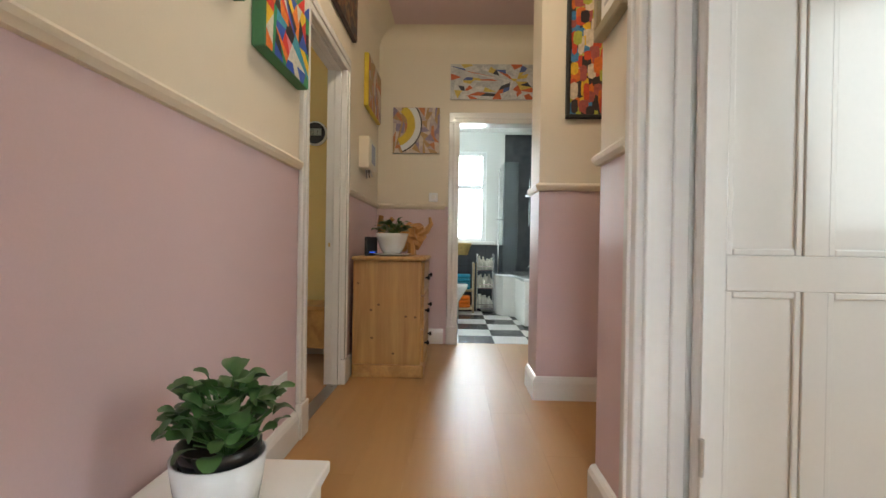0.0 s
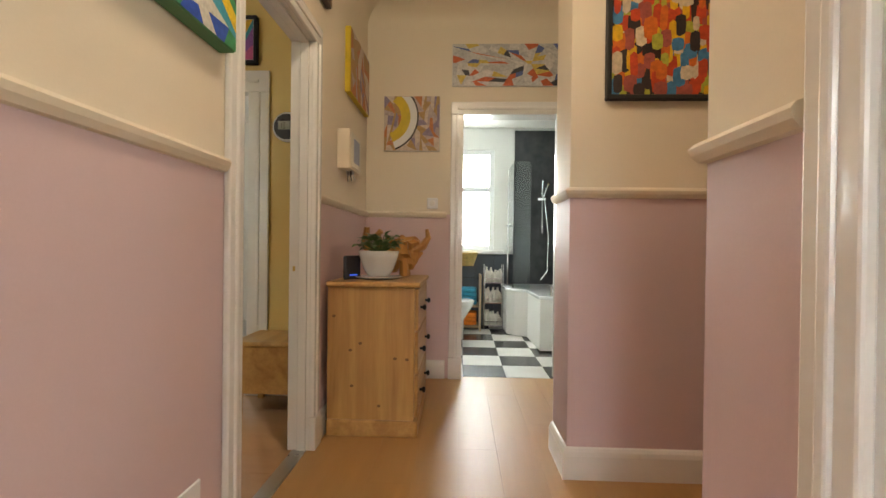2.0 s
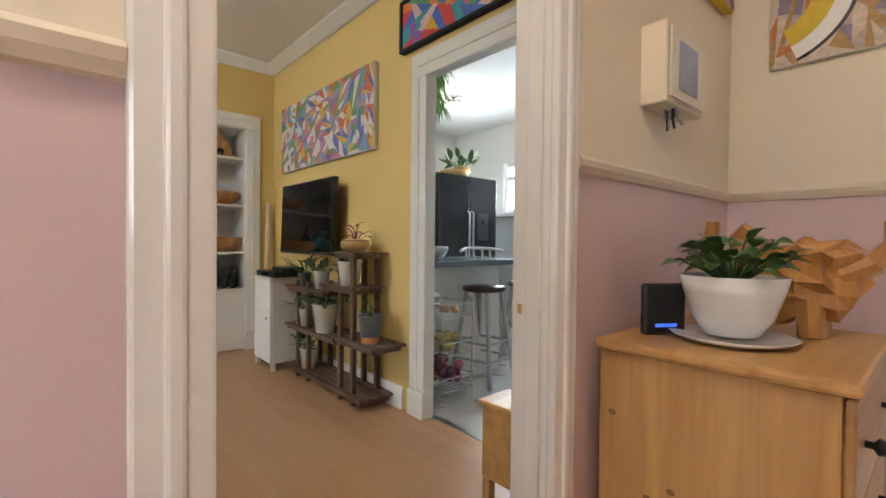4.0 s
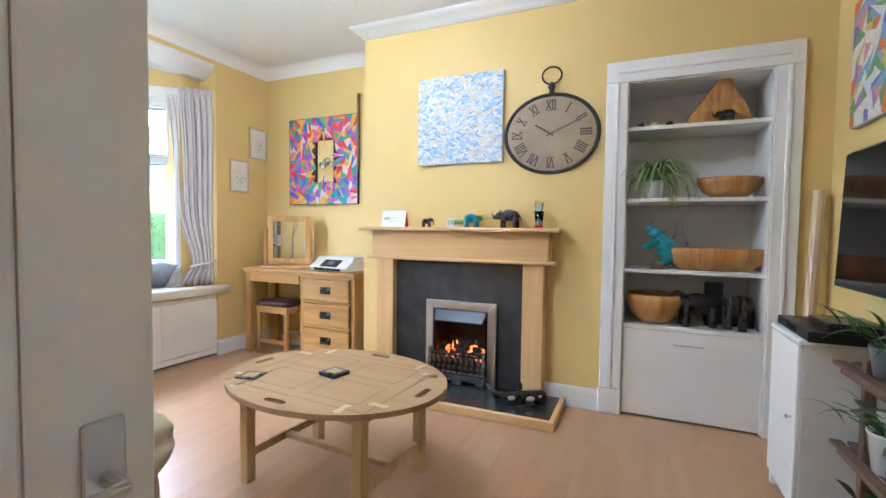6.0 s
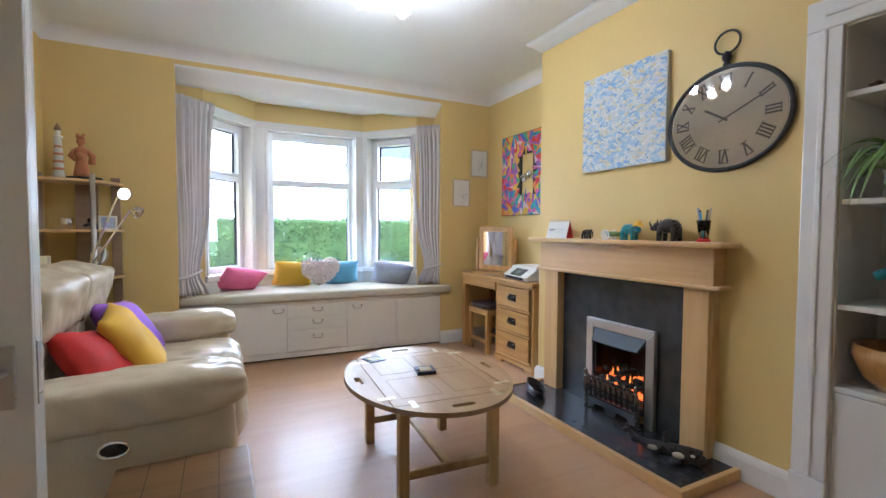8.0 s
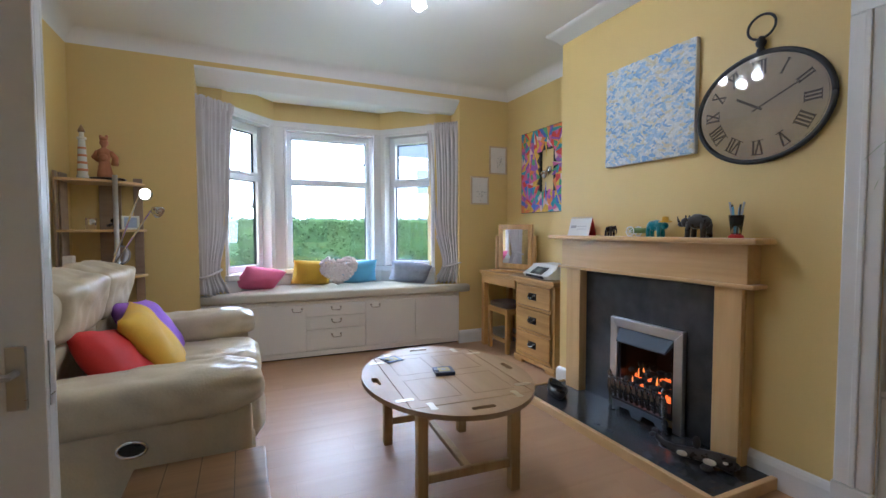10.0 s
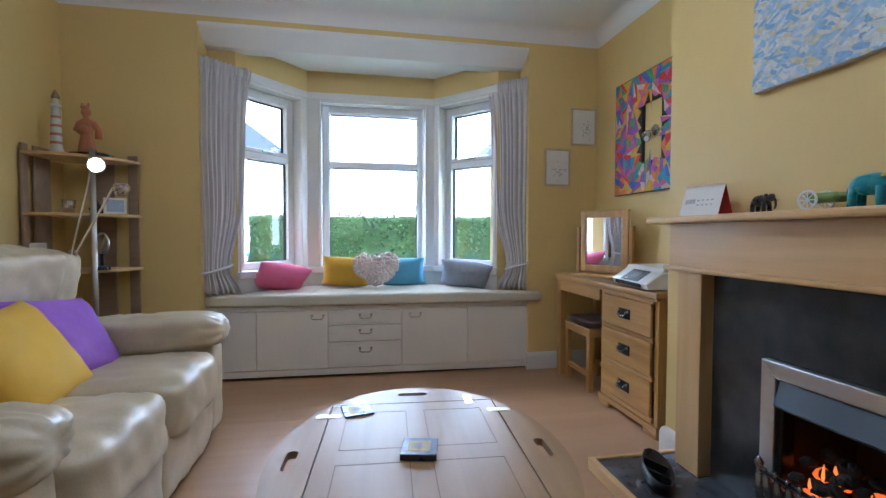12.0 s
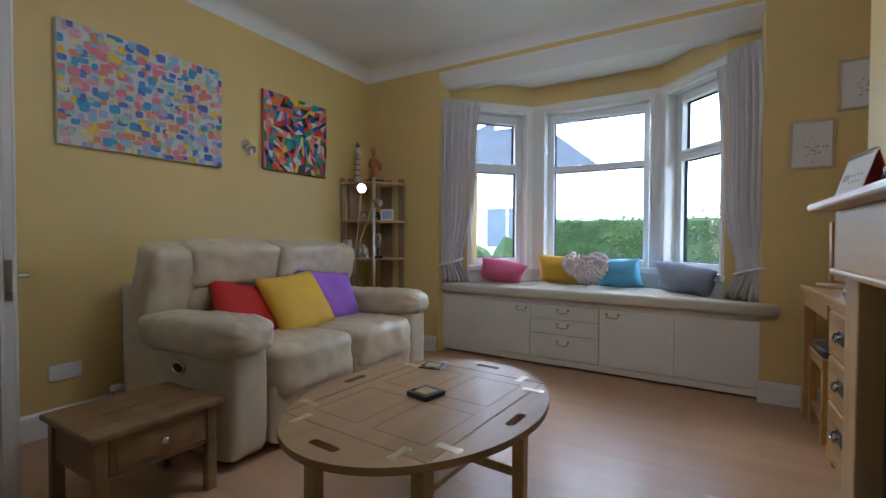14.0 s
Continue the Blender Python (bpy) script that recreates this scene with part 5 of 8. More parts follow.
# ---- coffee table ----
ct = thing("coffee_table", pose(-2.532, 1.425, 0, 0, 0, -3.8), "oval butler's tray table in worn wood with brass hinges", "coffee table")
ax, ay, zt = 0.415, 0.535, 0.452
rx, ry = ax * 0.70, ay * 0.714


def flap(side):
    """The flap of the oval beyond one edge of the tray, with a slot for the hand."""
    ts = []
    a0 = math.atan2(ry / ay, rx / ax)
    if side in (0, 2):
        lo, hi = (-a0, a0) if side == 0 else (math.pi - a0, math.pi + a0)
    else:
        lo, hi = (a0, math.pi - a0) if side == 1 else (math.pi + a0, 2 * math.pi - a0)
    n = 20
    arc = [(ax * math.cos(lo + (hi - lo) * k / n), ay * math.sin(lo + (hi - lo) * k / n)) for k in range(n + 1)]
    cx, cy = [(ax * 0.855, 0), (0, ay * 0.865), (-ax * 0.855, 0), (0, -ay * 0.865)][side]
    L, R = 0.055, 0.016
    ring = []
    for k in range(16):
        a = 2 * math.pi * k / 16
        u, v = R * math.cos(a), R * math.sin(a) + (L - R if math.sin(a) > 0 else R - L)
        ring.append((cx + u, cy + v) if side in (0, 2) else (cx + v, cy + u))
    outer = arc
    bm = bmesh.new()
    zs = (zt, zt + 0.022)
    edges = {z: [] for z in zs}
    vo, vi = {}, {}
    for z in zs:
        k = 0.0
        vo[z] = [bm.verts.new((x, y, z)) for x, y in outer]
        vi[z] = [bm.verts.new((x, y, z)) for x, y in ring]
        es = [bm.edges.new((vo[z][i], vo[z][(i + 1) % len(outer)])) for i in range(len(outer))] + [bm.edges.new((vi[z][i], vi[z][(i + 1) % 16])) for i in range(16)]
        bmesh.ops.triangle_fill(bm, edges=es, use_beauty=True)
    for loop in (vo, vi):
        m = len(loop[zs[0]])
        for i in range(m):
            bm.faces.new((loop[zs[0]][i], loop[zs[0]][(i + 1) % m], loop[zs[1]][(i + 1) % m], loop[zs[1]][i]))
    bmesh.ops.recalc_face_normals(bm, faces=bm.faces)
    return bm


for k in range(4):
    part("flap", flap(k), TABLE_TOP, ct)
part("tray_panel", box(-rx + 0.003, -ry + 0.003, zt, rx - 0.003, ry - 0.003, zt + 0.0222, 0.002), TABLE_TOP, ct)
for r in ((-rx + 0.06, -ry + 0.075, -0.03, -0.04), (0.03, -ry + 0.075, rx - 0.06, -0.04), (-rx + 0.06, 0.04, -0.03, ry - 0.075), (0.03, 0.04, rx - 0.06, ry - 0.075)):
    bm = bmesh.new()
    for q in ((r[0], r[1], r[2], r[1] + 0.003), (r[0], r[3] - 0.003, r[2], r[3]), (r[0], r[1], r[0] + 0.003, r[3]), (r[2] - 0.003, r[1], r[2], r[3])):
        box(q[0], q[1], zt + 0.0222, q[2], q[3], zt + 0.0227, bm=bm)
    part("inlay_line", bm, TABLE_JOINT, ct)
for sx in (-1, 1):
    for sy in (-1, 1):
        bm = boxes([(sx * rx - 0.034, sy * (ry - 0.10) - 0.014, zt + 0.0222, sx * rx + 0.034, sy * (ry - 0.10) + 0.014, zt + 0.0246)], 0.001)
        for e in (-1, 1):
            blob(sx * rx + e * 0.03, sy * (ry - 0.10), zt + 0.0235, 0.012, 0.018, 0.0014, bm, 10)
        part("hinge", bm, HINGE, ct, "pale brass butterfly hinge")
        bm = boxes([(sx * (rx - 0.09) - 0.014, sy * ry - 0.034, zt + 0.0222, sx * (rx - 0.09) + 0.014, sy * ry + 0.034, zt + 0.0246)], 0.001)
        for e in (-1, 1):
            blob(sx * (rx - 0.09), sy * ry + e * 0.03, zt + 0.0235, 0.018, 0.012, 0.0014, bm, 10)
        part("hinge", bm, HINGE, ct, "pale brass butterfly hinge")
        part("leg", box(sx * 0.225 - 0.024, sy * 0.315 - 0.024, 0, sx * 0.225 + 0.024, sy * 0.315 + 0.024, zt - 0.001, 0.004), TABLE_LEG, ct)
for sy in (-1, 1):
    part("stretcher", box(-0.201, sy * 0.315 - 0.012, 0.11, 0.201, sy * 0.315 + 0.012, 0.15, 0.003), TABLE_LEG, ct)
    part("apron", box(-0.201, sy * 0.315 - 0.010, 0.39, 0.201, sy * 0.315 + 0.010, zt - 0.001, 0.002), TABLE_LEG, ct)
for sx in (-1, 1):
    part("apron", box(sx * 0.225 - 0.010, -0.291, 0.39, sx * 0.225 + 0.010, 0.291, zt - 0.001, 0.002), TABLE_LEG, ct)
part("stretcher", box(-0.018, -0.303, 0.118, 0.018, 0.303, 0.143, 0.003), TABLE_LEG, ct)
for x, y, turn, n in ((-2.355, 1.09, 12, 1), (-2.53, 1.418, -12, 3)):
    c = thing("coaster", pose(x, y, zt + 0.0228, 0, 0, turn), "square dark blue coaster with a yellow picture on the table", "coaster", "coasters")
    part("board", box(-0.05, -0.05, 0, 0.05, 0.05, 0.006 * n, 0.002), material("navy_coaster", (0.03, 0.04, 0.075), 0.3, vary=0.1) if n == 1 else bpy.data.materials["navy_coaster"], c)
    part("picture", box(-0.03, -0.03, 0.006 * n, 0.03, 0.03, 0.006 * n + 0.0008), COASTER_PRINT, c)
    part("motif", blob(0.002, 0.0, 0.006 * n + 0.0008, 0.013, 0.016, 0.0006, None, 10, 0.5, n), PENCIL, c)

# ---- sofa ----
sofa = thing("sofa", pose(-0.605, 0.80, 0, 0, 0, 90), "two-seat cream leather recliner sofa with padded arms", "sofa")
# own axes: x across the sofa (its south end at -x side after the turn), y forward is -x of the room


def sofa_part(name, bm, dx, dy, dz, rx=0, label=""):
    ob = part(name, bm, LEATHER, sofa, label, True)
    ob.matrix_basis = pose(dx, dy, dz, rx, 0, 0)
    return ob


def leather_pad(w, d, h, n, power, seed, seams=(), crease=0.006, gather=None):
    """A stuffed leather block about its centre. seams: (axis, at, half width, depth, lo, hi, across) pulls the front in along a line; gather draws one end into pleats."""
    bm = pad(w, d, h, n, power, 0.006, seed)
    for v in bm.verts:
        c = v.co
        k = 0.0
        for axis, at, half, deep, lo, hi, across in seams:
            if c.y > -d * 0.2 and lo <= c[across] <= hi:
                e = (c[axis] - at) / half
                pucker = 1 + 0.35 * math.sin(c[across] * 60 + seed) * math.exp(-abs(e) * 0.5)
                k -= deep * math.exp(-e * e) * pucker
        k += crease * noise.noise(Vector((c.x * 4, c.y * 3 + seed, c.z * 5))) + crease * 0.45 * noise.noise(Vector((c.x * 26 + seed, c.y * 4, c.z * 5)))
        dirn = Vector((c.x / w, c.y / d, c.z / h)).normalized()
        if gather and c.y > gather:
            f = (c.y - gather) / (d / 2 - gather)
            k += 0.0035 * f * math.sin(math.atan2(c.z, c.x) * 13 + seed) * min(1, (abs(c.x / w) + abs(c.z / h)) * 2)
        v.co = c + dirn * k
    return bm


W = 1.58
for s in (-1, 1):
    sofa_part("arm_panel", pad(0.21, 0.98, 0.56, 10, 9, 0.003, s), s * (W / 2 - 0.115), 0.53, 0.30)
    sofa_part("arm_pad", leather_pad(0.285, 0.86, 0.185, 22, 4.2, s + 3, crease=0.008, gather=0.27), s * (W / 2 - 0.118), 0.63, 0.575, 2)
    sofa_part("seat_cushion", leather_pad(0.578, 0.80, 0.27, 22, 5.5, s + 7, (), 0.007), s * 0.287, 0.68, 0.375, 2)
    sofa_part("foot_panel", leather_pad(0.57, 0.15, 0.33, 14, 8, s + 9, crease=0.005), s * 0.287, 0.955, 0.195, -4)
    lean = pose(0, 0.20, 0.69, -14)
    for n, bm, m in (("head_cushion", leather_pad(0.575, 0.25, 0.245, 24, 7, s + 12, ((2, 0.01, 0.05, 0.006, -0.2, 0.2, 0),), 0.007), pose(s * 0.288, 0.02, 0.222)),
                     ("lower_back", leather_pad(0.57, 0.27, 0.47, 24, 9, s + 14, ((2, 0.05, 0.03, 0.008, -0.2, 0.2, 0),), 0.008), pose(s * 0.286, 0.0, -0.118)),
                     ("side_wing", leather_pad(0.30, 0.25, 0.655, 22, 6.5, s + 17, (), 0.006), pose(s * 0.612, -0.012, -0.012, 0, 0, s * -5))):
        sofa_part(n, bm, 0, 0, 0).matrix_basis = lean @ m
for s in (-1, 1):
    part("seat_seam", tube([(s * 0.285 - 0.27, 0.98, 0.47), (s * 0.285 - 0.14, 1.035, 0.475), (s * 0.285 + 0.14, 1.035, 0.475), (s * 0.285 + 0.27, 0.98, 0.47)], 0.004, 6), LEATHER, sofa)
sofa_part("base", pad(1.30, 0.80, 0.22, 6, 12, 0.002, 20), 0, 0.45, 0.20)
for s in (-1, 1):
    for y in (0.12, 0.85):
        part("foot", lathe([(0.025, 0), (0.03, 0.03), (0.03, 0.06)], 10), BLACK, sofa).matrix_basis = Matrix.Translation((s * 0.62, y, 0))
lever = part("recline_lever", lathe([(0.001, 0), (0.045, 0.0), (0.048, 0.008), (0.03, 0.016), (0.001, 0.018)], 20, 0.62, 1.05), BLACK, sofa, "black recliner lever cup")
lever.matrix_basis = pose(W / 2 - 0.017, 0.62, 0.42, 0, 90, 0)
part("lever_ring", tube([(W / 2 - 0.004, 0.62 + 0.047 * math.sin(a), 0.42 + 0.028 * math.cos(a)) for a in [2 * math.pi * k / 20 for k in range(21)]], 0.006, 8), CHROME, sofa, "chrome ring round the lever")
scatter("scatter_cushion", -1.10, 1.10, 0.60, 0.46, 0.42, 0.15, -90, -36, 14, RED, "red cushion on the leather sofa", 11, SOFAG)
scatter("scatter_cushion", -1.18, 0.82, 0.635, 0.48, 0.43, 0.15, -86, -34, -3, MUSTARD, "mustard cushion on the leather sofa", 12, SOFAG)
scatter("scatter_cushion", -1.12, 0.50, 0.635, 0.46, 0.42, 0.15, -96, -34, 8, PURPLE, "purple textured cushion on the leather sofa", 13, SOFAG)

# ---- side table ----
stb = thing("side_table", pose(-1.452, 1.873, 0), "low dark brown wooden side table with one drawer", "side table")
part("tabletop", box(-0.215, -0.235, 0.35, 0.215, 0.235, 0.374, 0.007, 2), BROWN_WOOD, stb)
for sx in (-1, 1):
    for sy in (-1, 1):
        part("leg", box(sx * 0.175 - 0.02, sy * 0.195 - 0.02, 0, sx * 0.175 + 0.02, sy * 0.195 + 0.02, 0.35, 0.004), BROWN_WOOD, stb)
for s in (-1, 1):
    part("apron", box(-0.155, min(s * 0.19, s * 0.205), 0.20, 0.155, max(s * 0.19, s * 0.205), 0.35), BROWN_WOOD, stb)
part("apron", box(0.17, -0.175, 0.20, 0.19, 0.175, 0.35), BROWN_WOOD, stb)
part("drawer_rail", box(-0.185, -0.175, 0.20, -0.168, 0.175, 0.214, 0.002), BROWN_WOOD, stb)
dr = part("drawer_front", box(-0.190, -0.172, 0.217, -0.172, 0.172, 0.346, 0.004), BROWN_WOOD, stb)
part("drawer_panel", box(-0.194, -0.150, 0.235, -0.190, 0.150, 0.328, 0.002), BROWN_WOOD, dr)
part("knob", lathe([(0.006, 0), (0.006, 0.012), (0.015, 0.018), (0.013, 0.026), (0.002, 0.029)], 14), CHROME, dr, "small metal drawer knob", True).matrix_basis = pose(-0.194, 0, 0.285, 0, -90, 0)
for x in (-0.11, 0.0, 0.11):
    part("plank_seam", box(x - 0.001, -0.232, 0.3738, x + 0.001, 0.232, 0.3743), MATT_BLACK, stb)

# ---- radiator behind the sofa ----
rad = thing("radiator", pose(-0.475, 0.95, 0.14), "white panel radiator on the wall behind the sofa", "radiator")
part("panel", box(-0.035, -0.52, 0.0, -0.02, 0.52, 0.63, 0.005), SATIN, rad)
for k in range(26):
    part("flute", box(-0.045, -0.505 + 0.039 * k, 0.03, -0.035, -0.485 + 0.039 * k, 0.60, 0.004), SATIN, rad)
for s in (-1, 1):
    part("valve", lathe([(0.012, 0.0), (0.012, 0.03), (0.02, 0.035), (0.021, 0.075), (0.015, 0.085), (0.001, 0.086)], 14), UPVC, rad, "white radiator valve", True).matrix_basis = pose(-0.01, s * 0.53, 0.04, s * -90, 0, 0)
    part("end_grille", box(-0.04, min(s * 0.52, s * 0.53), 0.0, 0.03, max(s * 0.52, s * 0.53), 0.63), SATIN, rad)
part("valve", tube([(0.0, 0.53, 0.04), (0.0, 0.60, 0.04), (0.0, 0.62, -0.13)], 0.012, 8), CHROME, rad)

# ---- desk ----
desk = thing("dressing_table", pose(-3.885, -0.02, 0), "oak dressing table with three drawers", "dressing table")
part("tabletop", box(-0.375, -0.615, 0.752, 0.012, 0.61, 0.782, 0.006, 2), OAK, desk)
part("edge_moulding", box(-0.368, -0.605, 0.735, 0.004, 0.60, 0.752, 0.004), OAK, desk)
part("knee_apron", box(-0.02, -0.54, 0.66, -0.002, 0.03, 0.735, 0.003), OAK, desk)
for x in (-0.03, -0.335):
    part("leg", box(x - 0.028, -0.595, 0, x + 0.028, -0.54, 0.735, 0.004), OAK_Z, desk)
part("side_rail", box(-0.307, -0.58, 0.66, -0.058, -0.56, 0.735), OAK, desk)
part("pedestal", boxes([(-0.36, 0.03, 0.06, -0.02, 0.06, 0.735), (-0.36, 0.56, 0.06, -0.02, 0.59, 0.735), (-0.36, 0.06, 0.06, -0.34, 0.56, 0.735), (-0.34, 0.06, 0.06, -0.03, 0.56, 0.075)], 0.002), OAK_Z, desk)
part("plinth", prism([(-0.36, 0.02), (-0.008, 0.02), (-0.008, 0.60), (-0.36, 0.60)], 0.03, 0.065, 0.006), OAK, desk)
for x, y in ((-0.05, 0.02), (-0.05, 0.48), (-0.36, 0.02), (-0.36, 0.48)):
    part("bracket_foot", box(x, y, 0, x + 0.042, y + 0.12, 0.035, 0.006), OAK, desk)
for z0, z1 in ((0.535, 0.715), (0.325, 0.505), (0.105, 0.295)):
    d = part("drawer_front", box(-0.022, 0.075, z0, -0.002, 0.545, z1, 0.004), OAK, desk)
    pl = part("handle_plate", box(-0.002, 0.255, (z0 + z1) / 2 - 0.03, 0.002, 0.365, (z0 + z1) / 2 + 0.03, 0.003), IRON, d, "black iron handle plate")
    part("handle", handle_bar(0.07, 0.020, 0.005), FIRE_BAR, d, "dark steel drop handle", True).matrix_basis = pose(0.002, 0.31, (z0 + z1) / 2 + 0.01, 0, 0, 90)
part("drawer_rail", boxes([(-0.02, 0.06, 0.512, -0.006, 0.56, 0.53), (-0.02, 0.06, 0.302, -0.006, 0.56, 0.32), (-0.02, 0.06, 0.72, -0.006, 0.56, 0.735), (-0.02, 0.06, 0.075, -0.006, 0.56, 0.1)]), OAK, desk)
stool = thing("stool", pose(-4.03, -0.32, 0), "oak stool with a dark brown leather seat under the dressing table", "stool")
part("seat", pad(0.26, 0.36, 0.06, 8, 5, 0.002, 3), DARKBROWN, stool, "dark brown leather seat pad", True).matrix_basis = Matrix.Translation((0, 0, 0.46))
part("seat_frame", boxes([(-0.13, -0.18, 0.38, 0.13, -0.155, 0.435), (-0.13, 0.155, 0.38, 0.13, 0.18, 0.435), (-0.13, -0.155, 0.38, -0.105, 0.155, 0.435), (0.105, -0.155, 0.38, 0.13, 0.155, 0.435)], 0.002), OAK, stool)
for sx in (-1, 1):
    for sy in (-1, 1):
        part("leg", box(sx * 0.11 - 0.018, sy * 0.16 - 0.018, 0, sx * 0.11 + 0.018, sy * 0.16 + 0.018, 0.38, 0.003), OAK_Z, stool)
    part("stretcher", box(sx * 0.11 - 0.01, -0.142, 0.10, sx * 0.11 + 0.01, 0.142, 0.135, 0.002), OAK, stool)
dm = thing("dressing_mirror", pose(-4.08, -0.27, 0.783, 0, 0, 112), "swivel table mirror in a pale oak frame on the dressing table", "mirror")
part("base", box(-0.24, -0.075, 0, 0.24, 0.075, 0.022, 0.006, 2), OAK, dm)
for s in (-1, 1):
    part("post", box(s * 0.222 - 0.013, -0.018, 0.022, s * 0.222 + 0.013, 0.018, 0.36, 0.003), OAK_Z, dm)
for r in ((-0.20, 0.035, -0.15, 0.475), (0.15, 0.035, 0.20, 0.475), (-0.15, 0.035, 0.15, 0.085), (-0.15, 0.425, 0.15, 0.475)):
    part("frame_side", box(r[0], -0.014, r[1], r[2], 0.014, r[3], 0.005, 2), OAK_Z, dm)
part("mirror_glass", box(-0.15, -0.006, 0.085, 0.15, 0.008, 0.425), MIRROR, dm, "silvered mirror glass")
pr = thing("printer", pose(-4.06, 0.32, 0.783, 0, 0, 82), "white and black home printer on the dressing table", "printer")
def wedge(points, half, bevel):
    """A side outline in y, z carried across x."""
    bm = prism(points, -half, half, bevel)
    for v in bm.verts:
        v.co = Vector((v.co.z, v.co.x, v.co.y))
    bmesh.ops.recalc_face_normals(bm, faces=bm.faces)
    return bm


part("body", wedge([(-0.15, 0.006), (0.15, 0.006), (0.15, 0.10), (-0.07, 0.098), (-0.165, 0.035)], 0.215, 0.007), SATIN, pr)
part("lid", wedge([(-0.075, 0.099), (0.148, 0.102), (0.148, 0.122), (-0.06, 0.120)], 0.212, 0.006), SATIN, pr)
part("control_panel", wedge([(-0.158, 0.0445), (-0.154, 0.040), (-0.074, 0.093), (-0.078, 0.0975)], 0.10, 0.002), BLACK, pr, "sloping black control panel")
part("display", wedge([(-0.135, 0.0605), (-0.133, 0.0585), (-0.094, 0.0845), (-0.096, 0.0865)], 0.035, 0.0005), LCD, pr)
part("paper_slot", box(-0.15, -0.170, 0.012, 0.15, -0.146, 0.034, 0.003), BLACK, pr, "black paper slot")

# ---- display recess: cupboard, shelves and what stands on them ----
press = thing("press_cupboard", pose(WEST, 2.978, 0), "white cupboard front under the open shelves of the recess", "cupboard")
part("door", box(-0.022, -0.365, 0.012, -0.004, 0.365, 0.55, 0.003), SATIN, press)
part("top_board", box(-0.38, -0.366, 0.553, -0.002, 0.366, 0.577, 0.003), SATIN, press)
part("handle", tube([(-0.003, -0.08, 0.47), (0.014, -0.08, 0.472), (0.014, 0.08, 0.472), (-0.003, 0.08, 0.47)], 0.004, 6), STEEL, press, "slim steel bar handle")
for z in (0.921, 1.356, 1.793):
    sh = thing("display_shelf", pose(WEST - 0.01, 2.978, z), "white painted shelf in the recess", "shelf", "recess shelves")
    part("board", box(-0.375, -0.366, -0.024, 0.0, 0.366, 0, 0.003), SATIN, sh)


def bowl(name, x, y, z, r, h, label, mat, wob=0.06, seed=1, sx=1.0, sy=1.0):
    t = thing(name, pose(x, y, z), label, "bowl", "turned wooden bowls")
    part("shell", lathe([(r * 0.45, 0), (r * 0.8, h * 0.3), (r, h * 0.75), (r * 0.98, h), (r * 0.9, h * 0.97), (r * 0.72, h * 0.4), (0.001, h * 0.18)], 28, sx, sy, wob, seed), mat, t, smooth=True)


def animal(name, m, L, label, mat, trunk=True, horn=False, hood=False, category="figurine", group=""):
    """A four-legged carving that looks along +x, one plain mesh."""
    bm = blob(0, 0, 0.50 * L, 0.42 * L, 0.24 * L, 0.24 * L, None, 14, 0.15, 2)
    for sx in (-1, 1):
        for sy in (-1, 1):
            tube([(sx * 0.26 * L, sy * 0.13 * L, 0.45 * L), (sx * 0.27 * L, sy * 0.14 * L, 0.2 * L), (sx * 0.28 * L, sy * 0.14 * L, 0)], 0.085 * L, 8, bm)
    hz = 0.60 * L if trunk else 0.48 * L
    blob(0.46 * L, 0, hz, 0.17 * L, 0.14 * L, 0.16 * L, bm, 10)
    if trunk:
        tube([(0.56 * L, 0, hz), (0.66 * L, 0, hz - 0.12 * L), (0.68 * L, 0, hz - 0.34 * L), (0.62 * L, 0, hz - 0.48 * L)], 0.06 * L, 8, bm, 0.5)
        for s in (-1, 1):
            blob(0.38 * L, s * 0.17 * L, hz + 0.02 * L, 0.12 * L, 0.025 * L, 0.16 * L, bm, 8)
            tube([(0.55 * L, s * 0.07 * L, hz - 0.08 * L), (0.66 * L, s * 0.09 * L, hz - 0.14 * L), (0.74 * L, s * 0.08 * L, hz - 0.09 * L)], 0.018 * L, 6, bm, 0.4)
    if horn:
        blob(0.62 * L, 0, 0.42 * L, 0.14 * L, 0.09 * L, 0.09 * L, bm, 8)
        tube([(0.70 * L, 0, 0.48 * L), (0.76 * L, 0, 0.58 * L), (0.78 * L, 0, 0.70 * L)], 0.045 * L, 6, bm, 0.1)
        for s in (-1, 1):
            blob(0.40 * L, s * 0.08 * L, 0.66 * L, 0.03 * L, 0.02 * L, 0.06 * L, bm, 6)
    tube([(-0.41 * L, 0, 0.52 * L), (-0.47 * L, 0, 0.40 * L), (-0.46 * L, 0, 0.26 * L)], 0.02 * L, 6, bm, 0.5)
    ob = link(name, bm, mat, True)
    ob.matrix_world = m
    return tagged(ob, label, category, group)


wedge = tagged(link("burr_wood_sculpture", bmesh.new(), BURR), "large triangular burr wood sculpture on the top shelf", "sculpture")
bm = prism([(-0.18, -0.05), (0.18, -0.05), (0.18, 0.06), (-0.18, 0.06)], 0, 0.27)
bmesh.ops.subdivide_edges(bm, edges=bm.edges[:], cuts=6, use_grid_fill=True)
for v in bm.verts:
    k = v.co.z / 0.27
    v.co.x = v.co.x * (1 - 0.86 * k) + 0.03 * k + 0.012 * noise.noise(v.co * 18)
    v.co.y = v.co.y * (1 - 0.4 * k) + 0.015 * noise.noise(v.co * 15 + Vector((3, 1, 2)))
bm.to_mesh(wedge.data)
bm.free()
wedge.matrix_world = pose(-4.0, 3.10, 1.794, 0, 0, 90)
animal("rhino_figurine", pose(-3.93, 3.14, 1.794, 0, 0, -100), 0.10, "small dark stone rhino on the top shelf", EBONY, False, True)
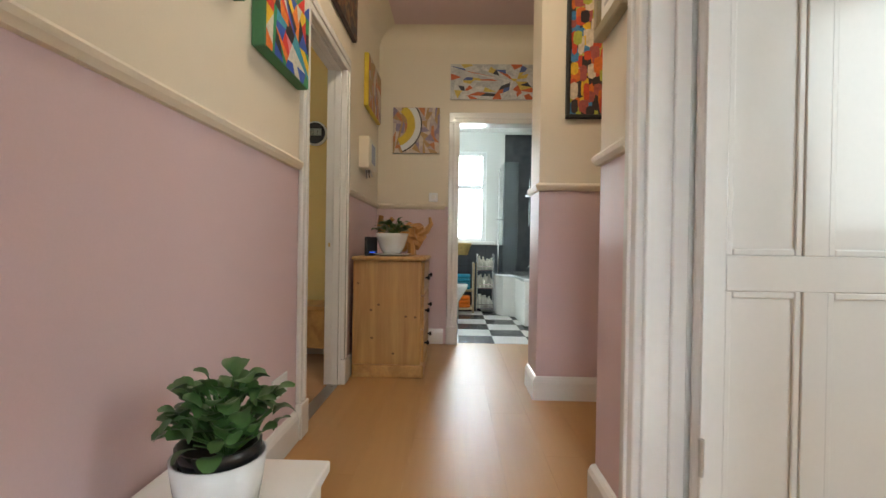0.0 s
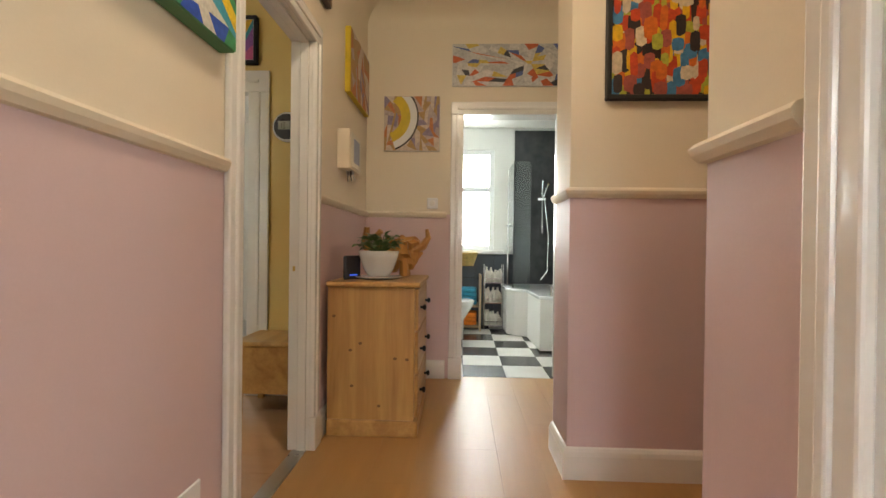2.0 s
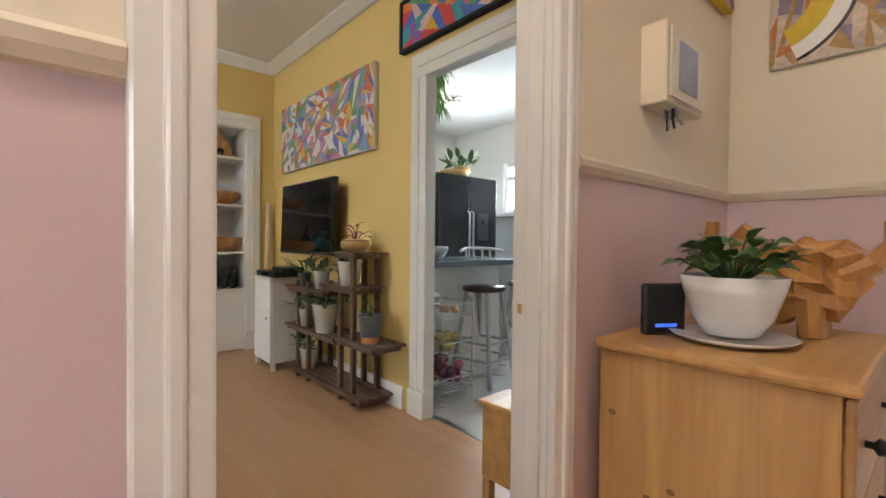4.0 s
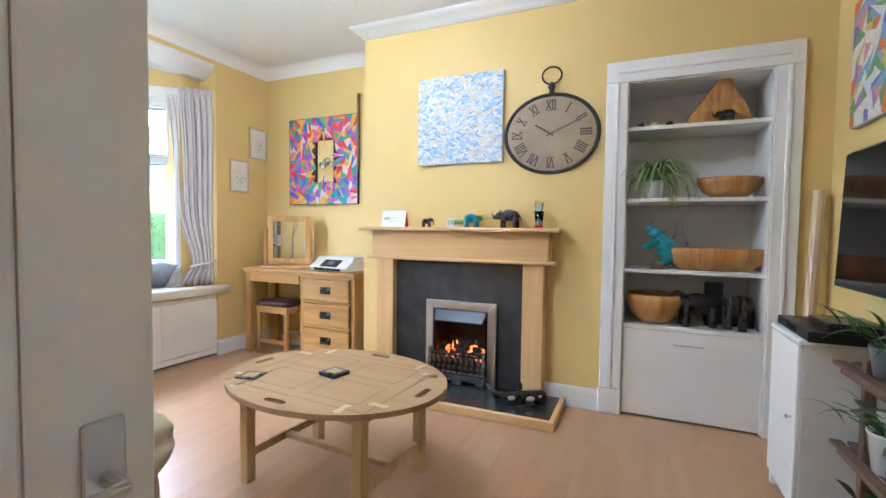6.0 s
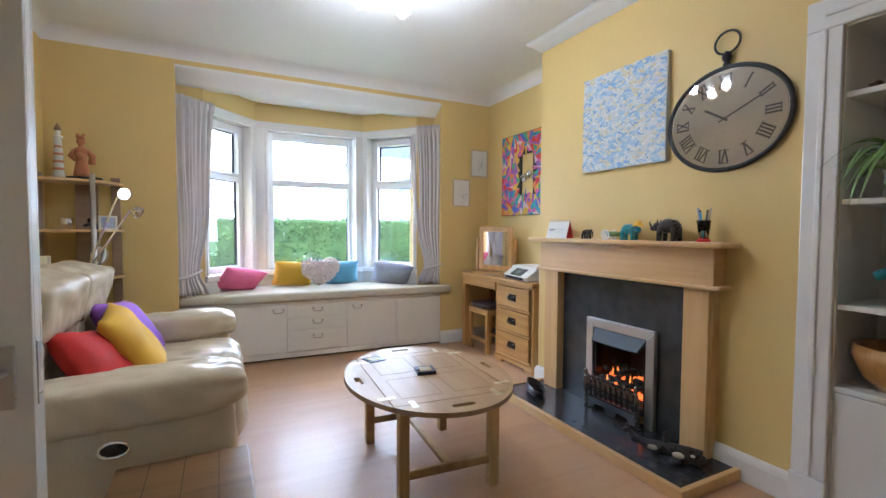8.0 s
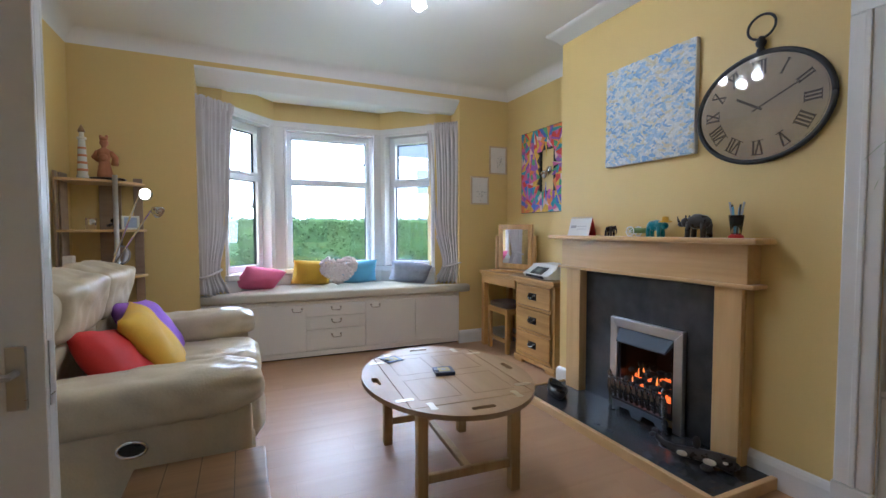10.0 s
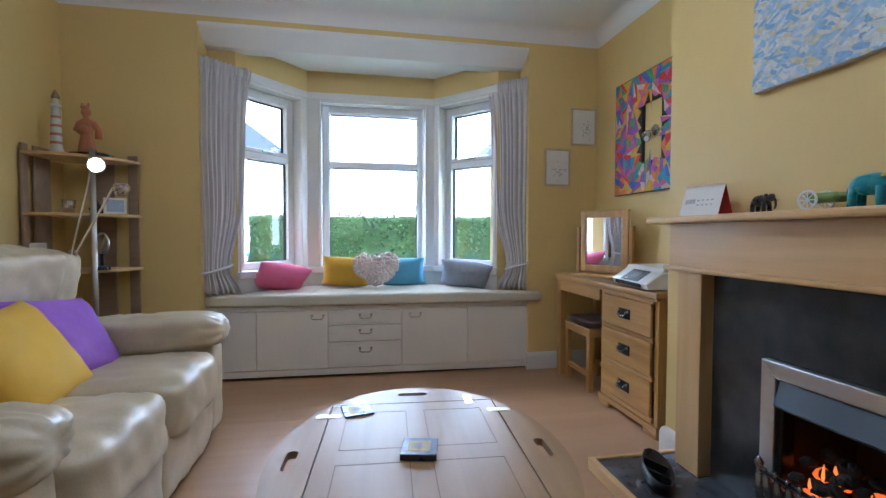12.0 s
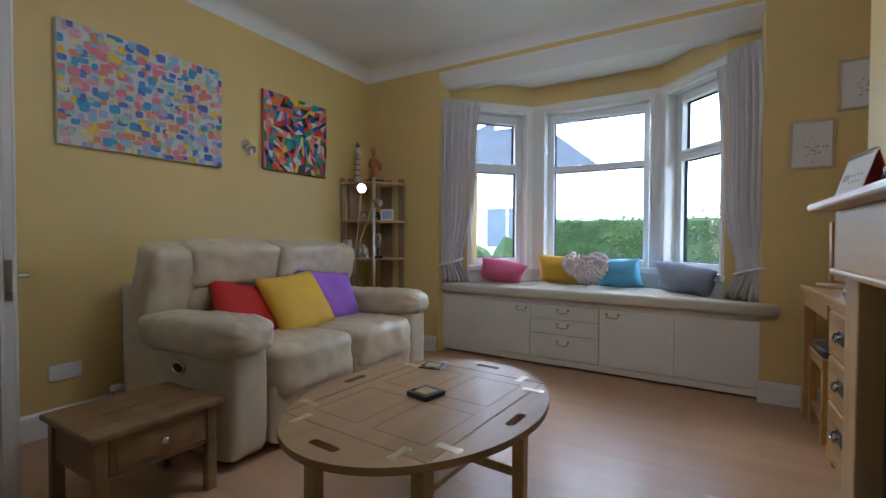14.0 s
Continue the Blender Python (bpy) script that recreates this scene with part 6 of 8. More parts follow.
for k, y in enumerate((2.68, 2.76, 2.84)):
    bl = tagged(link("trinket", blob(0, 0, 0.018, 0.035, 0.022, 0.018, None, 10, 0.4, k), (DARKBROWN, WICKER, EBONY)[k], True), "small dark carved trinket on the top shelf", "ornament", "shelf trinkets")
    bl.matrix_world = pose(-3.95, y, 1.794)
spider = thing("spider_plant", pose(-3.98, 2.77, 1.357), "spider plant with pale arching leaves in a small pot", "plant")
part("pot", lathe([(0.05, 0), (0.065, 0.10), (0.07, 0.11), (0.06, 0.11), (0.055, 0.09), (0.001, 0.09)], 18), CERAMIC, spider, "white plant pot", True)
rnd = random.Random(6)
meshes = []
for k in range(5):
    bm = bmesh.new()
    L, n, rows = rnd.uniform(0.32, 0.50), 8, []
    for i in range(n + 1):
        u = i / n
        w = 0.009 * (1 - u) ** 0.5 + 0.0006
        x, z = L * u * (0.75 - 0.15 * u), L * (0.95 * u - 1.15 * u * u)
        rows.append([bm.verts.new((x, s * w, z + abs(s) * 0.003)) for s in (-1, 0, 1)])
    for a, b in zip(rows, rows[1:]):
        for q in range(2):
            bm.faces.new((a[q], b[q], b[q + 1], a[q + 1]))
    bm.normal_update()
    me = bpy.data.meshes.new("leaf_blade")
    bm.to_mesh(me)
    bm.free()
    me.materials.append(LEAF_PALE)
    me.shade_smooth()
    meshes.append(me)
for k in range(64):
    ob = new("leaf_blade", meshes[k % 5])
    ob.parent = spider
    a = rnd.uniform(-75, 75) if k % 3 else rnd.uniform(0, 360)
    ob.matrix_basis = pose(0, 0, 0.095, rnd.uniform(-15, 15), rnd.uniform(-28, 22), a)
bowl("wooden_bowl", -3.99, 3.17, 1.357, 0.165, 0.12, "wavy-edged turned burr bowl on the shelf", BURR, 0.10, 3, 0.7, 1)
animal("dragon_figurine", pose(-3.97, 2.745, 0.985, 0, -58, -90), 0.24, "turquoise glazed animal figure with its head raised", TURQUOISE, False, True)
bottle = thing("glass_bottle", pose(-4.06, 2.92, 0.922), "clear glass decanter on the shelf", "bottle")
part("body", lathe([(0.05, 0), (0.055, 0.01), (0.055, 0.16), (0.02, 0.22), (0.018, 0.29), (0.026, 0.3)], 20), CLEAR, bottle, smooth=True)
log = tagged(link("wooden_trough", lathe([(0.18, 0), (0.24, 0.05), (0.265, 0.12), (0.255, 0.135), (0.23, 0.12), (0.2, 0.06), (0.001, 0.05)], 32, 0.42, 1.0, 0.10, 8), BURR, True), "long rough-edged burr wood trough bowl on the shelf", "bowl", "turned wooden bowls")
log.matrix_world = pose(-3.98, 3.10, 0.922)
tagged(link("small_wooden_box", box(-0.03, -0.035, 0, 0.03, 0.035, 0.04, 0.004), BROWN_WOOD), "small brown wooden box on the shelf", "box").matrix_world = pose(-3.92, 2.80, 0.922)
bowl("wooden_bowl", -4.0, 2.79, 0.578, 0.165, 0.185, "tall turned golden wooden bowl in the recess", BURR, 0.03, 5)
animal("elephant_figurine", pose(-3.98, 3.03, 0.578, 0, 0, -80), 0.27, "black carved elephant with ivory tusks in the recess", EBONY, group="carved elephants")
animal("elephant_figurine", pose(-4.0, 3.25, 0.578, 0, 0, -25), 0.27, "black carved elephant with ivory tusks in the recess", EBONY, group="carved elephants")
tagged(link("dark_box", box(-0.03, -0.05, 0, 0.03, 0.05, 0.26, 0.005), SLATE_TILE), "tall dark blue box behind the elephants", "box").matrix_world = pose(-4.12, 3.13, 0.578)

# ---- mantel shelf ----
MZ = 1.1665
cal = thing("desk_calendar", pose(-3.78, 1.015, MZ, 0, 0, 96), "small spiral-bound tent calendar on the mantel", "calendar")
for s in (-1, 1):
    bm = box(-0.095, -0.001, 0, 0.095, 0.001, 0.125)
    ob = part("card", bm, PAPER if s < 0 else RED, cal)
    ob.matrix_basis = pose(0, s * 0.038, 0, s * 17, 0, 0)
part("print", boxes([(-0.08, -0.0395, 0.03, -0.03, -0.039, 0.05)] + [(-0.02 + 0.022 * i, -0.0395, 0.02 + 0.02 * j, -0.008 + 0.022 * i, -0.039, 0.026 + 0.02 * j) for i in range(4) for j in range(2)]), PENCIL, cal).matrix_basis = pose(0, 0, 0, -17, 0, 0) @ Matrix.Translation((0, 0.002, 0.012))
for k in range(14):
    part("binding_ring", tube([(-0.085 + 0.013 * k, 0.008 * math.cos(a), 0.122 + 0.008 * math.sin(a)) for a in [2 * math.pi * j / 10 for j in range(11)]], 0.0012, 5), STEEL, cal)
animal("elephant_figurine", pose(-3.78, 1.278, MZ, 0, 0, -80 + 170), 0.085, "tiny black elephant on the mantel", EBONY)
cart = animal("horse_cart_figurine", pose(-3.79, 1.62, MZ, 0, 0, 92), 0.13, "painted green and yellow toy horse and carriage on the mantel", TURQUOISE, False)
hat = tagged(link("yellow_hat_ornament", lathe([(0.035, 0), (0.034, 0.006), (0.018, 0.01), (0.016, 0.03), (0.002, 0.034)], 14), MUSTARD, True), "tiny yellow hat on the toy figure", "ornament")
hat.matrix_world = pose(-3.79, 1.685, MZ + 0.082)
wheel = thing("toy_carriage", pose(-3.78, 1.485, MZ), "small white-wheeled toy carriage on the mantel", "ornament")
part("body", boxes([(-0.03, -0.035, 0.02, 0.03, 0.075, 0.05)], 0.012), LEAF_PALE, wheel)
for s in (-1, 1):
    w = part("wheel", tube([(s * 0.034, 0.028 * math.cos(a) - 0.01, 0.03 + 0.028 * math.sin(a)) for a in [2 * math.pi * k / 20 for k in range(21)]], 0.004, 6), CERAMIC, wheel)
    for k in range(4):
        a = math.pi * k / 4
        tb = part("spoke", tube([(s * 0.034, 0.027 * math.cos(a) - 0.01, 0.03 + 0.027 * math.sin(a)), (s * 0.034, -0.027 * math.cos(a) - 0.01, 0.03 - 0.027 * math.sin(a))], 0.002, 5), CERAMIC, wheel)
animal("rhino_figurine", pose(-3.78, 1.895, MZ, 0, 0, -92), 0.165, "dark carved wooden rhino on the mantel", EBONY, False, True)
pens = thing("pen_holder", pose(-3.78, 2.09, MZ), "clear glass of pens on a red base on the mantel", "pen holder")
part("base", lathe([(0.034, 0), (0.03, 0.012), (0.022, 0.018)], 18), RED, pens, "red base")
part("glass", lathe([(0.022, 0.018), (0.034, 0.11), (0.032, 0.11), (0.021, 0.025), (0.001, 0.022)], 18), CLEAR, pens, smooth=True)
for k in range(6):
    a = k * 1.1
    part("pen", tube([(0.006 * math.cos(a), 0.006 * math.sin(a), 0.02), (0.03 * math.cos(a), 0.03 * math.sin(a), 0.15 + 0.012 * (k % 3))], 0.0045, 6), (SKYBLUE, SLATE_TILE, STEEL, SKYBLUE, EBONY, GREYBLUE)[k], pens)

# ---- on the hearth ----
whale = tagged(link("orca_ornament", bmesh.new(), EBONY, True), "black and white carved orca on the hearth", "ornament")
bm = bmesh.new()
tube([(0.16, 0, 0.035), (0.10, 0, 0.045), (0.02, 0, 0.05), (-0.08, 0, 0.045), (-0.15, 0, 0.06), (-0.19, 0, 0.10)], 0.042, 12, bm, 0.3)
blob(0.15, 0, 0.035, 0.035, 0.025, 0.022, bm, 10)
blob(0.0, 0, 0.105, 0.02, 0.004, 0.035, bm, 8)
for s in (-1, 1):
    blob(0.05, s * 0.055, 0.02, 0.03, 0.04, 0.006, bm, 8)
    blob(-0.195, s * 0.03, 0.108, 0.016, 0.035, 0.008, bm, 8)
bm.normal_update()
bm.to_mesh(whale.data)
bm.free()
whale.data.shade_smooth()
whale.matrix_world = pose(-3.63, 2.02, 0.049, 0, 0, 30 + 90)
for x, y, z, r in ((0.06, 0.036, 0.04, 0.03), (0.06, -0.036, 0.04, 0.03), (0.125, 0.032, 0.052, 0.014), (0.125, -0.032, 0.052, 0.014), (-0.06, 0.026, 0.046, 0.026), (-0.06, -0.026, 0.046, 0.026)):
    part("white_patch", blob(x, y, z, r, 0.008, r * 0.55, None, 10), IVORY, whale, "ivory white inlay", True)
tray = thing("divided_black_tray", pose(-3.60, 0.98, 0.078, -18, 0, 60), "long black divided dish standing on the hearth", "dish")
part("shell", lathe([(0.06, -0.03), (0.10, -0.02), (0.12, 0.03), (0.112, 0.03), (0.09, -0.012), (0.001, -0.018)], 28, 1.3, 0.55), BLACK, tray, smooth=True)
for x in (-0.05, 0.05):
    part("divider", box(x - 0.006, -0.05, -0.015, x + 0.006, 0.05, 0.022, 0.003), BLACK, tray)

# ---- television, white cabinet and its boxes ----
tv = thing("television", pose(-2.875, NORTH - 0.13, 1.21, -2, 0, 0), "black flat-screen television tilted forward on a wall bracket", "television")
part("case", box(-0.46, 0.0, -0.285, 0.46, 0.045, 0.285, 0.008, 2), BLACK, tv)
part("screen", box(-0.448, -0.003, -0.262, 0.448, 0.0, 0.274), SCREEN, tv, "glossy black screen")
part("bezel_strip", box(-0.45, -0.004, -0.283, 0.45, -0.001, -0.264, 0.001), BLACK, tv)
part("bracket", boxes([(-0.10, 0.045, -0.10, 0.10, 0.075, 0.10), (-0.03, 0.07, -0.03, 0.03, 0.13, 0.03)], 0.004), IRON, tv)
cab = thing("media_cabinet", pose(-3.17, 3.43, 0), "white cabinet under the television", "cabinet")
for n, r in (("side_panel", (-0.18, -0.15, 0.06, -0.165, 0.165, 0.72)), ("side_panel", (0.165, -0.15, 0.06, 0.18, 0.165, 0.72)), ("back_panel", (-0.165, 0.15, 0.06, 0.165, 0.165, 0.72)), ("bottom_panel", (-0.165, -0.15, 0.06, 0.165, 0.15, 0.075))):
    part(n, box(*r, 0.001), SATIN, cab)
part("top", box(-0.19, -0.17, 0.72, 0.19, 0.17, 0.738, 0.004), SATIN, cab)
d = part("door", box(-0.178, -0.168, 0.065, 0.178, -0.151, 0.715, 0.003), SATIN, cab)
part("knob", lathe([(0.005, 0), (0.005, 0.012), (0.012, 0.018), (0.002, 0.024)], 12), CHROME, d, "small metal knob").matrix_basis = pose(0.14, -0.168, 0.42, 90, 0, 0)
for x in (-0.16, 0.16):
    for y in (-0.14, 0.14):
        part("foot", box(x - 0.018, y - 0.018, 0, x + 0.018, y + 0.018, 0.06, 0.003), SATIN, cab)
plb = thing("disc_player", pose(-3.15, 3.42, 0.739), "flat black disc player on the white cabinet", "disc player")
part("case", box(-0.20, -0.14, 0, 0.20, 0.13, 0.04, 0.004), BLACK, plb)
part("display", box(-0.06, -0.142, 0.012, 0.06, -0.139, 0.03), SCREEN, plb)
rt = thing("set_top_box", pose(-3.06, 3.43, 0.780), "small black set-top box on the disc player", "set-top box")
part("case", box(-0.11, -0.09, 0, 0.11, 0.09, 0.036, 0.008, 2), BLACK, rt)
roll = thing("wooden_staff", pose(-3.74, 3.50, 0, 0, -3, 0), "tall pale wooden pole leaning in the corner", "pole")
part("shaft", tube([(0, 0, 0.01), (0.0, 0.02, 0.7), (0.0, 0.05, 1.38)], 0.026, 10), FRAME_PALE, roll)

# ---- plant stand ----
stand = thing("plant_stand", pose(0, 0, 0), "dark stained tiered slatted wooden plant stand", "plant stand")
for x, top in ((-2.78, 0.73), (-2.60, 0.73), (-2.12, 0.955), (-1.96, 0.955)):
    for y in (3.40, 3.575):
        part("post", box(x - 0.016, y - 0.016, 0, x + 0.016, y + 0.016, top, 0.003), RACK_POST, stand)
for x0, x1, z in ((-2.94, -1.80, 0.075), (-2.94, -2.14, 0.385), (-2.16, -1.68, 0.405), (-2.94, -2.30, 0.68), (-2.34, -1.90, 0.735), (-2.17, -1.88, 0.955)):
    part("shelf_rail", box(x0 + 0.02, 3.567, z - 0.035, x1 - 0.02, 3.581, z - 0.008, 0.002), RACK_WOOD, stand)
    sh = part("shelf_rail", box(x0 + 0.02, 3.369, z - 0.035, x1 - 0.02, 3.383, z - 0.008, 0.002), RACK_WOOD, stand)
    n = 5
    for k in range(n):
        y = 3.372 + 0.215 * k / (n - 1)
        part("slat", box(x0, y - 0.02, z - 0.008, x1, y + 0.02, z + 0.006, 0.002), RACK_WOOD, sh)
    for x in (x0 + 0.03, x1 - 0.03):
        part("cross_rail", box(x - 0.012, 3.383, z - 0.035, x + 0.012, 3.567, z - 0.008, 0.002), RACK_WOOD, sh)


def potted(name, x, y, z, r, h, pot_mat, label, leaf_mat, count, length, width, spread, height, seed, up=0.6, pot_label="", profile=None, band=None):
    t = thing(name, pose(x, y, z), label, "plant", "potted plants")
    prof = profile or [(r * 0.72, 0), (r * 0.98, h * 0.93), (r * 1.03, h * 0.95), (r * 1.03, h), (r * 0.94, h), (r * 0.9, h * 0.86)]
    part("pot", lathe(prof, 24), pot_mat, t, pot_label, True)
    part("soil", lathe([(0.001, h * 0.82), (r * 0.93, h * 0.82), (r * 0.9, h * 0.86), (0.001, h * 0.88)], 16), SOIL, t)
    if band:
        part("band", lathe([(r * 0.74, 0.0), (r * 0.80, h * 0.24), (r * 0.785, h * 0.24), (r * 0.73, 0.001)], 24), band, t)
    crown = new("foliage")
    crown.parent = t
    crown.location = (0, 0, h * 0.85)
    plant(crown, leaf_mat, count, length, width, spread, height, seed, up)
    return t


# leaves hang under their plant, one level down
potted("potted_plant", -1.84, 3.45, 0.412, 0.075, 0.17, GREYPOT, "cactus-like plant in a grey glazed pot with terracotta base", LEAF, 8, 0.06, 0.02, 0.03, 0.16, 1, 0.3, "grey glazed pot", None, TERRACOTTA)
potted("potted_plant", -2.40, 3.43, 0.392, 0.09, 0.20, CERAMIC, "leafy green plant in a tall white pot", LEAF, 34, 0.08, 0.045, 0.14, 0.12, 2, 0.6, "white tapered pot")
potted("potted_plant", -2.08, 3.44, 0.742, 0.08, 0.16, CERAMIC, "trailing plant in a white pot", LEAF_GREY, 12, 0.07, 0.03, 0.09, 0.10, 3, 0.8, "white pot")
potted("flowering_plant", -2.06, 3.47, 0.962, 0.10, 0.085, TANPOT, "dark pink flowering succulent in a round tan bowl", PETAL, 12, 0.05, 0.028, 0.08, 0.12, 4, 0.7, "round tan ceramic bowl", [(0.05, 0), (0.09, 0.025), (0.098, 0.05), (0.086, 0.075), (0.062, 0.082), (0.058, 0.07)])
potted("potted_plant", -2.48, 3.44, 0.688, 0.06, 0.13, CERAMIC, "grey-green trailing plant in a small white pot", LEAF_GREY, 18, 0.09, 0.035, 0.14, 0.09, 5, 0.9, "small white pot")
potted("potted_plant", -2.74, 3.43, 0.688, 0.05, 0.10, GREYPOT, "small spiky plant in a dark pot", LEAF, 16, 0.12, 0.02, 0.12, 0.10, 6, 0.9)
potted("potted_plant", -2.66, 3.43, 0.083, 0.07, 0.15, CERAMIC, "dark leafy plant in a white pot on the bottom shelf", LEAF, 22, 0.08, 0.04, 0.12, 0.14, 7, 0.7)
potted("potted_plant", -2.70, 3.43, 0.393, 0.06, 0.13, CERAMIC, "striped-leaf plant in a pale pot", LEAF_GREY, 16, 0.12, 0.025, 0.13, 0.10, 8, 0.9)

# ---- corner shelf unit and its ornaments ----
unit = thing("corner_shelf_unit", pose(-0.45, -0.72, 0), "quarter-round corner shelf unit with a steel front post", "shelf unit")
part("back_panel", box(-0.30, 0.0, 0.02, -0.16, 0.014, 1.61, 0.002), SHELF_WOOD, unit)
part("back_panel", box(-0.44, 0.0, 0.02, -0.38, 0.014, 1.61, 0.002), SHELF_WOOD, unit)
part("back_panel", box(-0.014, 0.16, 0.02, 0.0, 0.30, 1.61, 0.002), SHELF_WOOD, unit)
part("back_panel", box(-0.014, 0.35, 0.02, 0.0, 0.40, 1.61, 0.002), SHELF_WOOD, unit)
for z in (0.05, 0.50, 0.862, 1.212, 1.565):
    pts = [(0, 0.014), (0, 0.41)] + [(-0.45 * math.sin(a), 0.41 * math.cos(a)) for a in [math.pi / 2 * k / 14 for k in range(1, 14)]] + [(-0.45, 0.014)]
    part("shelf", prism([(x - 0.014, y) for x, y in pts], z - 0.018, z, 0.003), BEECH, unit)
part("post", tube([(-0.33, 0.32, 0.0), (-0.33, 0.32, 1.60)], 0.016, 12), STEEL, unit, "brushed steel front post", True)
SX, SY = -0.45, -0.72
tower = thing("lighthouse_bottle", pose(-0.60, -0.39, 1.566), "slim glass lighthouse bottle with a dark cap", "bottle")
part("body", lathe([(0.036, 0), (0.036, 0.015), (0.030, 0.03), (0.024, 0.20), (0.019, 0.27), (0.001, 0.272)], 18), FROSTED, tower, "pale frosted glass body", True)
part("gallery", lathe([(0.026, 0.268), (0.028, 0.276), (0.026, 0.284), (0.014, 0.286), (0.014, 0.318), (0.001, 0.32)], 16), IVORY, tower, "cream lantern gallery")
part("stopper", lathe([(0.02, 0.318), (0.021, 0.33), (0.012, 0.352), (0.002, 0.372)], 14), BROWN_WOOD, tower, "dark pointed cap", True)
for k in range(4):
    part("band", lathe([(0.0315 - 0.0026 * k, 0.05 + 0.05 * k), (0.0325 - 0.0026 * k, 0.058 + 0.05 * k), (0.031 - 0.0026 * k, 0.066 + 0.05 * k)], 18), TERRACOTTA, tower)
bm = lathe([(0.048, 0), (0.046, 0.03), (0.034, 0.10), (0.030, 0.13), (0.042, 0.17), (0.040, 0.20), (0.016, 0.215), (0.014, 0.225), (0.026, 0.245), (0.025, 0.268), (0.012, 0.28), (0.001, 0.283)], 18, 1, 0.75, 0.10, 3)
blob(0.0, 0.006, 0.283, 0.027, 0.022, 0.016, bm, 10)
blob(0.018, 0.0, 0.300, 0.010, 0.010, 0.012, bm, 8)
blob(-0.018, 0.0, 0.300, 0.010, 0.010, 0.012, bm, 8)
tube([(0.036, 0, 0.19), (0.062, -0.015, 0.15), (0.040, -0.045, 0.135)], 0.017, 8, bm, 1.3)
tube([(-0.036, 0, 0.19), (-0.064, -0.01, 0.15), (-0.055, -0.03, 0.10)], 0.017, 8, bm, 1.4)
blob(0, 0.03, 0.145, 0.03, 0.018, 0.028, bm, 8)
fig = tagged(link("robed_figurine", bm, TERRACOTTA, True), "red robed figurine on a black stand", "figurine")
fig.matrix_world = pose(-0.70, -0.50, 1.585)
tagged(link("black_oval_base", lathe([(0.10, 0), (0.11, 0.01), (0.10, 0.019)], 24, 1.1, 0.8), EBONY, True), "black oval stand under the figurine", "stand").matrix_world = pose(-0.71, -0.50, 1.566)
candle = tagged(link("silver_cup", lathe([(0.03, 0), (0.034, 0.08), (0.03, 0.08), (0.026, 0.01), (0.001, 0.008)], 18), CHROME, True), "small silver cup on the shelf", "cup")
candle.matrix_world = pose(-0.62, -0.45, 1.213)
animal("dark_figurine", pose(-0.72, -0.50, 1.213, 0, -60, 30), 0.10, "small dark figurine on the corner shelf", EBONY, False)
ph = thing("photo_frame", pose(-0.84, -0.52, 1.213, 0, 0, 215), "small pale picture frame on the corner shelf", "photo frame")
part("frame", boxes([(-0.06, -0.008, 0, 0.06, 0.006, 0.012), (-0.06, -0.008, 0.088, 0.06, 0.006, 0.10), (-0.06, -0.008, 0.012, -0.045, 0.006, 0.088), (0.045, -0.008, 0.012, 0.06, 0.006, 0.088)]), IVORY, ph)
part("print", box(-0.045, -0.002, 0.012, 0.045, 0.002, 0.088), GREYBLUE, ph)
dog = animal("pale_dog_figurine", pose(-0.68, -0.37, 0.863, 0, -42, 120), 0.16, "pale ceramic dog sitting on the corner shelf", IVORY, False)
shav = thing("shaving_mirror", pose(-0.80, -0.44, 0.863, 0, 0, 150), "round tilting mirror on a small black stand", "mirror")
part("stand", lathe([(0.045, 0), (0.04, 0.02), (0.01, 0.03), (0.008, 0.10)], 16), BLACK, shav)
part("glass", lathe([(0.001, 0), (0.062, 0), (0.062, 0.006), (0.001, 0.006)], 28), MIRROR, shav).matrix_basis = pose(0, 0, 0.165, 80, 0, 0)
part("rim", tube([(0.064 * math.cos(a), 0, 0.165 + 0.064 * math.sin(a)) for a in [2 * math.pi * k / 28 for k in range(29)]], 0.004, 6), STEEL, shav)
tagged(link("white_speaker", box(-0.03, -0.03, 0, 0.03, 0.03, 0.17, 0.005), SATIN), "slim white speaker on the corner shelf", "speaker").matrix_world = pose(-0.52, -0.34, 0.863)

# ---- reading lamp behind the sofa ----
fl = thing("floor_lamp", pose(-0.80, -0.14, 0), "chrome two-headed reading lamp, one bulb lit", "floor lamp")
part("base", lathe([(0.12, 0), (0.12, 0.015), (0.02, 0.025)], 24), CHROME, fl)
part("stem", tube([(0, 0, 0.02), (0.0, 0.0, 0.95)], 0.01, 8), CHROME, fl)
part("arm", tube([(0, 0, 0.93), (-0.02, 0.01, 1.02), (-0.16, 0.12, 1.36), (-0.2, 0.17, 1.43)], 0.006, 8), CHROME, fl)
part("arm", tube([(0, 0, 0.90), (-0.03, -0.01, 1.0), (-0.20, 0.03, 1.28), (-0.24, 0.05, 1.34)], 0.006, 8), CHROME, fl)
hd = part("head", lathe([(0.012, -0.05), (0.03, -0.03), (0.042, 0.01), (0.04, 0.012), (0.028, -0.025), (0.001, -0.03)], 18), CHROME, fl, smooth=True)
hd.matrix_basis = look((-0.235, 0.195, 1.44), (-1.6, 2.4, 1.05)) @ pose(0, 0, 0, 180)
part("bulb", blob(0, 0, -0.01, 0.034, 0.034, 0.03), BULB, hd, "lit bulb")
h2 = part("head", lathe([(0.012, -0.05), (0.03, -0.03), (0.042, 0.01), (0.04, 0.012), (0.028, -0.025), (0.001, -0.03)], 18), CHROME, fl, smooth=True)
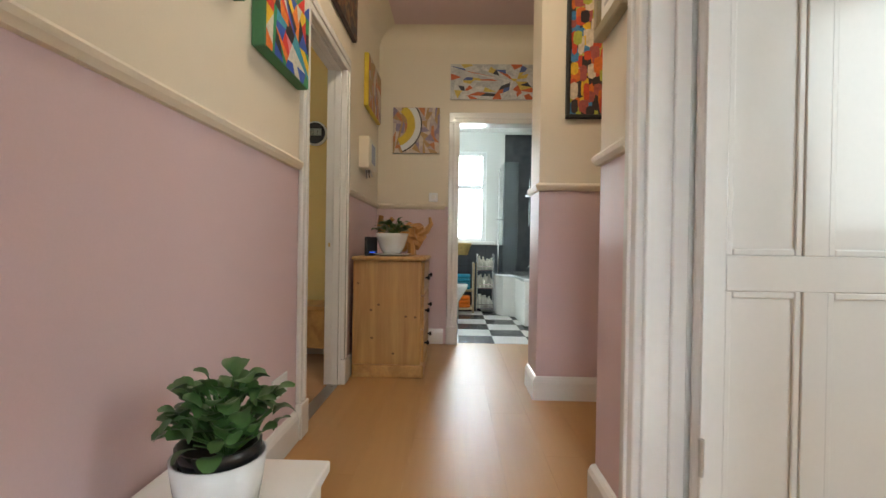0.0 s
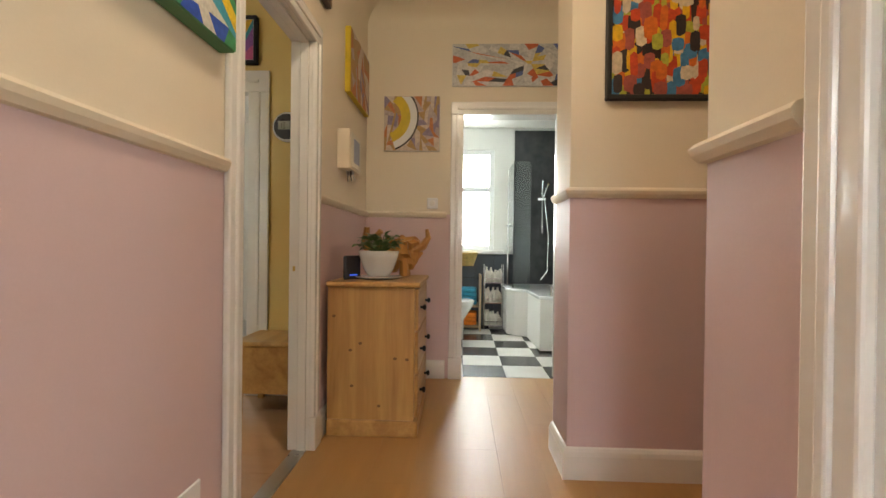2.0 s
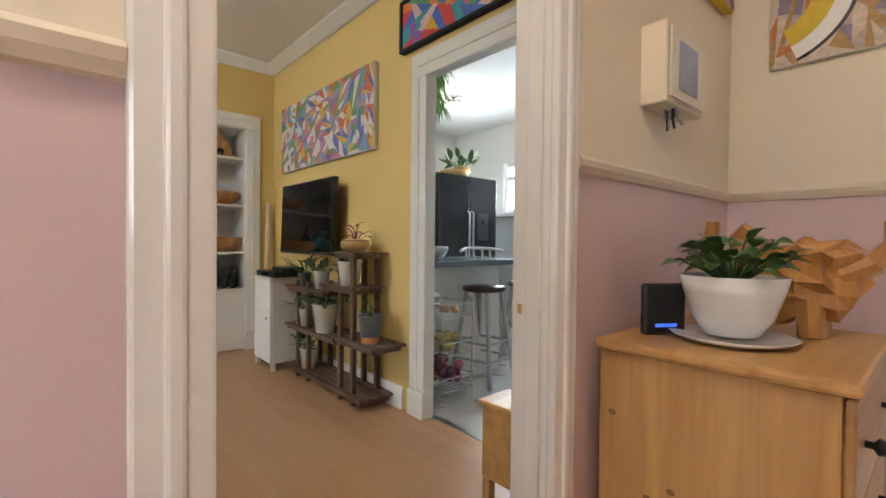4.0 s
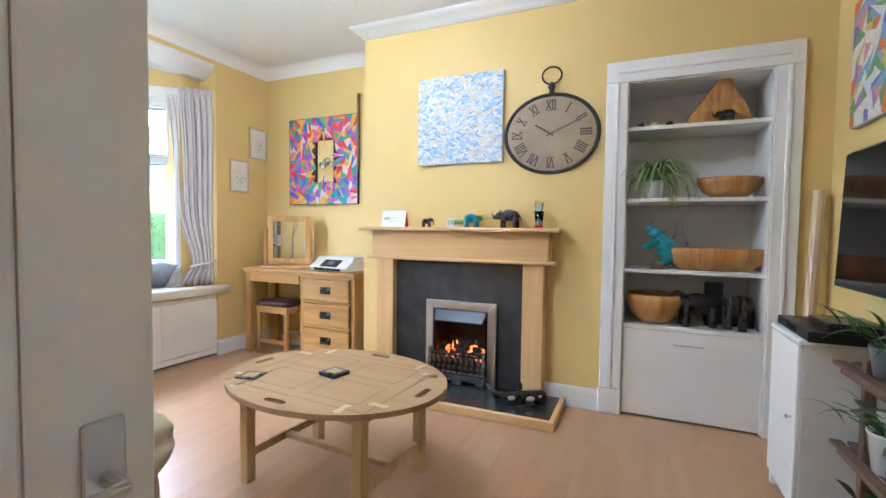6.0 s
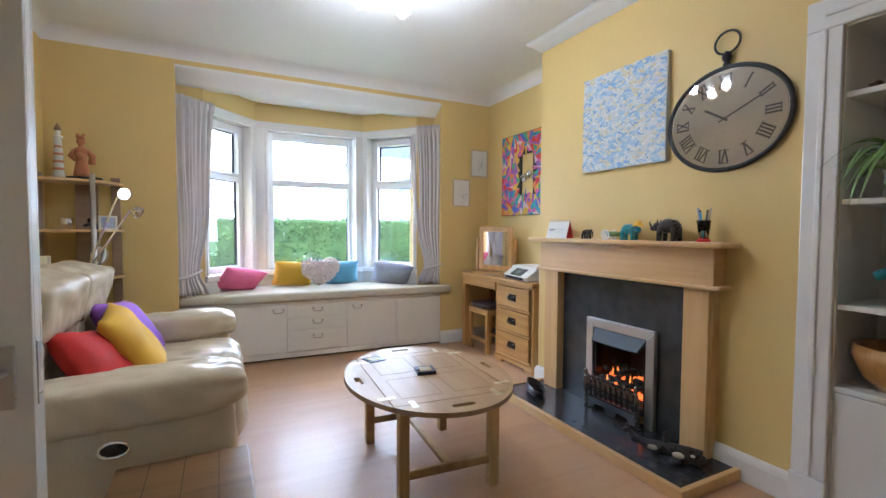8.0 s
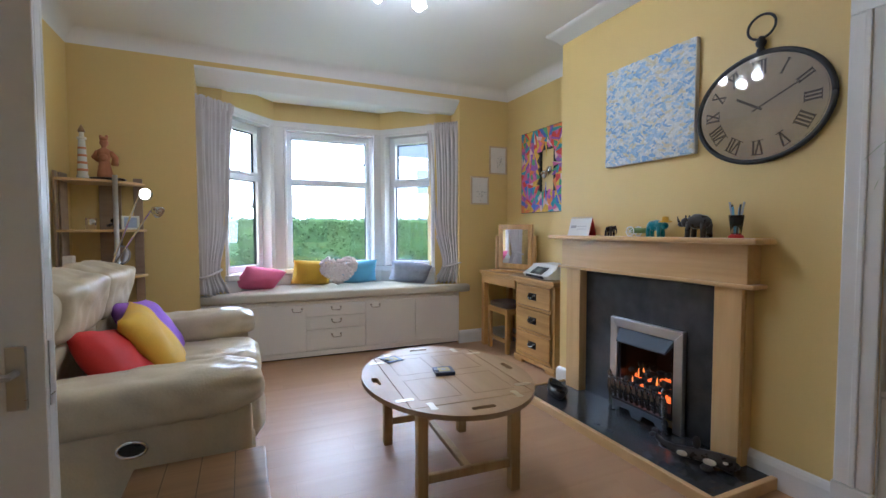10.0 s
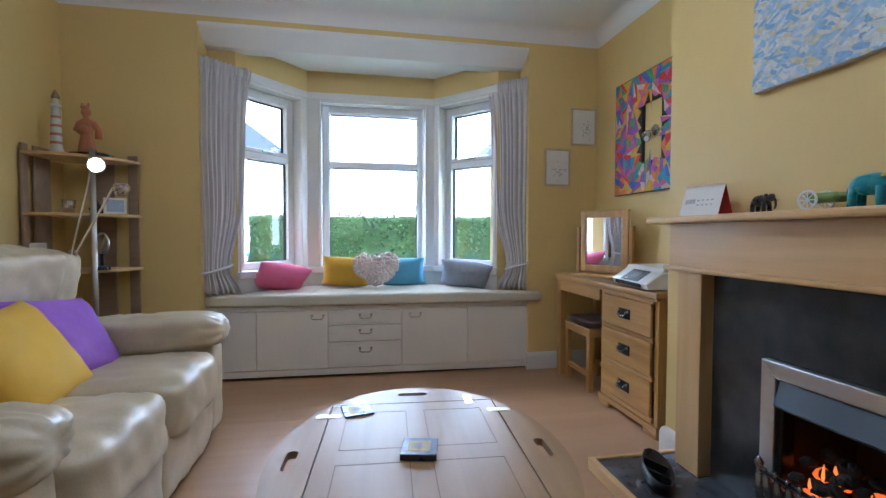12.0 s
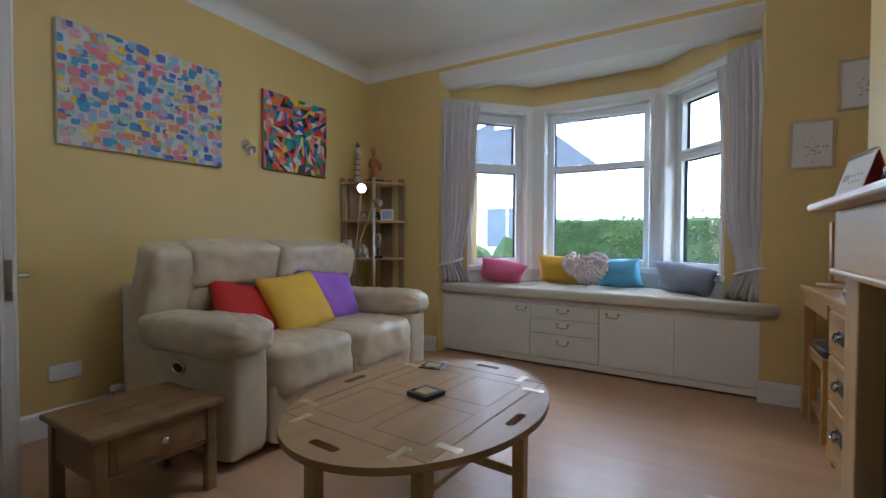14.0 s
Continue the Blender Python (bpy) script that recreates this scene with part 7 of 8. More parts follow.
h2.matrix_basis = look((-0.285, 0.06, 1.33), (-0.9, 0.4, 0.9)) @ pose(0, 0, 0, 180)

# ---- wall and ceiling fittings ----
for n, m, lab in (("wall_light", pose(EAST, 0.655, 1.735, 0, 0, -90), "small chrome wall spotlight over the sofa"), ("wall_light", pose(RECESS, 0.0, 1.77, 0, 0, 90), "small chrome wall light inside the painted frame")):
    t = thing(n, m, lab, "wall light", "wall lights")
    part("rose", lathe([(0.04, 0), (0.04, 0.012), (0.02, 0.02)], 18), CHROME, t, smooth=True).matrix_basis = pose(0, 0, 0, 90)
    part("head", lathe([(0.03, 0), (0.036, 0.05), (0.03, 0.055), (0.02, 0.01)], 16), CHROME, t, smooth=True).matrix_basis = pose(0, -0.03, -0.02, 120)
    part("bulb", blob(0, -0.065, -0.055, 0.018, 0.018, 0.02), CERAMIC, t)


def ceiling_spots(name, x, y, z, drop, label):
    t = thing(name, pose(x, y, z), label, "ceiling light", "three-lamp ceiling lights")
    part("plate", lathe([(0.001, 0), (0.10, 0), (0.10, -0.02), (0.02, -0.03)], 28), CHROME, t, smooth=True)
    if drop:
        part("stem", tube([(0, 0, -0.02), (0, 0, -0.02 - drop)], 0.009, 10), CHROME, t)
    for dx, dy in ((0.0, 0.13), (0.12, -0.07), (-0.12, -0.07)):
        part("arm", tube([(0.1 * dx, 0.1 * dy, -0.02 - drop), (dx, dy, -0.05 - drop)], 0.008, 8), CHROME, t)
        part("shade", lathe([(0.02, -0.045), (0.036, -0.065), (0.042, -0.11), (0.040, -0.11), (0.03, -0.07)], 16), CERAMIC, t, "opal glass shade", True).matrix_basis = Matrix.Translation((dx, dy, -drop))
        part("bulb", blob(dx, dy, -0.115 - drop, 0.022, 0.022, 0.024), BULB, t, "lit bulb")


ceiling_spots("ceiling_light", -2.41, 1.16, H, 0.13, "three-lamp ceiling light, lit, on the living room ceiling")
ceiling_spots("ceiling_light", 0.55, 1.85, 2.78, 0, "three-lamp ceiling light, lit, on the hall ceiling")
ceiling_spots("ceiling_light", -3.0, 5.2, 2.56, 0, "three-lamp chrome ceiling light, lit, in the kitchen")
sock = thing("wall_socket", facing(EAST, 1.75, 0.32, -90), "white double wall socket near the sofa", "wall socket")
part("plate", box(-0.073, -0.008, -0.043, 0.073, 0, 0.043, 0.003), UPVC, sock)
part("switches", boxes([(-0.05, -0.011, 0.015, -0.035, -0.008, 0.03), (0.035, -0.011, 0.015, 0.05, -0.008, 0.03)]), UPVC, sock)
dc = thing("digital_clock", facing(-0.542, NORTH, 1.758, 0), "round white and black digital wall clock reading 10:1", "clock")
part("case", lathe([(0.001, 0), (0.098, 0), (0.098, 0.012), (0.09, 0.022), (0.001, 0.024)], 36), CERAMIC, dc, smooth=True).matrix_basis = pose(0, 0, 0, 90)
part("face", lathe([(0.001, 0.0245), (0.084, 0.0245), (0.084, 0.026), (0.001, 0.026)], 36), BLACK, dc).matrix_basis = pose(0, 0, 0, 90)
part("display", box(-0.055, -0.029, -0.02, 0.055, -0.026, 0.035), LCD, dc)
bm = bmesh.new()
for x0, segs in ((-0.045, "bc"), (-0.022, "abcdef"), (0.012, "bc")):
    for s in segs:
        r = {"a": (0, 0.022, 0.014, 0.025), "b": (0.011, 0.006, 0.014, 0.024), "c": (0.011, -0.014, 0.014, 0.005), "d": (0, -0.016, 0.014, -0.013), "e": (0, -0.014, 0.003, 0.005), "f": (0, 0.006, 0.003, 0.024)}[s]
        box(x0 + r[0], -0.0295, r[1], x0 + r[2], -0.029, r[3], bm=bm)
box(0.001, -0.0295, -0.006, 0.004, -0.029, -0.003, bm=bm)
box(0.001, -0.0295, 0.008, 0.004, -0.029, 0.011, bm=bm)
part("digits", bm, MATT_BLACK, dc)
trunk = thing("wooden_chest", pose(-0.475, 3.405, 0), "low waxed pine chest on short legs by the kitchen door", "chest")
part("body", box(-0.22, -0.17, 0.13, 0.22, 0.17, 0.405, 0.004), PINE_Y, trunk)
part("lid", box(-0.23, -0.185, 0.407, 0.23, 0.18, 0.432, 0.006, 2), PINE_Y, trunk)
for x in (-0.20, 0.20):
    for y in (-0.15, 0.15):
        part("leg", box(x - 0.018, y - 0.018, 0, x + 0.018, y + 0.018, 0.13, 0.003), PINE, trunk)

# ---- hall ----
chest = thing("pine_chest_of_drawers", pose(-0.09, 3.315, 0), "small waxed pine chest of drawers against the hall wall", "chest of drawers")
part("carcass", box(0.0, -0.295, 0.085, 0.455, 0.295, 0.775, 0.004), PINE, chest)
part("top", box(-0.005, -0.315, 0.776, 0.485, 0.315, 0.803, 0.009, 2), PINE_Y, chest)
part("plinth", box(0.0, -0.305, 0.0, 0.475, 0.305, 0.084, 0.006), PINE_Y, chest)
for z0, z1 in ((0.10, 0.315), (0.325, 0.54), (0.55, 0.765)):
    d = part("drawer_front", box(0.456, -0.28, z0, 0.474, 0.28, z1, 0.004), PINE_Y, chest)
    for y in (-0.16, 0.16):
        part("knob", lathe([(0.007, 0), (0.007, 0.012), (0.017, 0.02), (0.014, 0.03), (0.002, 0.033)], 12), IRON, d, "black drawer knob", True).matrix_basis = pose(0.474, y, (z0 + z1) / 2, 0, 90, 0)
bmk = bmesh.new()
rnd = random.Random(3)
for k in range(7):
    blob(rnd.uniform(0.03, 0.42), -0.2952, rnd.uniform(0.12, 0.72), 0.010, 0.0008, 0.008, bmk, 8)
part("knots", bmk, BROWN_WOOD, chest)
hp = potted("potted_plant", 0.14, 3.22, 0.821, 0.115, 0.14, CERAMIC, "leafy green plant in a pale blue-white bowl on a saucer", LEAF, 60, 0.06, 0.04, 0.11, 0.12, 12, 0.6, "pale glazed bowl", [(0.06, 0), (0.085, 0.04), (0.105, 0.10), (0.115, 0.14), (0.107, 0.14), (0.095, 0.11)])
sau = tagged(link("saucer", lathe([(0.09, 0), (0.12, 0.008), (0.135, 0.017), (0.128, 0.017), (0.09, 0.008), (0.001, 0.007)], 28), CERAMIC, True), "white saucer under the plant", "saucer")
sau.matrix_world = pose(0.14, 3.22, 0.8035)
root = tagged(link("root_wood_sculpture", bmesh.new(), BURR, True), "twisted root wood animal carving on the chest", "sculpture")
bm = blob(0.10, 0, 0.14, 0.12, 0.07, 0.10, None, 16, 0.7, 4)
tube([(0.18, 0, 0.16), (0.24, 0, 0.19), (0.27, 0.0, 0.24), (0.26, 0, 0.29)], 0.035, 8, bm, 0.3)
tube([(-0.08, 0, 0.10), (-0.12, 0.01, 0.22), (-0.11, 0.0, 0.30)], 0.035, 8, bm, 0.5)
tube([(-0.02, 0, 0.15), (-0.05, 0.01, 0.25), (-0.02, 0.0, 0.28)], 0.03, 8, bm, 0.6)
for s in (-0.06, 0.12):
    tube([(s, -0.03, 0.12), (s + 0.01, -0.04, 0.0)], 0.03, 8, bm)
    tube([(s, 0.03, 0.12), (s + 0.01, 0.04, 0.0)], 0.03, 8, bm)
bm.normal_update()
bm.to_mesh(root.data)
bm.free()
root.matrix_world = pose(0.13, 3.46, 0.804)
ro = thing("router", pose(0.0, 3.17, 0.804, 0, 0, 60), "slim black upright router on the chest", "router")
part("case", box(-0.06, -0.012, 0, 0.06, 0.012, 0.13, 0.006), BLACK, ro)
part("lamp", box(-0.03, -0.0135, 0.02, 0.03, -0.012, 0.028), glow("blue_indicator", (0.05, 0.15, 1.0), 0.5), ro)
picture("painting_yellow_swirl", facing(0.224, HALL_END, 1.905, 0), 0.42, 0.41, 0.025, "square canvas with a yellow swirl over brown and grey", shards(0.415, 0.405, 90, 51), SWIRL, CANVAS)
arc = bpy.data.objects["painting_yellow_swirl"]
for r0, r1, mat, y in ((0.20, 0.25, CERAMIC, -0.0285), (0.13, 0.20, ACIDYELLOW, -0.0285), (0.25, 0.262, EBONY, -0.0285)):
    bm = bmesh.new()
    for k in range(24):
        a0, a1 = [radians(-70 + 130 * q / 24) for q in (k, k + 1)]
        pts = [(-0.21 + r * 1.0 * math.cos(a), 0.05 + r * math.sin(a)) for r, a in ((r0, a0), (r1, a0), (r1, a1), (r0, a1))]
        pts = [(max(-0.205, min(0.205, x)), max(-0.2, min(0.2, z))) for x, z in pts]
        try:
            bm.faces.new([bm.verts.new((x, y, z)) for x, z in pts])
        except ValueError:
            pass
    part("painted_arc", bm, mat, arc)
picture("painting_grey_abstract", facing(0.925, HALL_END, 2.342, 0), 0.81, 0.315, 0.02, "long grey abstract canvas over the bathroom door", shards(0.80, 0.31, 120, 61), GREYS, CANVAS)
picture("painting_hall_pale", facing(HALL_W, 3.70, 2.13, 90), 0.55, 0.40, 0.035, "pale yellow-edged canvas on the hall wall", shards(0.54, 0.39, 50, 71), SWIRL, ACIDYELLOW)
picture("painting_dark", facing(HALL_W, 2.78, 2.42, 90), 0.52, 0.40, 0.03, "dark brown-red canvas over the living room door", dabs(0.51, 0.39, 16, 14, 77, 0.05, 0.05, 1.0), DARKPAINT, DARKBROWN)
picture("painting_bright_shards", facing(HALL_W, 1.80, 1.85, 90), 0.44, 0.60, 0.05, "bright angular canvas with green edges on the hall wall", shards(0.435, 0.595, 90, 81), SHARDS_A, GREEN_EDGE)
picture("painting_green_edge", facing(HALL_W, 1.23, 1.93, 90), 0.46, 0.60, 0.04, "canvas with a green edge on the hall wall", shards(0.455, 0.595, 70, 85), SHARDS_C, GREEN_EDGE)
picture("painting_colour_blocks", facing(1.475, 2.667, 2.02, 0), 0.50, 0.76, 0.02, "framed abstract of warm overlapping colour blocks", dabs(0.495, 0.755, 15, 22, 91, 0.048, 0.085, 0.05, 0.85), BLOCKS, DARKBROWN, MATT_BLACK, 0.02)
cert = thing("framed_certificate", facing(1.08, 1.50, 1.83, -90), "framed printed certificate on the hall wall", "picture")
part("paper", box(-0.09, -0.02, -0.21, 0.09, 0, 0.21), PAPER, cert)
for r in ((-0.125, -0.25, 0.125, -0.21), (-0.125, 0.21, 0.125, 0.25), (-0.125, -0.21, -0.09, 0.21), (0.09, -0.21, 0.125, 0.21)):
    part("frame_side", box(r[0], -0.035, r[1], r[2], 0, r[3], 0.004), material("dull_gold_frame", (0.35, 0.29, 0.18), 0.4, 0.3, vary=0.1) if "dull_gold_frame" not in bpy.data.materials else bpy.data.materials["dull_gold_frame"], cert)
for k in range(9):
    part("text_line", box(-0.06, -0.0208, -0.16 + 0.035 * k, 0.06 - 0.02 * (k % 3), -0.0203, -0.148 + 0.035 * k), PENCIL, cert)
kb = thing("key_cabinet", facing(HALL_W, 3.41, 1.55, 90), "cream wall key box with a small picture on its door", "key box")
part("case", box(-0.135, -0.075, -0.115, 0.135, 0, 0.115, 0.004), CREAM, kb)
part("door", box(-0.12, -0.082, -0.10, 0.12, -0.076, 0.10, 0.003), IVORY, kb)
part("door_picture", box(-0.07, -0.084, -0.07, 0.07, -0.0825, 0.07), GREYBLUE, kb)
keys = thing("hanging_keys", facing(HALL_W, 3.36, 1.40, 90), "bunch of dark keys hanging from a hook under the key box", "keys")
part("hook", tube([(0, 0, 0.05), (0, -0.03, 0.05), (0, -0.035, 0.03)], 0.004, 6), STEEL, keys)
for k in range(5):
    ob = part("key", boxes([(-0.012, -0.004, -0.025, 0.012, 0.0, 0.0), (-0.004, -0.004, -0.06, 0.004, 0.0, -0.025)], 0.001), BLACK if k % 2 else STEEL, keys)
    ob.matrix_basis = pose(0, -0.035 - 0.006 * k, 0.03, 0, -30 + 15 * k, 20 * k)
th = thing("thermostat", facing(0.385, HALL_END, 1.312, 0), "small white thermostat on the hall end wall", "thermostat")
part("case", box(-0.04, -0.025, -0.04, 0.04, 0, 0.04, 0.006, 2), UPVC, th)
part("dial", lathe([(0.022, 0), (0.02, 0.012), (0.001, 0.014)], 18), SATIN, th).matrix_basis = pose(0, -0.025, 0, 90)
hs = thing("wall_socket", facing(HALL_W, 1.86, 0.30, 90), "white wall socket low on the hall wall", "wall socket")
part("plate", box(-0.073, -0.009, -0.043, 0.073, 0, 0.043, 0.003), UPVC, hs)
low = thing("low_white_bench", pose(0.085, 0.985, 0), "low white painted shelf unit under the hall plant", "shelf unit")
part("top", box(-0.19, -0.22, 0.30, 0.19, 0.22, 0.33, 0.005, 2), SATIN, low)
part("side", box(-0.18, -0.21, 0, -0.16, 0.21, 0.30, 0.002), SATIN, low)
part("side", box(0.15, -0.21, 0, 0.17, 0.21, 0.30, 0.002), SATIN, low)
part("shelf", box(-0.16, -0.20, 0.13, 0.15, 0.20, 0.148, 0.002), SATIN, low)
cover = tagged(link("white_pot_cover", lathe([(0.075, 0), (0.085, 0.06), (0.092, 0.115), (0.086, 0.115), (0.08, 0.06), (0.001, 0.012)], 28), CERAMIC, True), "white printed pot cover holding the black plant pot", "plant pot")
cover.matrix_world = pose(0.105, 0.985, 0.3305)
jade = thing("jade_plant", pose(0.105, 0.985, 0.345), "round-leaved jade plant in a black plastic pot", "plant", "potted plants")
part("pot", lathe([(0.058, 0), (0.078, 0.10), (0.082, 0.105), (0.082, 0.125), (0.076, 0.125), (0.072, 0.10)], 26), BLACK, jade, "black plastic pot", True)
part("soil", lathe([(0.001, 0.095), (0.072, 0.095), (0.07, 0.10), (0.001, 0.103)], 18), SOIL, jade)
crown = new("foliage")
crown.parent = jade
crown.location = (0.015, 0, 0.10)
plant(crown, LEAF, 110, 0.046, 0.042, 0.09, 0.165, 33, 0.9, share=6, rounded=True)

# ---- bathroom ----
bath = thing("bathtub", pose(0, 0, 0), "white L-shaped shower bath along the bathroom wall", "bathtub")
out = [(1.36, 4.97), (1.945, 4.97), (1.945, 6.34), (1.13, 6.34), (1.13, 5.80), (1.20, 5.70), (1.34, 5.62)]
part("panel", prism(out, 0.012, 0.50, 0.0), SATIN, bath)
part("rim", prism([(1.34, 4.95), (1.948, 4.95), (1.948, 6.36), (1.11, 6.36), (1.11, 5.79), (1.18, 5.68), (1.32, 5.60)], 0.50, 0.53, 0.008), CERAMIC, bath)
tap = thing("bath_taps", pose(1.56, 5.0, 0.531), "chrome bath mixer taps on the rim", "taps")
part("mixer", tube([(-0.09, 0, 0.05), (0.09, 0, 0.05)], 0.018, 10), CHROME, tap)
for x in (-0.09, 0.09):
    part("tap", tube([(x, 0, 0), (x, 0, 0.09)], 0.014, 10), CHROME, tap)
    part("cross_head", boxes([(x - 0.03, -0.008, 0.09, x + 0.03, 0.008, 0.102)], 0.003), CHROME, tap)
part("spout", tube([(0, 0, 0.05), (0, 0.05, 0.07), (0, 0.11, 0.03)], 0.014, 10), CHROME, tap)
setting("shower_panel", boxes([(1.27, 6.375, 0.53, 1.948, 6.398, 2.46), (1.925, 4.98, 0.53, 1.947, 6.37, 2.46)]), GRANITE, "glossy black shower wall panels", "wall panel")
shw = thing("shower_rail", pose(1.62, 6.36, 1.45), "chrome shower rail with hand shower and hose", "shower")
part("rail", tube([(0, 0, -0.28), (0, 0, 0.38)], 0.01, 8), CHROME, shw)
part("hand_shower", tube([(0, -0.03, 0.15), (0.05, -0.07, 0.30), (0.06, -0.10, 0.33)], 0.014, 8), CHROME, shw)
part("hose", tube([(0.02, -0.03, 0.15), (0.07, -0.05, -0.3), (0.06, -0.06, -0.75), (-0.02, -0.05, -0.86)], 0.008, 8), CHROME, shw)
part("bracket", boxes([(-0.06, -0.03, 0.13, 0.04, 0.0, 0.16)], 0.004), CHROME, shw)
scr = thing("shower_screen", pose(1.19, 5.75, 0.531), "hinged clear glass shower screen with chrome edge", "shower screen")
g = part("glass", box(0.0, 0.0, 0.0, 0.006, 0.55, 1.42), glass("green_tinted_glass", (0.82, 0.9, 0.9)), scr)
g2 = part("glass", box(0.0, -0.006, 0.0, 0.19, 0.0, 1.42), bpy.data.materials["green_tinted_glass"], scr)
part("chrome_post", tube([(0.0, 0.56, 0), (0.0, 0.56, 1.42)], 0.012, 8), CHROME, scr)
part("towel_rail", tube([(-0.01, 0.1, 0.72), (-0.05, 0.12, 0.72), (-0.05, 0.45, 0.72), (-0.01, 0.47, 0.72)], 0.007, 8), CHROME, scr)
rack = thing("bathroom_rack", pose(1.0, 6.12, 0), "chrome wire rack crowded with bottles", "rack")
for x in (-0.11, 0.11):
    for y in (-0.10, 0.10):
        part("post", tube([(x, y, 0), (x, y, 0.78)], 0.006, 6), CHROME, rack)
for z in (0.05, 0.32, 0.56):
    part("basket", boxes([(-0.11, -0.10 + 0.04 * k, z, 0.11, -0.096 + 0.04 * k, z + 0.004) for k in range(6)] + [(-0.11, -0.10, z + 0.05, 0.11, -0.096, z + 0.056)]), CHROME, rack)
rnd = random.Random(15)
for k in range(21):
    z = (0.055, 0.325, 0.565)[k % 3]
    h = rnd.uniform(0.10, 0.19)
    ob = tagged(link("toiletry_bottle", lathe([(0.024, 0), (0.026, h * 0.75), (0.012, h * 0.82), (0.012, h)], 12), BOTTLES, True), "coloured toiletry bottle in the wire rack", "bottle", "toiletry bottles")
    ob.matrix_world = pose(1.0 - 0.085 + 0.028 * (k // 3), 6.12 + rnd.uniform(-0.06, 0.03), z)
shv = thing("bathroom_shelf_unit", pose(0.70, 6.10, 0), "pale wooden low shelf unit holding folded towels", "shelf unit")
part("side", box(0.13, -0.16, 0, 0.15, 0.16, 0.66, 0.002), FRAME_PALE, shv)
part("side", box(-0.32, -0.16, 0, -0.30, 0.16, 0.66, 0.002), FRAME_PALE, shv)
for z in (0.04, 0.28):
    part("shelf", box(-0.30, -0.15, z, 0.13, 0.15, z + 0.02, 0.002), FRAME_PALE, shv)
for n, mat, z, cnt in (("orange_towel", ORANGE, 0.062, 3), ("blue_towel", RUBBER_BLUE, 0.302, 4)):
    for k in range(cnt):
        t = tagged(link(n, pad(0.36, 0.26, 0.05, 6, 7, 0.003, k), mat, True), n.replace("_", " ") + " folded on the bathroom shelf", "towel", "folded towels")
        t.matrix_world = pose(0.62, 6.09, z + 0.026 + 0.05 * k)
bk = thing("wicker_basket", pose(0.72, 6.30, 0.955), "yellow wicker basket on the bathroom sill", "basket")
part("weave", lathe([(0.10, -0.14), (0.15, 0.0), (0.16, 0.02), (0.15, 0.02), (0.14, 0.0), (0.001, -0.12)], 26), WICKER, bk, smooth=True)
bpy.data.objects["wicker_basket"].matrix_world = pose(0.66, 6.15, 0.90)
ss = thing("sill_plant_pot", pose(0.52, 6.32, 0.952), "small dark pot with a bare twig on the sill", "plant")
part("pot", lathe([(0.04, 0), (0.05, 0.10), (0.045, 0.10), (0.001, 0.08)], 16), GREYPOT, ss, smooth=True)
part("twig", tube([(0, 0, 0.08), (0.06, 0, 0.16), (0.20, 0.0, 0.24)], 0.004, 5), BARK, ss)
toilet = tagged(link("toilet", lathe([(0.10, 0), (0.10, 0.2), (0.18, 0.36), (0.19, 0.41), (0.17, 0.42), (0.001, 0.42)], 24, 1.25, 1), CERAMIC, True), "white ceramic toilet at the bathroom wall", "toilet")
toilet.matrix_world = pose(0.52, 5.55, 0)

tiling = setting("wall_bathroom_tiling", box(0.3, 6.394, 0, 1.27, 6.3995, 0.90), SLATE, "dark slate-grey tiling under the bathroom window", "wall tiling")
for i in range(4):
    for j in range(3):
        part("wall_tile", box(0.302 + 0.242 * i, 6.388, 0.003 + 0.30 * j, 0.302 + 0.242 * i + 0.238, 6.3945, 0.30 * j + 0.296, 0.001), SLATE_TILE, tiling)

# ---- kitchen ----
bar = thing("breakfast_bar", pose(-1.62, 4.22, 0), "grey breakfast bar top on a white base", "breakfast bar")
part("worktop", box(-0.62, -0.44, 0.872, 0.0, 0.56, 0.91, 0.006, 2), GREYTOP, bar)
part("base_panel", box(-0.60, -0.42, 0, -0.32, 0.52, 0.871, 0.002), SATIN, bar)


def bar_stool(x, y, back, turn):
    t = thing("bar_stool", pose(x, y, 0, 0, 0, turn), "silver metal bar stool with a dark round seat", "bar stool", "kitchen bar stools")
    part("seat", lathe([(0.001, 0.67), (0.15, 0.67), (0.165, 0.685), (0.155, 0.705), (0.001, 0.71)], 24), DARKBROWN, t, "dark round seat", True)
    for sx in (-1, 1):
        for sy in (-1, 1):
            part("leg", tube([(sx * 0.09, sy * 0.09, 0.67), (sx * 0.17, sy * 0.17, 0.0)], 0.017, 8), SILVER, t)
    for z in (0.18, 0.30):
        k = 0.17 - 0.08 * z / 0.67
        part("foot_rail", tube([(-k, -k, z), (k, -k, z), (k, k, z), (-k, k, z), (-k, -k, z)], 0.009, 6), SILVER, t)
    if back:
        part("back_rail", tube([(-0.20, 0.02, 0.95), (-0.12, 0.16, 0.97), (0.0, 0.19, 0.975), (0.12, 0.16, 0.97), (0.20, 0.02, 0.95)], 0.015, 8), SILVER, t, "curved silver back rail")
        for x2 in (-0.11, -0.04, 0.04, 0.11):
            part("back_spindle", tube([(x2, 0.12, 0.69), (x2 * 1.05, 0.165, 0.97)], 0.009, 6), SILVER, t)


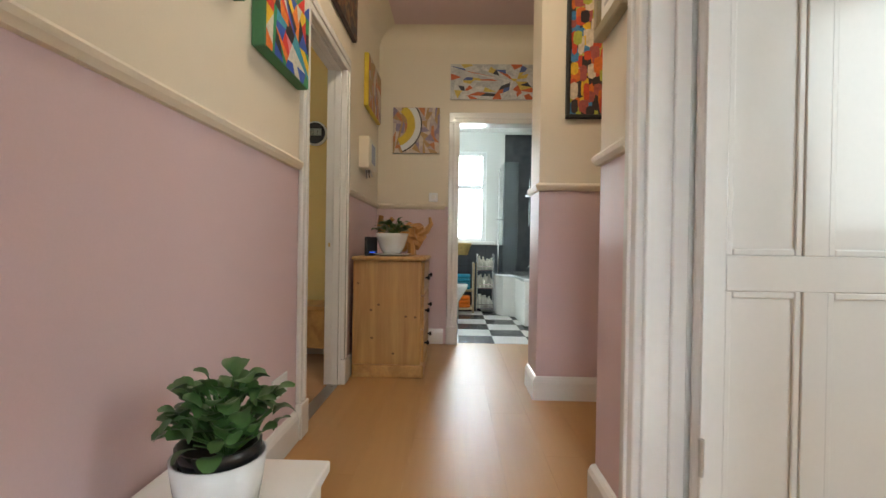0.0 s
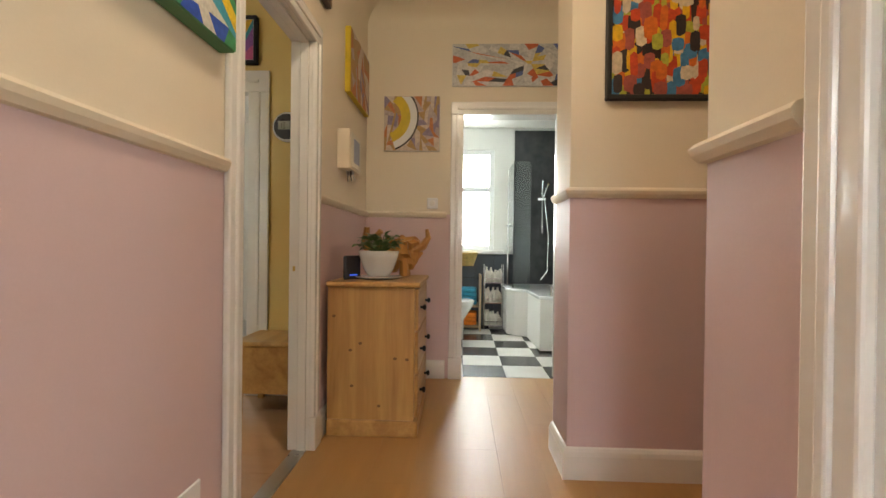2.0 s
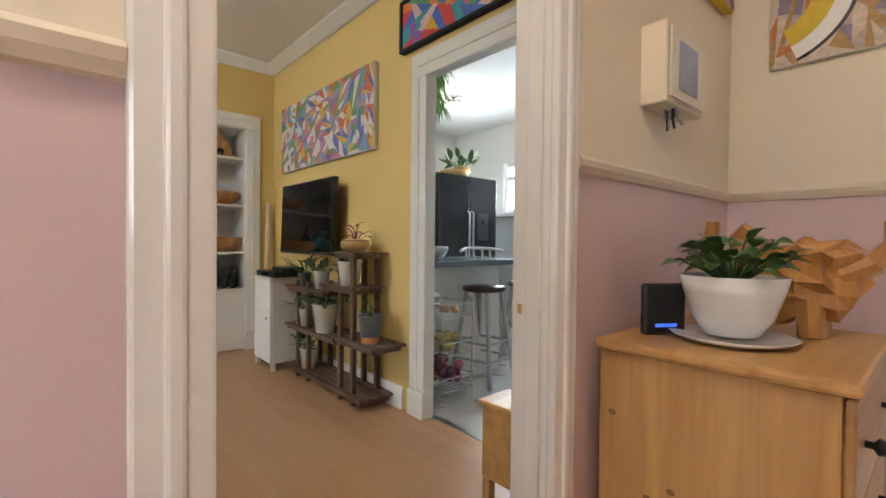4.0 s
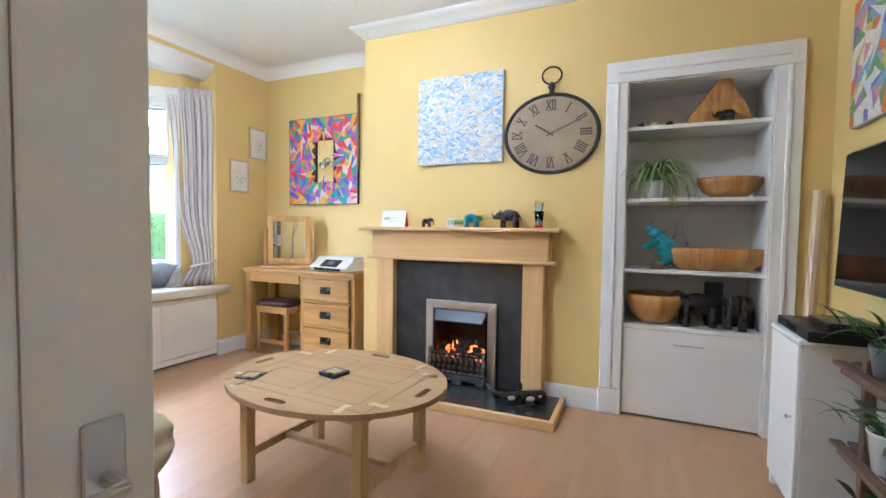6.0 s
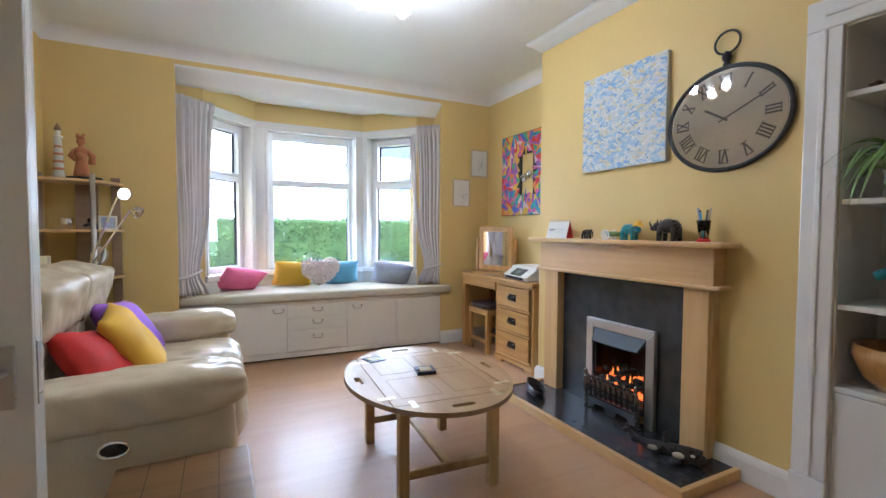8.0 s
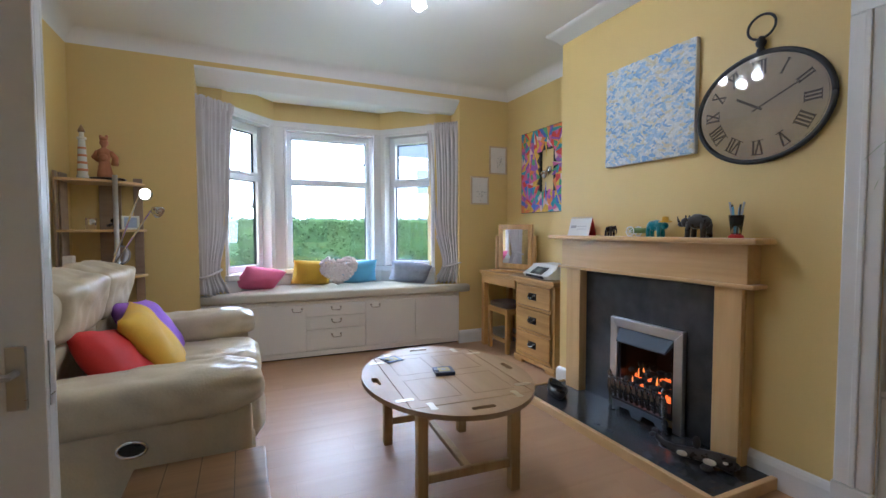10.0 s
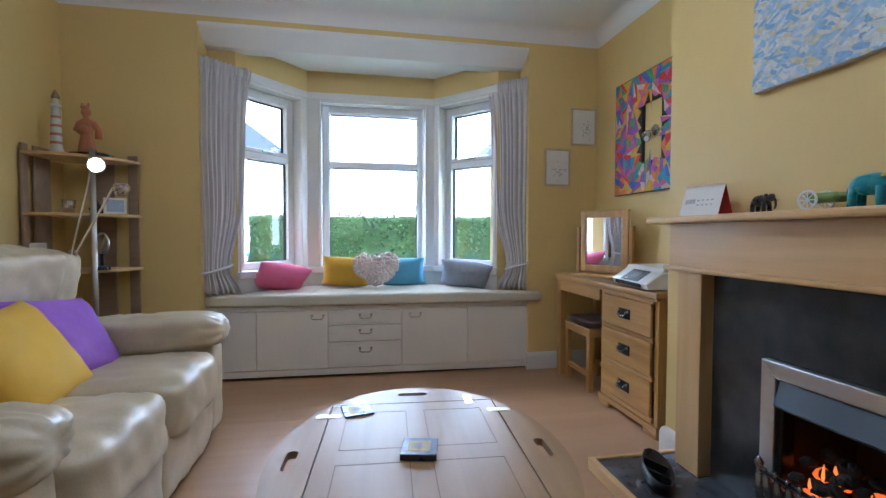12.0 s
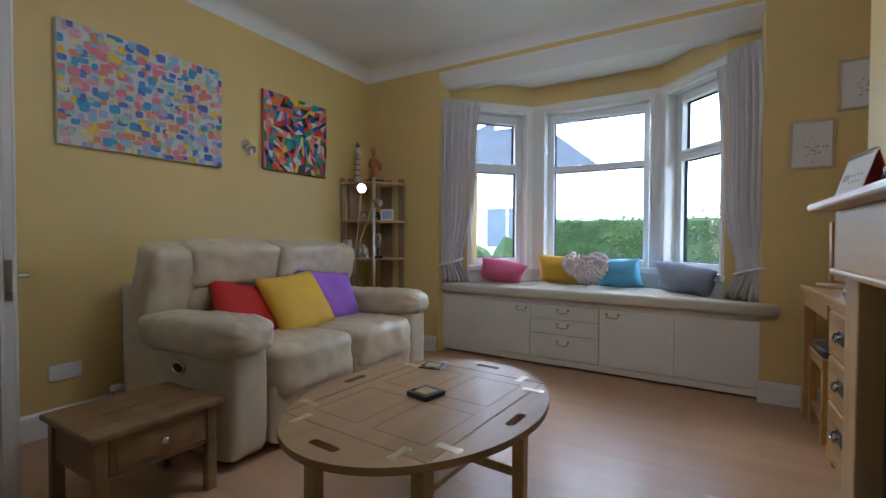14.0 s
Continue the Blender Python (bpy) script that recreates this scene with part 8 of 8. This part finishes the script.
bar_stool(-1.80, 4.41, False, 10)
bar_stool(-2.30, 4.92, True, 60)
bar_stool(-1.85, 4.98, True, -30)
fr = thing("fridge_freezer", pose(-3.35, 5.45, 0), "tall gloss black fridge freezer", "fridge")
part("body", box(-0.35, -0.44, 0.03, 0.30, 0.44, 1.76, 0.008, 2), FRIDGE, fr)
part("plinth", box(-0.33, -0.42, 0, 0.26, 0.42, 0.03), BLACK, fr)
for y0, y1 in ((-0.435, -0.003), (0.003, 0.435)):
    d = part("door", box(0.302, y0, 0.06, 0.34, y1, 1.75, 0.008, 2), FRIDGE, fr)
    part("handle", tube([(0.34, 0.03 if y0 > 0 else -0.03, 0.6), (0.37, 0.03 if y0 > 0 else -0.03, 0.62), (0.37, 0.03 if y0 > 0 else -0.03, 1.35), (0.34, 0.03 if y0 > 0 else -0.03, 1.37)], 0.01, 8), STEEL, d)
part("water_dispenser", box(0.341, 0.12, 1.05, 0.345, 0.30, 1.35, 0.002), BLACK, fr)
bsk = tagged(link("fruit_basket", lathe([(0.12, 0), (0.18, 0.06), (0.17, 0.06), (0.001, 0.01)], 22), WICKER, True), "low wicker tray on top of the fridge", "basket")
bsk.matrix_world = pose(-3.2, 5.40, 1.761)
potted("potted_plant", -3.2, 5.50, 1.775, 0.09, 0.10, TANPOT, "spreading green plant on top of the fridge", LEAF, 24, 0.16, 0.06, 0.16, 0.16, 41, 0.9)
hang = thing("hanging_plant", pose(-1.95, 4.02, 1.98), "feathery green hanging plant at the kitchen ceiling", "plant")
part("pot", lathe([(0.05, 0.28), (0.07, 0.40), (0.001, 0.40)], 16), CERAMIC, hang)
part("cord", tube([(0, 0, 0.40), (0, 0, 0.58)], 0.004, 6), IVORY, hang)
rnd = random.Random(44)
for k in range(5):
    bm = leaf_mesh(0.16, 0.022, 0.3)
for k in range(110):
    a, z = rnd.uniform(0, 6.28), rnd.uniform(0.04, 0.45)
    r = 0.06 * rnd.random() + 0.02
    if k == 0:
        bm.normal_update()
        me = bpy.data.meshes.new("frond")
        bm.to_mesh(me)
        me.materials.append(LEAF_PALE)
    ob = new("frond", me)
    ob.parent = hang
    ob.matrix_basis = pose(r * math.cos(a), r * math.sin(a), z, 0, rnd.uniform(30, 85), math.degrees(a))
vr = thing("vegetable_rack", pose(-1.72, 3.93, 0), "chrome wire three-tier vegetable rack", "rack")
for x in (-0.16, 0.16):
    part("post", tube([(x, 0.12, 0.0), (x, 0.12, 0.66), (x, 0.06, 0.70)], 0.006, 6), CHROME, vr)
for z in (0.10, 0.32, 0.56):
    bm = bmesh.new()
    for k in range(8):
        tube([(-0.16 + 0.045 * k, -0.12, z), (-0.16 + 0.045 * k, 0.12, z)], 0.0025, 5, bm)
    tube([(-0.17, -0.12, z + 0.08), (0.17, -0.12, z + 0.08), (0.17, 0.12, z + 0.08), (-0.17, 0.12, z + 0.08), (-0.17, -0.12, z + 0.08)], 0.004, 6, bm)
    tube([(-0.17, -0.12, z), (0.17, -0.12, z), (0.17, 0.12, z), (-0.17, 0.12, z), (-0.17, -0.12, z)], 0.003, 6, bm)
    tagged(part("basket", bm, CHROME, vr), "", "", "", "stuff")
for z, mat, n, lab in ((0.105, PRODUCE, 26, "dark red onion in the rack"), (0.325, POTATO, 16, "yellow potato in the rack"), (0.565, TANPOT, 3, "brown squash in the rack")):
    for k in range(n):
        ob = tagged(link("vegetable", blob(0, 0, 0, 0.032, 0.03, 0.03, None, 8, 0.3, k), mat, True), lab, "vegetable", "rack vegetables")
        ob.matrix_world = pose(-1.72 + rnd.uniform(-0.12, 0.12), 3.93 + rnd.uniform(-0.08, 0.08), z + 0.034 + 0.05 * (k // 9))
board = tagged(link("chopping_board", box(-0.012, -0.11, 0, 0.012, 0.11, 0.25, 0.006), FRAME_PALE), "pale wooden chopping board upright on the bar", "chopping board")
board.matrix_world = pose(-2.14, 4.02, 0.911, 0, -8, 30)
bowl("fruit_bowl", -1.80, 3.90, 0.911, 0.11, 0.09, "silver-grey fruit bowl on the bar", SILVER, 0.0, 2)
unit2 = thing("kitchen_units", pose(-4.0, 4.6, 0), "white kitchen base units with a grey worktop", "kitchen unit")
part("carcass", box(-0.28, -0.7, 0.1, 0.28, 0.35, 0.87, 0.003), SATIN, unit2)
part("worktop", box(-0.29, -0.72, 0.871, 0.30, 0.37, 0.91, 0.005), GREYTOP, unit2)
part("plinth", box(-0.28, -0.7, 0, 0.24, 0.35, 0.1), SATIN, unit2)
kdoor = panel_door("door_kitchen_back", pose(-2.0, 6.375, 0.005), 0.80, 2.0, "white kitchen back door", [(0.12, 0.68, 1.1, 1.85), (0.12, 0.68, 0.2, 0.9)])

# ---- outside ----
hedge = thing("hedge", pose(-5.4, -7.0, -0.43), "clipped dense green privet hedge", "hedge")
bm = box(-5, -0.45, 0, 5.15, 0.45, 1.86)
bmesh.ops.subdivide_edges(bm, edges=bm.edges[:], cuts=28, use_grid_fill=True)
for v in bm.verts:
    v.co += Vector((noise.noise(v.co * 2.1), noise.noise(v.co * 2.3 + Vector((5, 0, 0))), 0.6 * noise.noise(v.co * 1.7 + Vector((0, 7, 0))))) * 0.07
part("body", bm, HEDGE, hedge, smooth=True)
rnd = random.Random(77)
vs, fs = [], []
for k in range(9000):
    if k % 4:
        p = Vector((rnd.uniform(-5, 5.15), 0.45 + rnd.uniform(-0.03, 0.09), rnd.uniform(0.3, 1.86)))
    else:
        p = Vector((rnd.uniform(-5, 5.15), rnd.uniform(-0.45, 0.45), 1.86 + rnd.uniform(-0.04, 0.05)))
    a, b = Vector((rnd.gauss(0, 1), rnd.gauss(0, 1), rnd.gauss(0, 1))).normalized(), Vector((rnd.gauss(0, 1), rnd.gauss(0, 1), rnd.gauss(0, 1))).normalized()
    i = len(vs)
    vs += [p, p + a * 0.04 + b * 0.022, p + a * 0.075, p + a * 0.04 - b * 0.022]
    fs.append((i, i + 1, i + 2, i + 3))
me = bpy.data.meshes.new("hedge_leaves")
me.from_pydata(vs, [], fs)
me.materials.append(HEDGE)
hl = new("hedge_leaves", me)
hl.parent = hedge
tagged(hl, "", "", "", "stuff")


def shrub(x, y, r, h, seed):
    t = thing("shrub", pose(x, y, -0.42), "rounded green garden shrub", "shrub", "garden shrubs")
    rnd = random.Random(seed)
    vs, fs = [], []
    for k in range(900):
        d = Vector((rnd.gauss(0, 1), rnd.gauss(0, 1), abs(rnd.gauss(0, 1)))).normalized() * (0.75 + 0.3 * noise.noise(Vector((k * 0.01, seed, 0)))) * rnd.uniform(0.8, 1.05)
        p = Vector((d.x * r, d.y * r, d.z * h))
        a, b = Vector((rnd.gauss(0, 1), rnd.gauss(0, 1), rnd.gauss(0, 1))).normalized(), Vector((rnd.gauss(0, 1), rnd.gauss(0, 1), rnd.gauss(0, 1))).normalized()
        i = len(vs)
        vs += [p, p + a * 0.07 + b * 0.035, p + a * 0.13, p + a * 0.07 - b * 0.035]
        fs.append((i, i + 1, i + 2, i + 3))
    me = bpy.data.meshes.new("leaves")
    me.from_pydata(vs, [], fs)
    me.materials.append(HEDGE)
    ob = new("leaves", me)
    ob.parent = t
    tagged(ob, "", "", "", "stuff")
    part("core", blob(0, 0, h * 0.45, r * 0.72, r * 0.72, h * 0.5, None, 12, 0.4, seed), HEDGE, t)
    part("trunk", tube([(0, 0, 0), (0, 0, h * 0.4)], 0.04, 6), BARK, t)


shrub(0.35, -6.4, 0.7, 1.55, 1)
shrub(1.6, -6.9, 0.8, 1.5, 2)
shrub(-4.6, -4.2, 0.45, 0.9, 3)
logs = thing("log_pile", pose(-4.3, -3.9, -0.42), "heap of cut branches in the front garden", "log pile")
for k in range(16):
    part("log", tube([(rnd.uniform(-0.6, 0), rnd.uniform(-0.2, 0.2), 0.1 + 0.06 * k), (rnd.uniform(0.1, 0.7), rnd.uniform(-0.2, 0.2), 0.14 + 0.065 * k)], rnd.uniform(0.03, 0.06), 7), BARK, logs)


def house(name, m, w, d, eaves, ridge, label, windows):
    """A rendered house; its front faces +y, hipped roof with chimney."""
    t = thing(name, m, label, "house", "neighbouring houses")
    part("wall", box(0, -d, 0, w, 0, eaves), HARLING, t)
    bm = bmesh.new()
    o = 0.03
    lo = [bm.verts.new(p) for p in ((-o, o, eaves - 0.1), (w + o, o, eaves - 0.1), (w + o, -d - o, eaves - 0.1), (-o, -d - o, eaves - 0.1))]
    r0, r1 = bm.verts.new((d * 0.45, -d / 2, ridge)), bm.verts.new((w - d * 0.45, -d / 2, ridge))
    for f in ((lo[0], lo[1], r1, r0), (lo[1], lo[2], r1), (lo[2], lo[3], r0, r1), (lo[3], lo[0], r0), (lo[3], lo[2], lo[1], lo[0])):
        bm.faces.new(f)
    bmesh.ops.recalc_face_normals(bm, faces=bm.faces)
    roof = part("roof", bm, SLATE, t)
    ch = part("chimney", box(d * 0.5, -d * 0.6, ridge - 0.6, d * 0.5 + 0.9, -d * 0.4, ridge + 0.9, 0.03), HARLING, roof)
    for k in range(3):
        part("chimney_pot", lathe([(0.12, 0), (0.10, 0.35), (0.12, 0.4)], 10), TERRACOTTA, roof).matrix_basis = Matrix.Translation((d * 0.5 + 0.2 + 0.25 * k, -d * 0.5, ridge + 0.9))
    part("gutter", tube([(-o, o, eaves - 0.1), (w + o, o, eaves - 0.1)], 0.06, 8), UPVC, t)
    for x, z, ww, hh in windows:
        win = part("window", box(x, -0.03, z, x + ww, 0.02, z + hh), SLATE_TILE, t)
        for r in ((x - 0.06, z - 0.06, x, z + hh + 0.06), (x + ww, z - 0.06, x + ww + 0.06, z + hh + 0.06), (x, z - 0.06, x + ww, z), (x, z + hh, x + ww, z + hh + 0.06), (x + ww / 2 - 0.03, z, x + ww / 2 + 0.03, z + hh)):
            part("frame", box(r[0], 0.0, r[1], r[2], 0.05, r[3]), UPVC, win)
    return t


house("house", pose(-0.55, -11.2, -0.42), 9, 8, 3.75, 6.6, "white rendered bungalow with a grey slate roof", [(2.2, 1.2, 1.5, 1.3), (5.6, 1.2, 1.5, 1.3)])
house("house", pose(-16.5, -17.5, -0.42), 8.5, 8, 5.2, 8.4, "white rendered two-storey house with a grey slate roof", [(1.2, 0.9, 1.5, 1.3), (5.4, 0.9, 1.5, 1.3), (1.2, 3.4, 1.5, 1.2), (5.4, 3.4, 1.5, 1.2)])
bin_ = thing("wheelie_bin", pose(0.2, -9.6, -0.42), "dark grey wheelie bin with a blue lid", "wheelie bin")
part("body", prism([(-0.25, -0.3), (0.25, -0.3), (0.25, 0.3), (-0.25, 0.3)], 0.05, 0.95, 0.02), SLATE_TILE, bin_)
part("lid", box(-0.28, -0.33, 0.95, 0.28, 0.33, 1.02, 0.02, 2), RUBBER_BLUE, bin_)


def bare_tree(x, y, h, seed):
    t = thing("bare_tree", pose(x, y, -0.42), "leafless winter tree beyond the hedge", "tree", "bare trees")
    rnd = random.Random(seed)
    trunk, limbs = bmesh.new(), bmesh.new()
    tube([(0, 0, 0), (0.05, 0, h * 0.2), (0.0, 0.05, h * 0.42)], 0.16, 8, trunk, 0.6)

    def grow(p, d, L, r, k):
        q = p + d * L
        mid = p + d * L * 0.5 + Vector((rnd.gauss(0, 0.05), rnd.gauss(0, 0.05), 0)) * L
        tube([p, mid, q], r, 5, limbs, 0.6)
        if k:
            for _ in range(3):
                e = (d + Vector((rnd.gauss(0, 0.5), rnd.gauss(0, 0.5), rnd.gauss(0.1, 0.3)))).normalized()
                grow(q, e, L * rnd.uniform(0.6, 0.8), r * 0.6, k - 1)

    for k in range(5):
        a = k * 1.3
        grow(Vector((0, 0.05, h * (0.3 + 0.03 * k))), Vector((math.cos(a) * 0.6, math.sin(a) * 0.6, 0.9)).normalized(), h * 0.2, 0.06, 3)
    part("trunk", trunk, BARK, t)
    part("limbs", limbs, BARK, t)


for x, y, h, s in ((-3.4, -34, 6.0, 1), (-5.6, -38, 6.5, 2), (-1.6, -40, 5.6, 3), (-7.5, -42, 6.5, 4)):
    bare_tree(x, y, h, s)


# ---- floor pieces ----
def lay(parent, name, cells, mat, thick=0.008, gap=0.0003, top=0.0):
    """One board or tile for each cell (x0, y0, x1, y1); alike sizes share a mesh."""
    cache = {}
    for x0, y0, x1, y1 in cells:
        w, d = round(x1 - x0, 4), round(y1 - y0, 4)
        if w < 0.01 or d < 0.01:
            continue
        if (w, d) not in cache:
            bm = box(-w / 2 + gap, -d / 2 + gap, -thick, w / 2 - gap, d / 2 - gap, 0)
            bm.normal_update()
            me = bpy.data.meshes.new(name)
            bm.to_mesh(me)
            bm.free()
            me.materials.append(mat)
            cache[(w, d)] = me
        ob = new(name, cache[(w, d)])
        ob.parent = parent
        ob.location = ((x0 + x1) / 2, (y0 + y1) / 2, top)


def boards(x0, x1, y0, y1, wide, long, along):
    rows, out = [], []
    a0, a1, b0, b1 = (y0, y1, x0, x1) if along == "x" else (x0, x1, y0, y1)
    k, a = 0, a0
    while a < a1 - 0.01:
        b = b0 - long * ((k * 0.37) % 1)
        while b < b1 - 0.01:
            lo, hi = max(b, b0), min(b + long, b1)
            if hi - lo > 0.02:
                out.append((lo, a, hi, min(a + wide, a1)) if along == "x" else (a, lo, min(a + wide, a1), hi))
            b += long
        a += wide
        k += 1
    return out


lay(bpy.data.objects["floor_living_room_base"], "floorboard", boards(RECESS, -0.165, -0.80, NORTH + 0.06, 0.19, 1.28, "x"), LAMINATE)
lay(bpy.data.objects["floor_hall_base"], "floorboard", boards(-0.165, 2.4, -1.6, HALL_END + 0.05, 0.19, 1.28, "y"), HALL_LAMINATE)
tiles_b, tiles_w = [], []
for i in range(6):
    for j in range(7):
        x, y = 0.30 + 0.33 * i, HALL_END + 0.06 + 0.33 * j
        (tiles_b if (i + j) % 2 else tiles_w).append((x, y, min(x + 0.33, 1.95), min(y + 0.33, 6.4)))
lay(bpy.data.objects["floor_bathroom_base"], "floor_tile", tiles_b, TILE_BLACK, 0.006, 0.0015)
lay(bpy.data.objects["floor_bathroom_base"], "floor_tile", tiles_w, TILE_WHITE, 0.006, 0.0015)
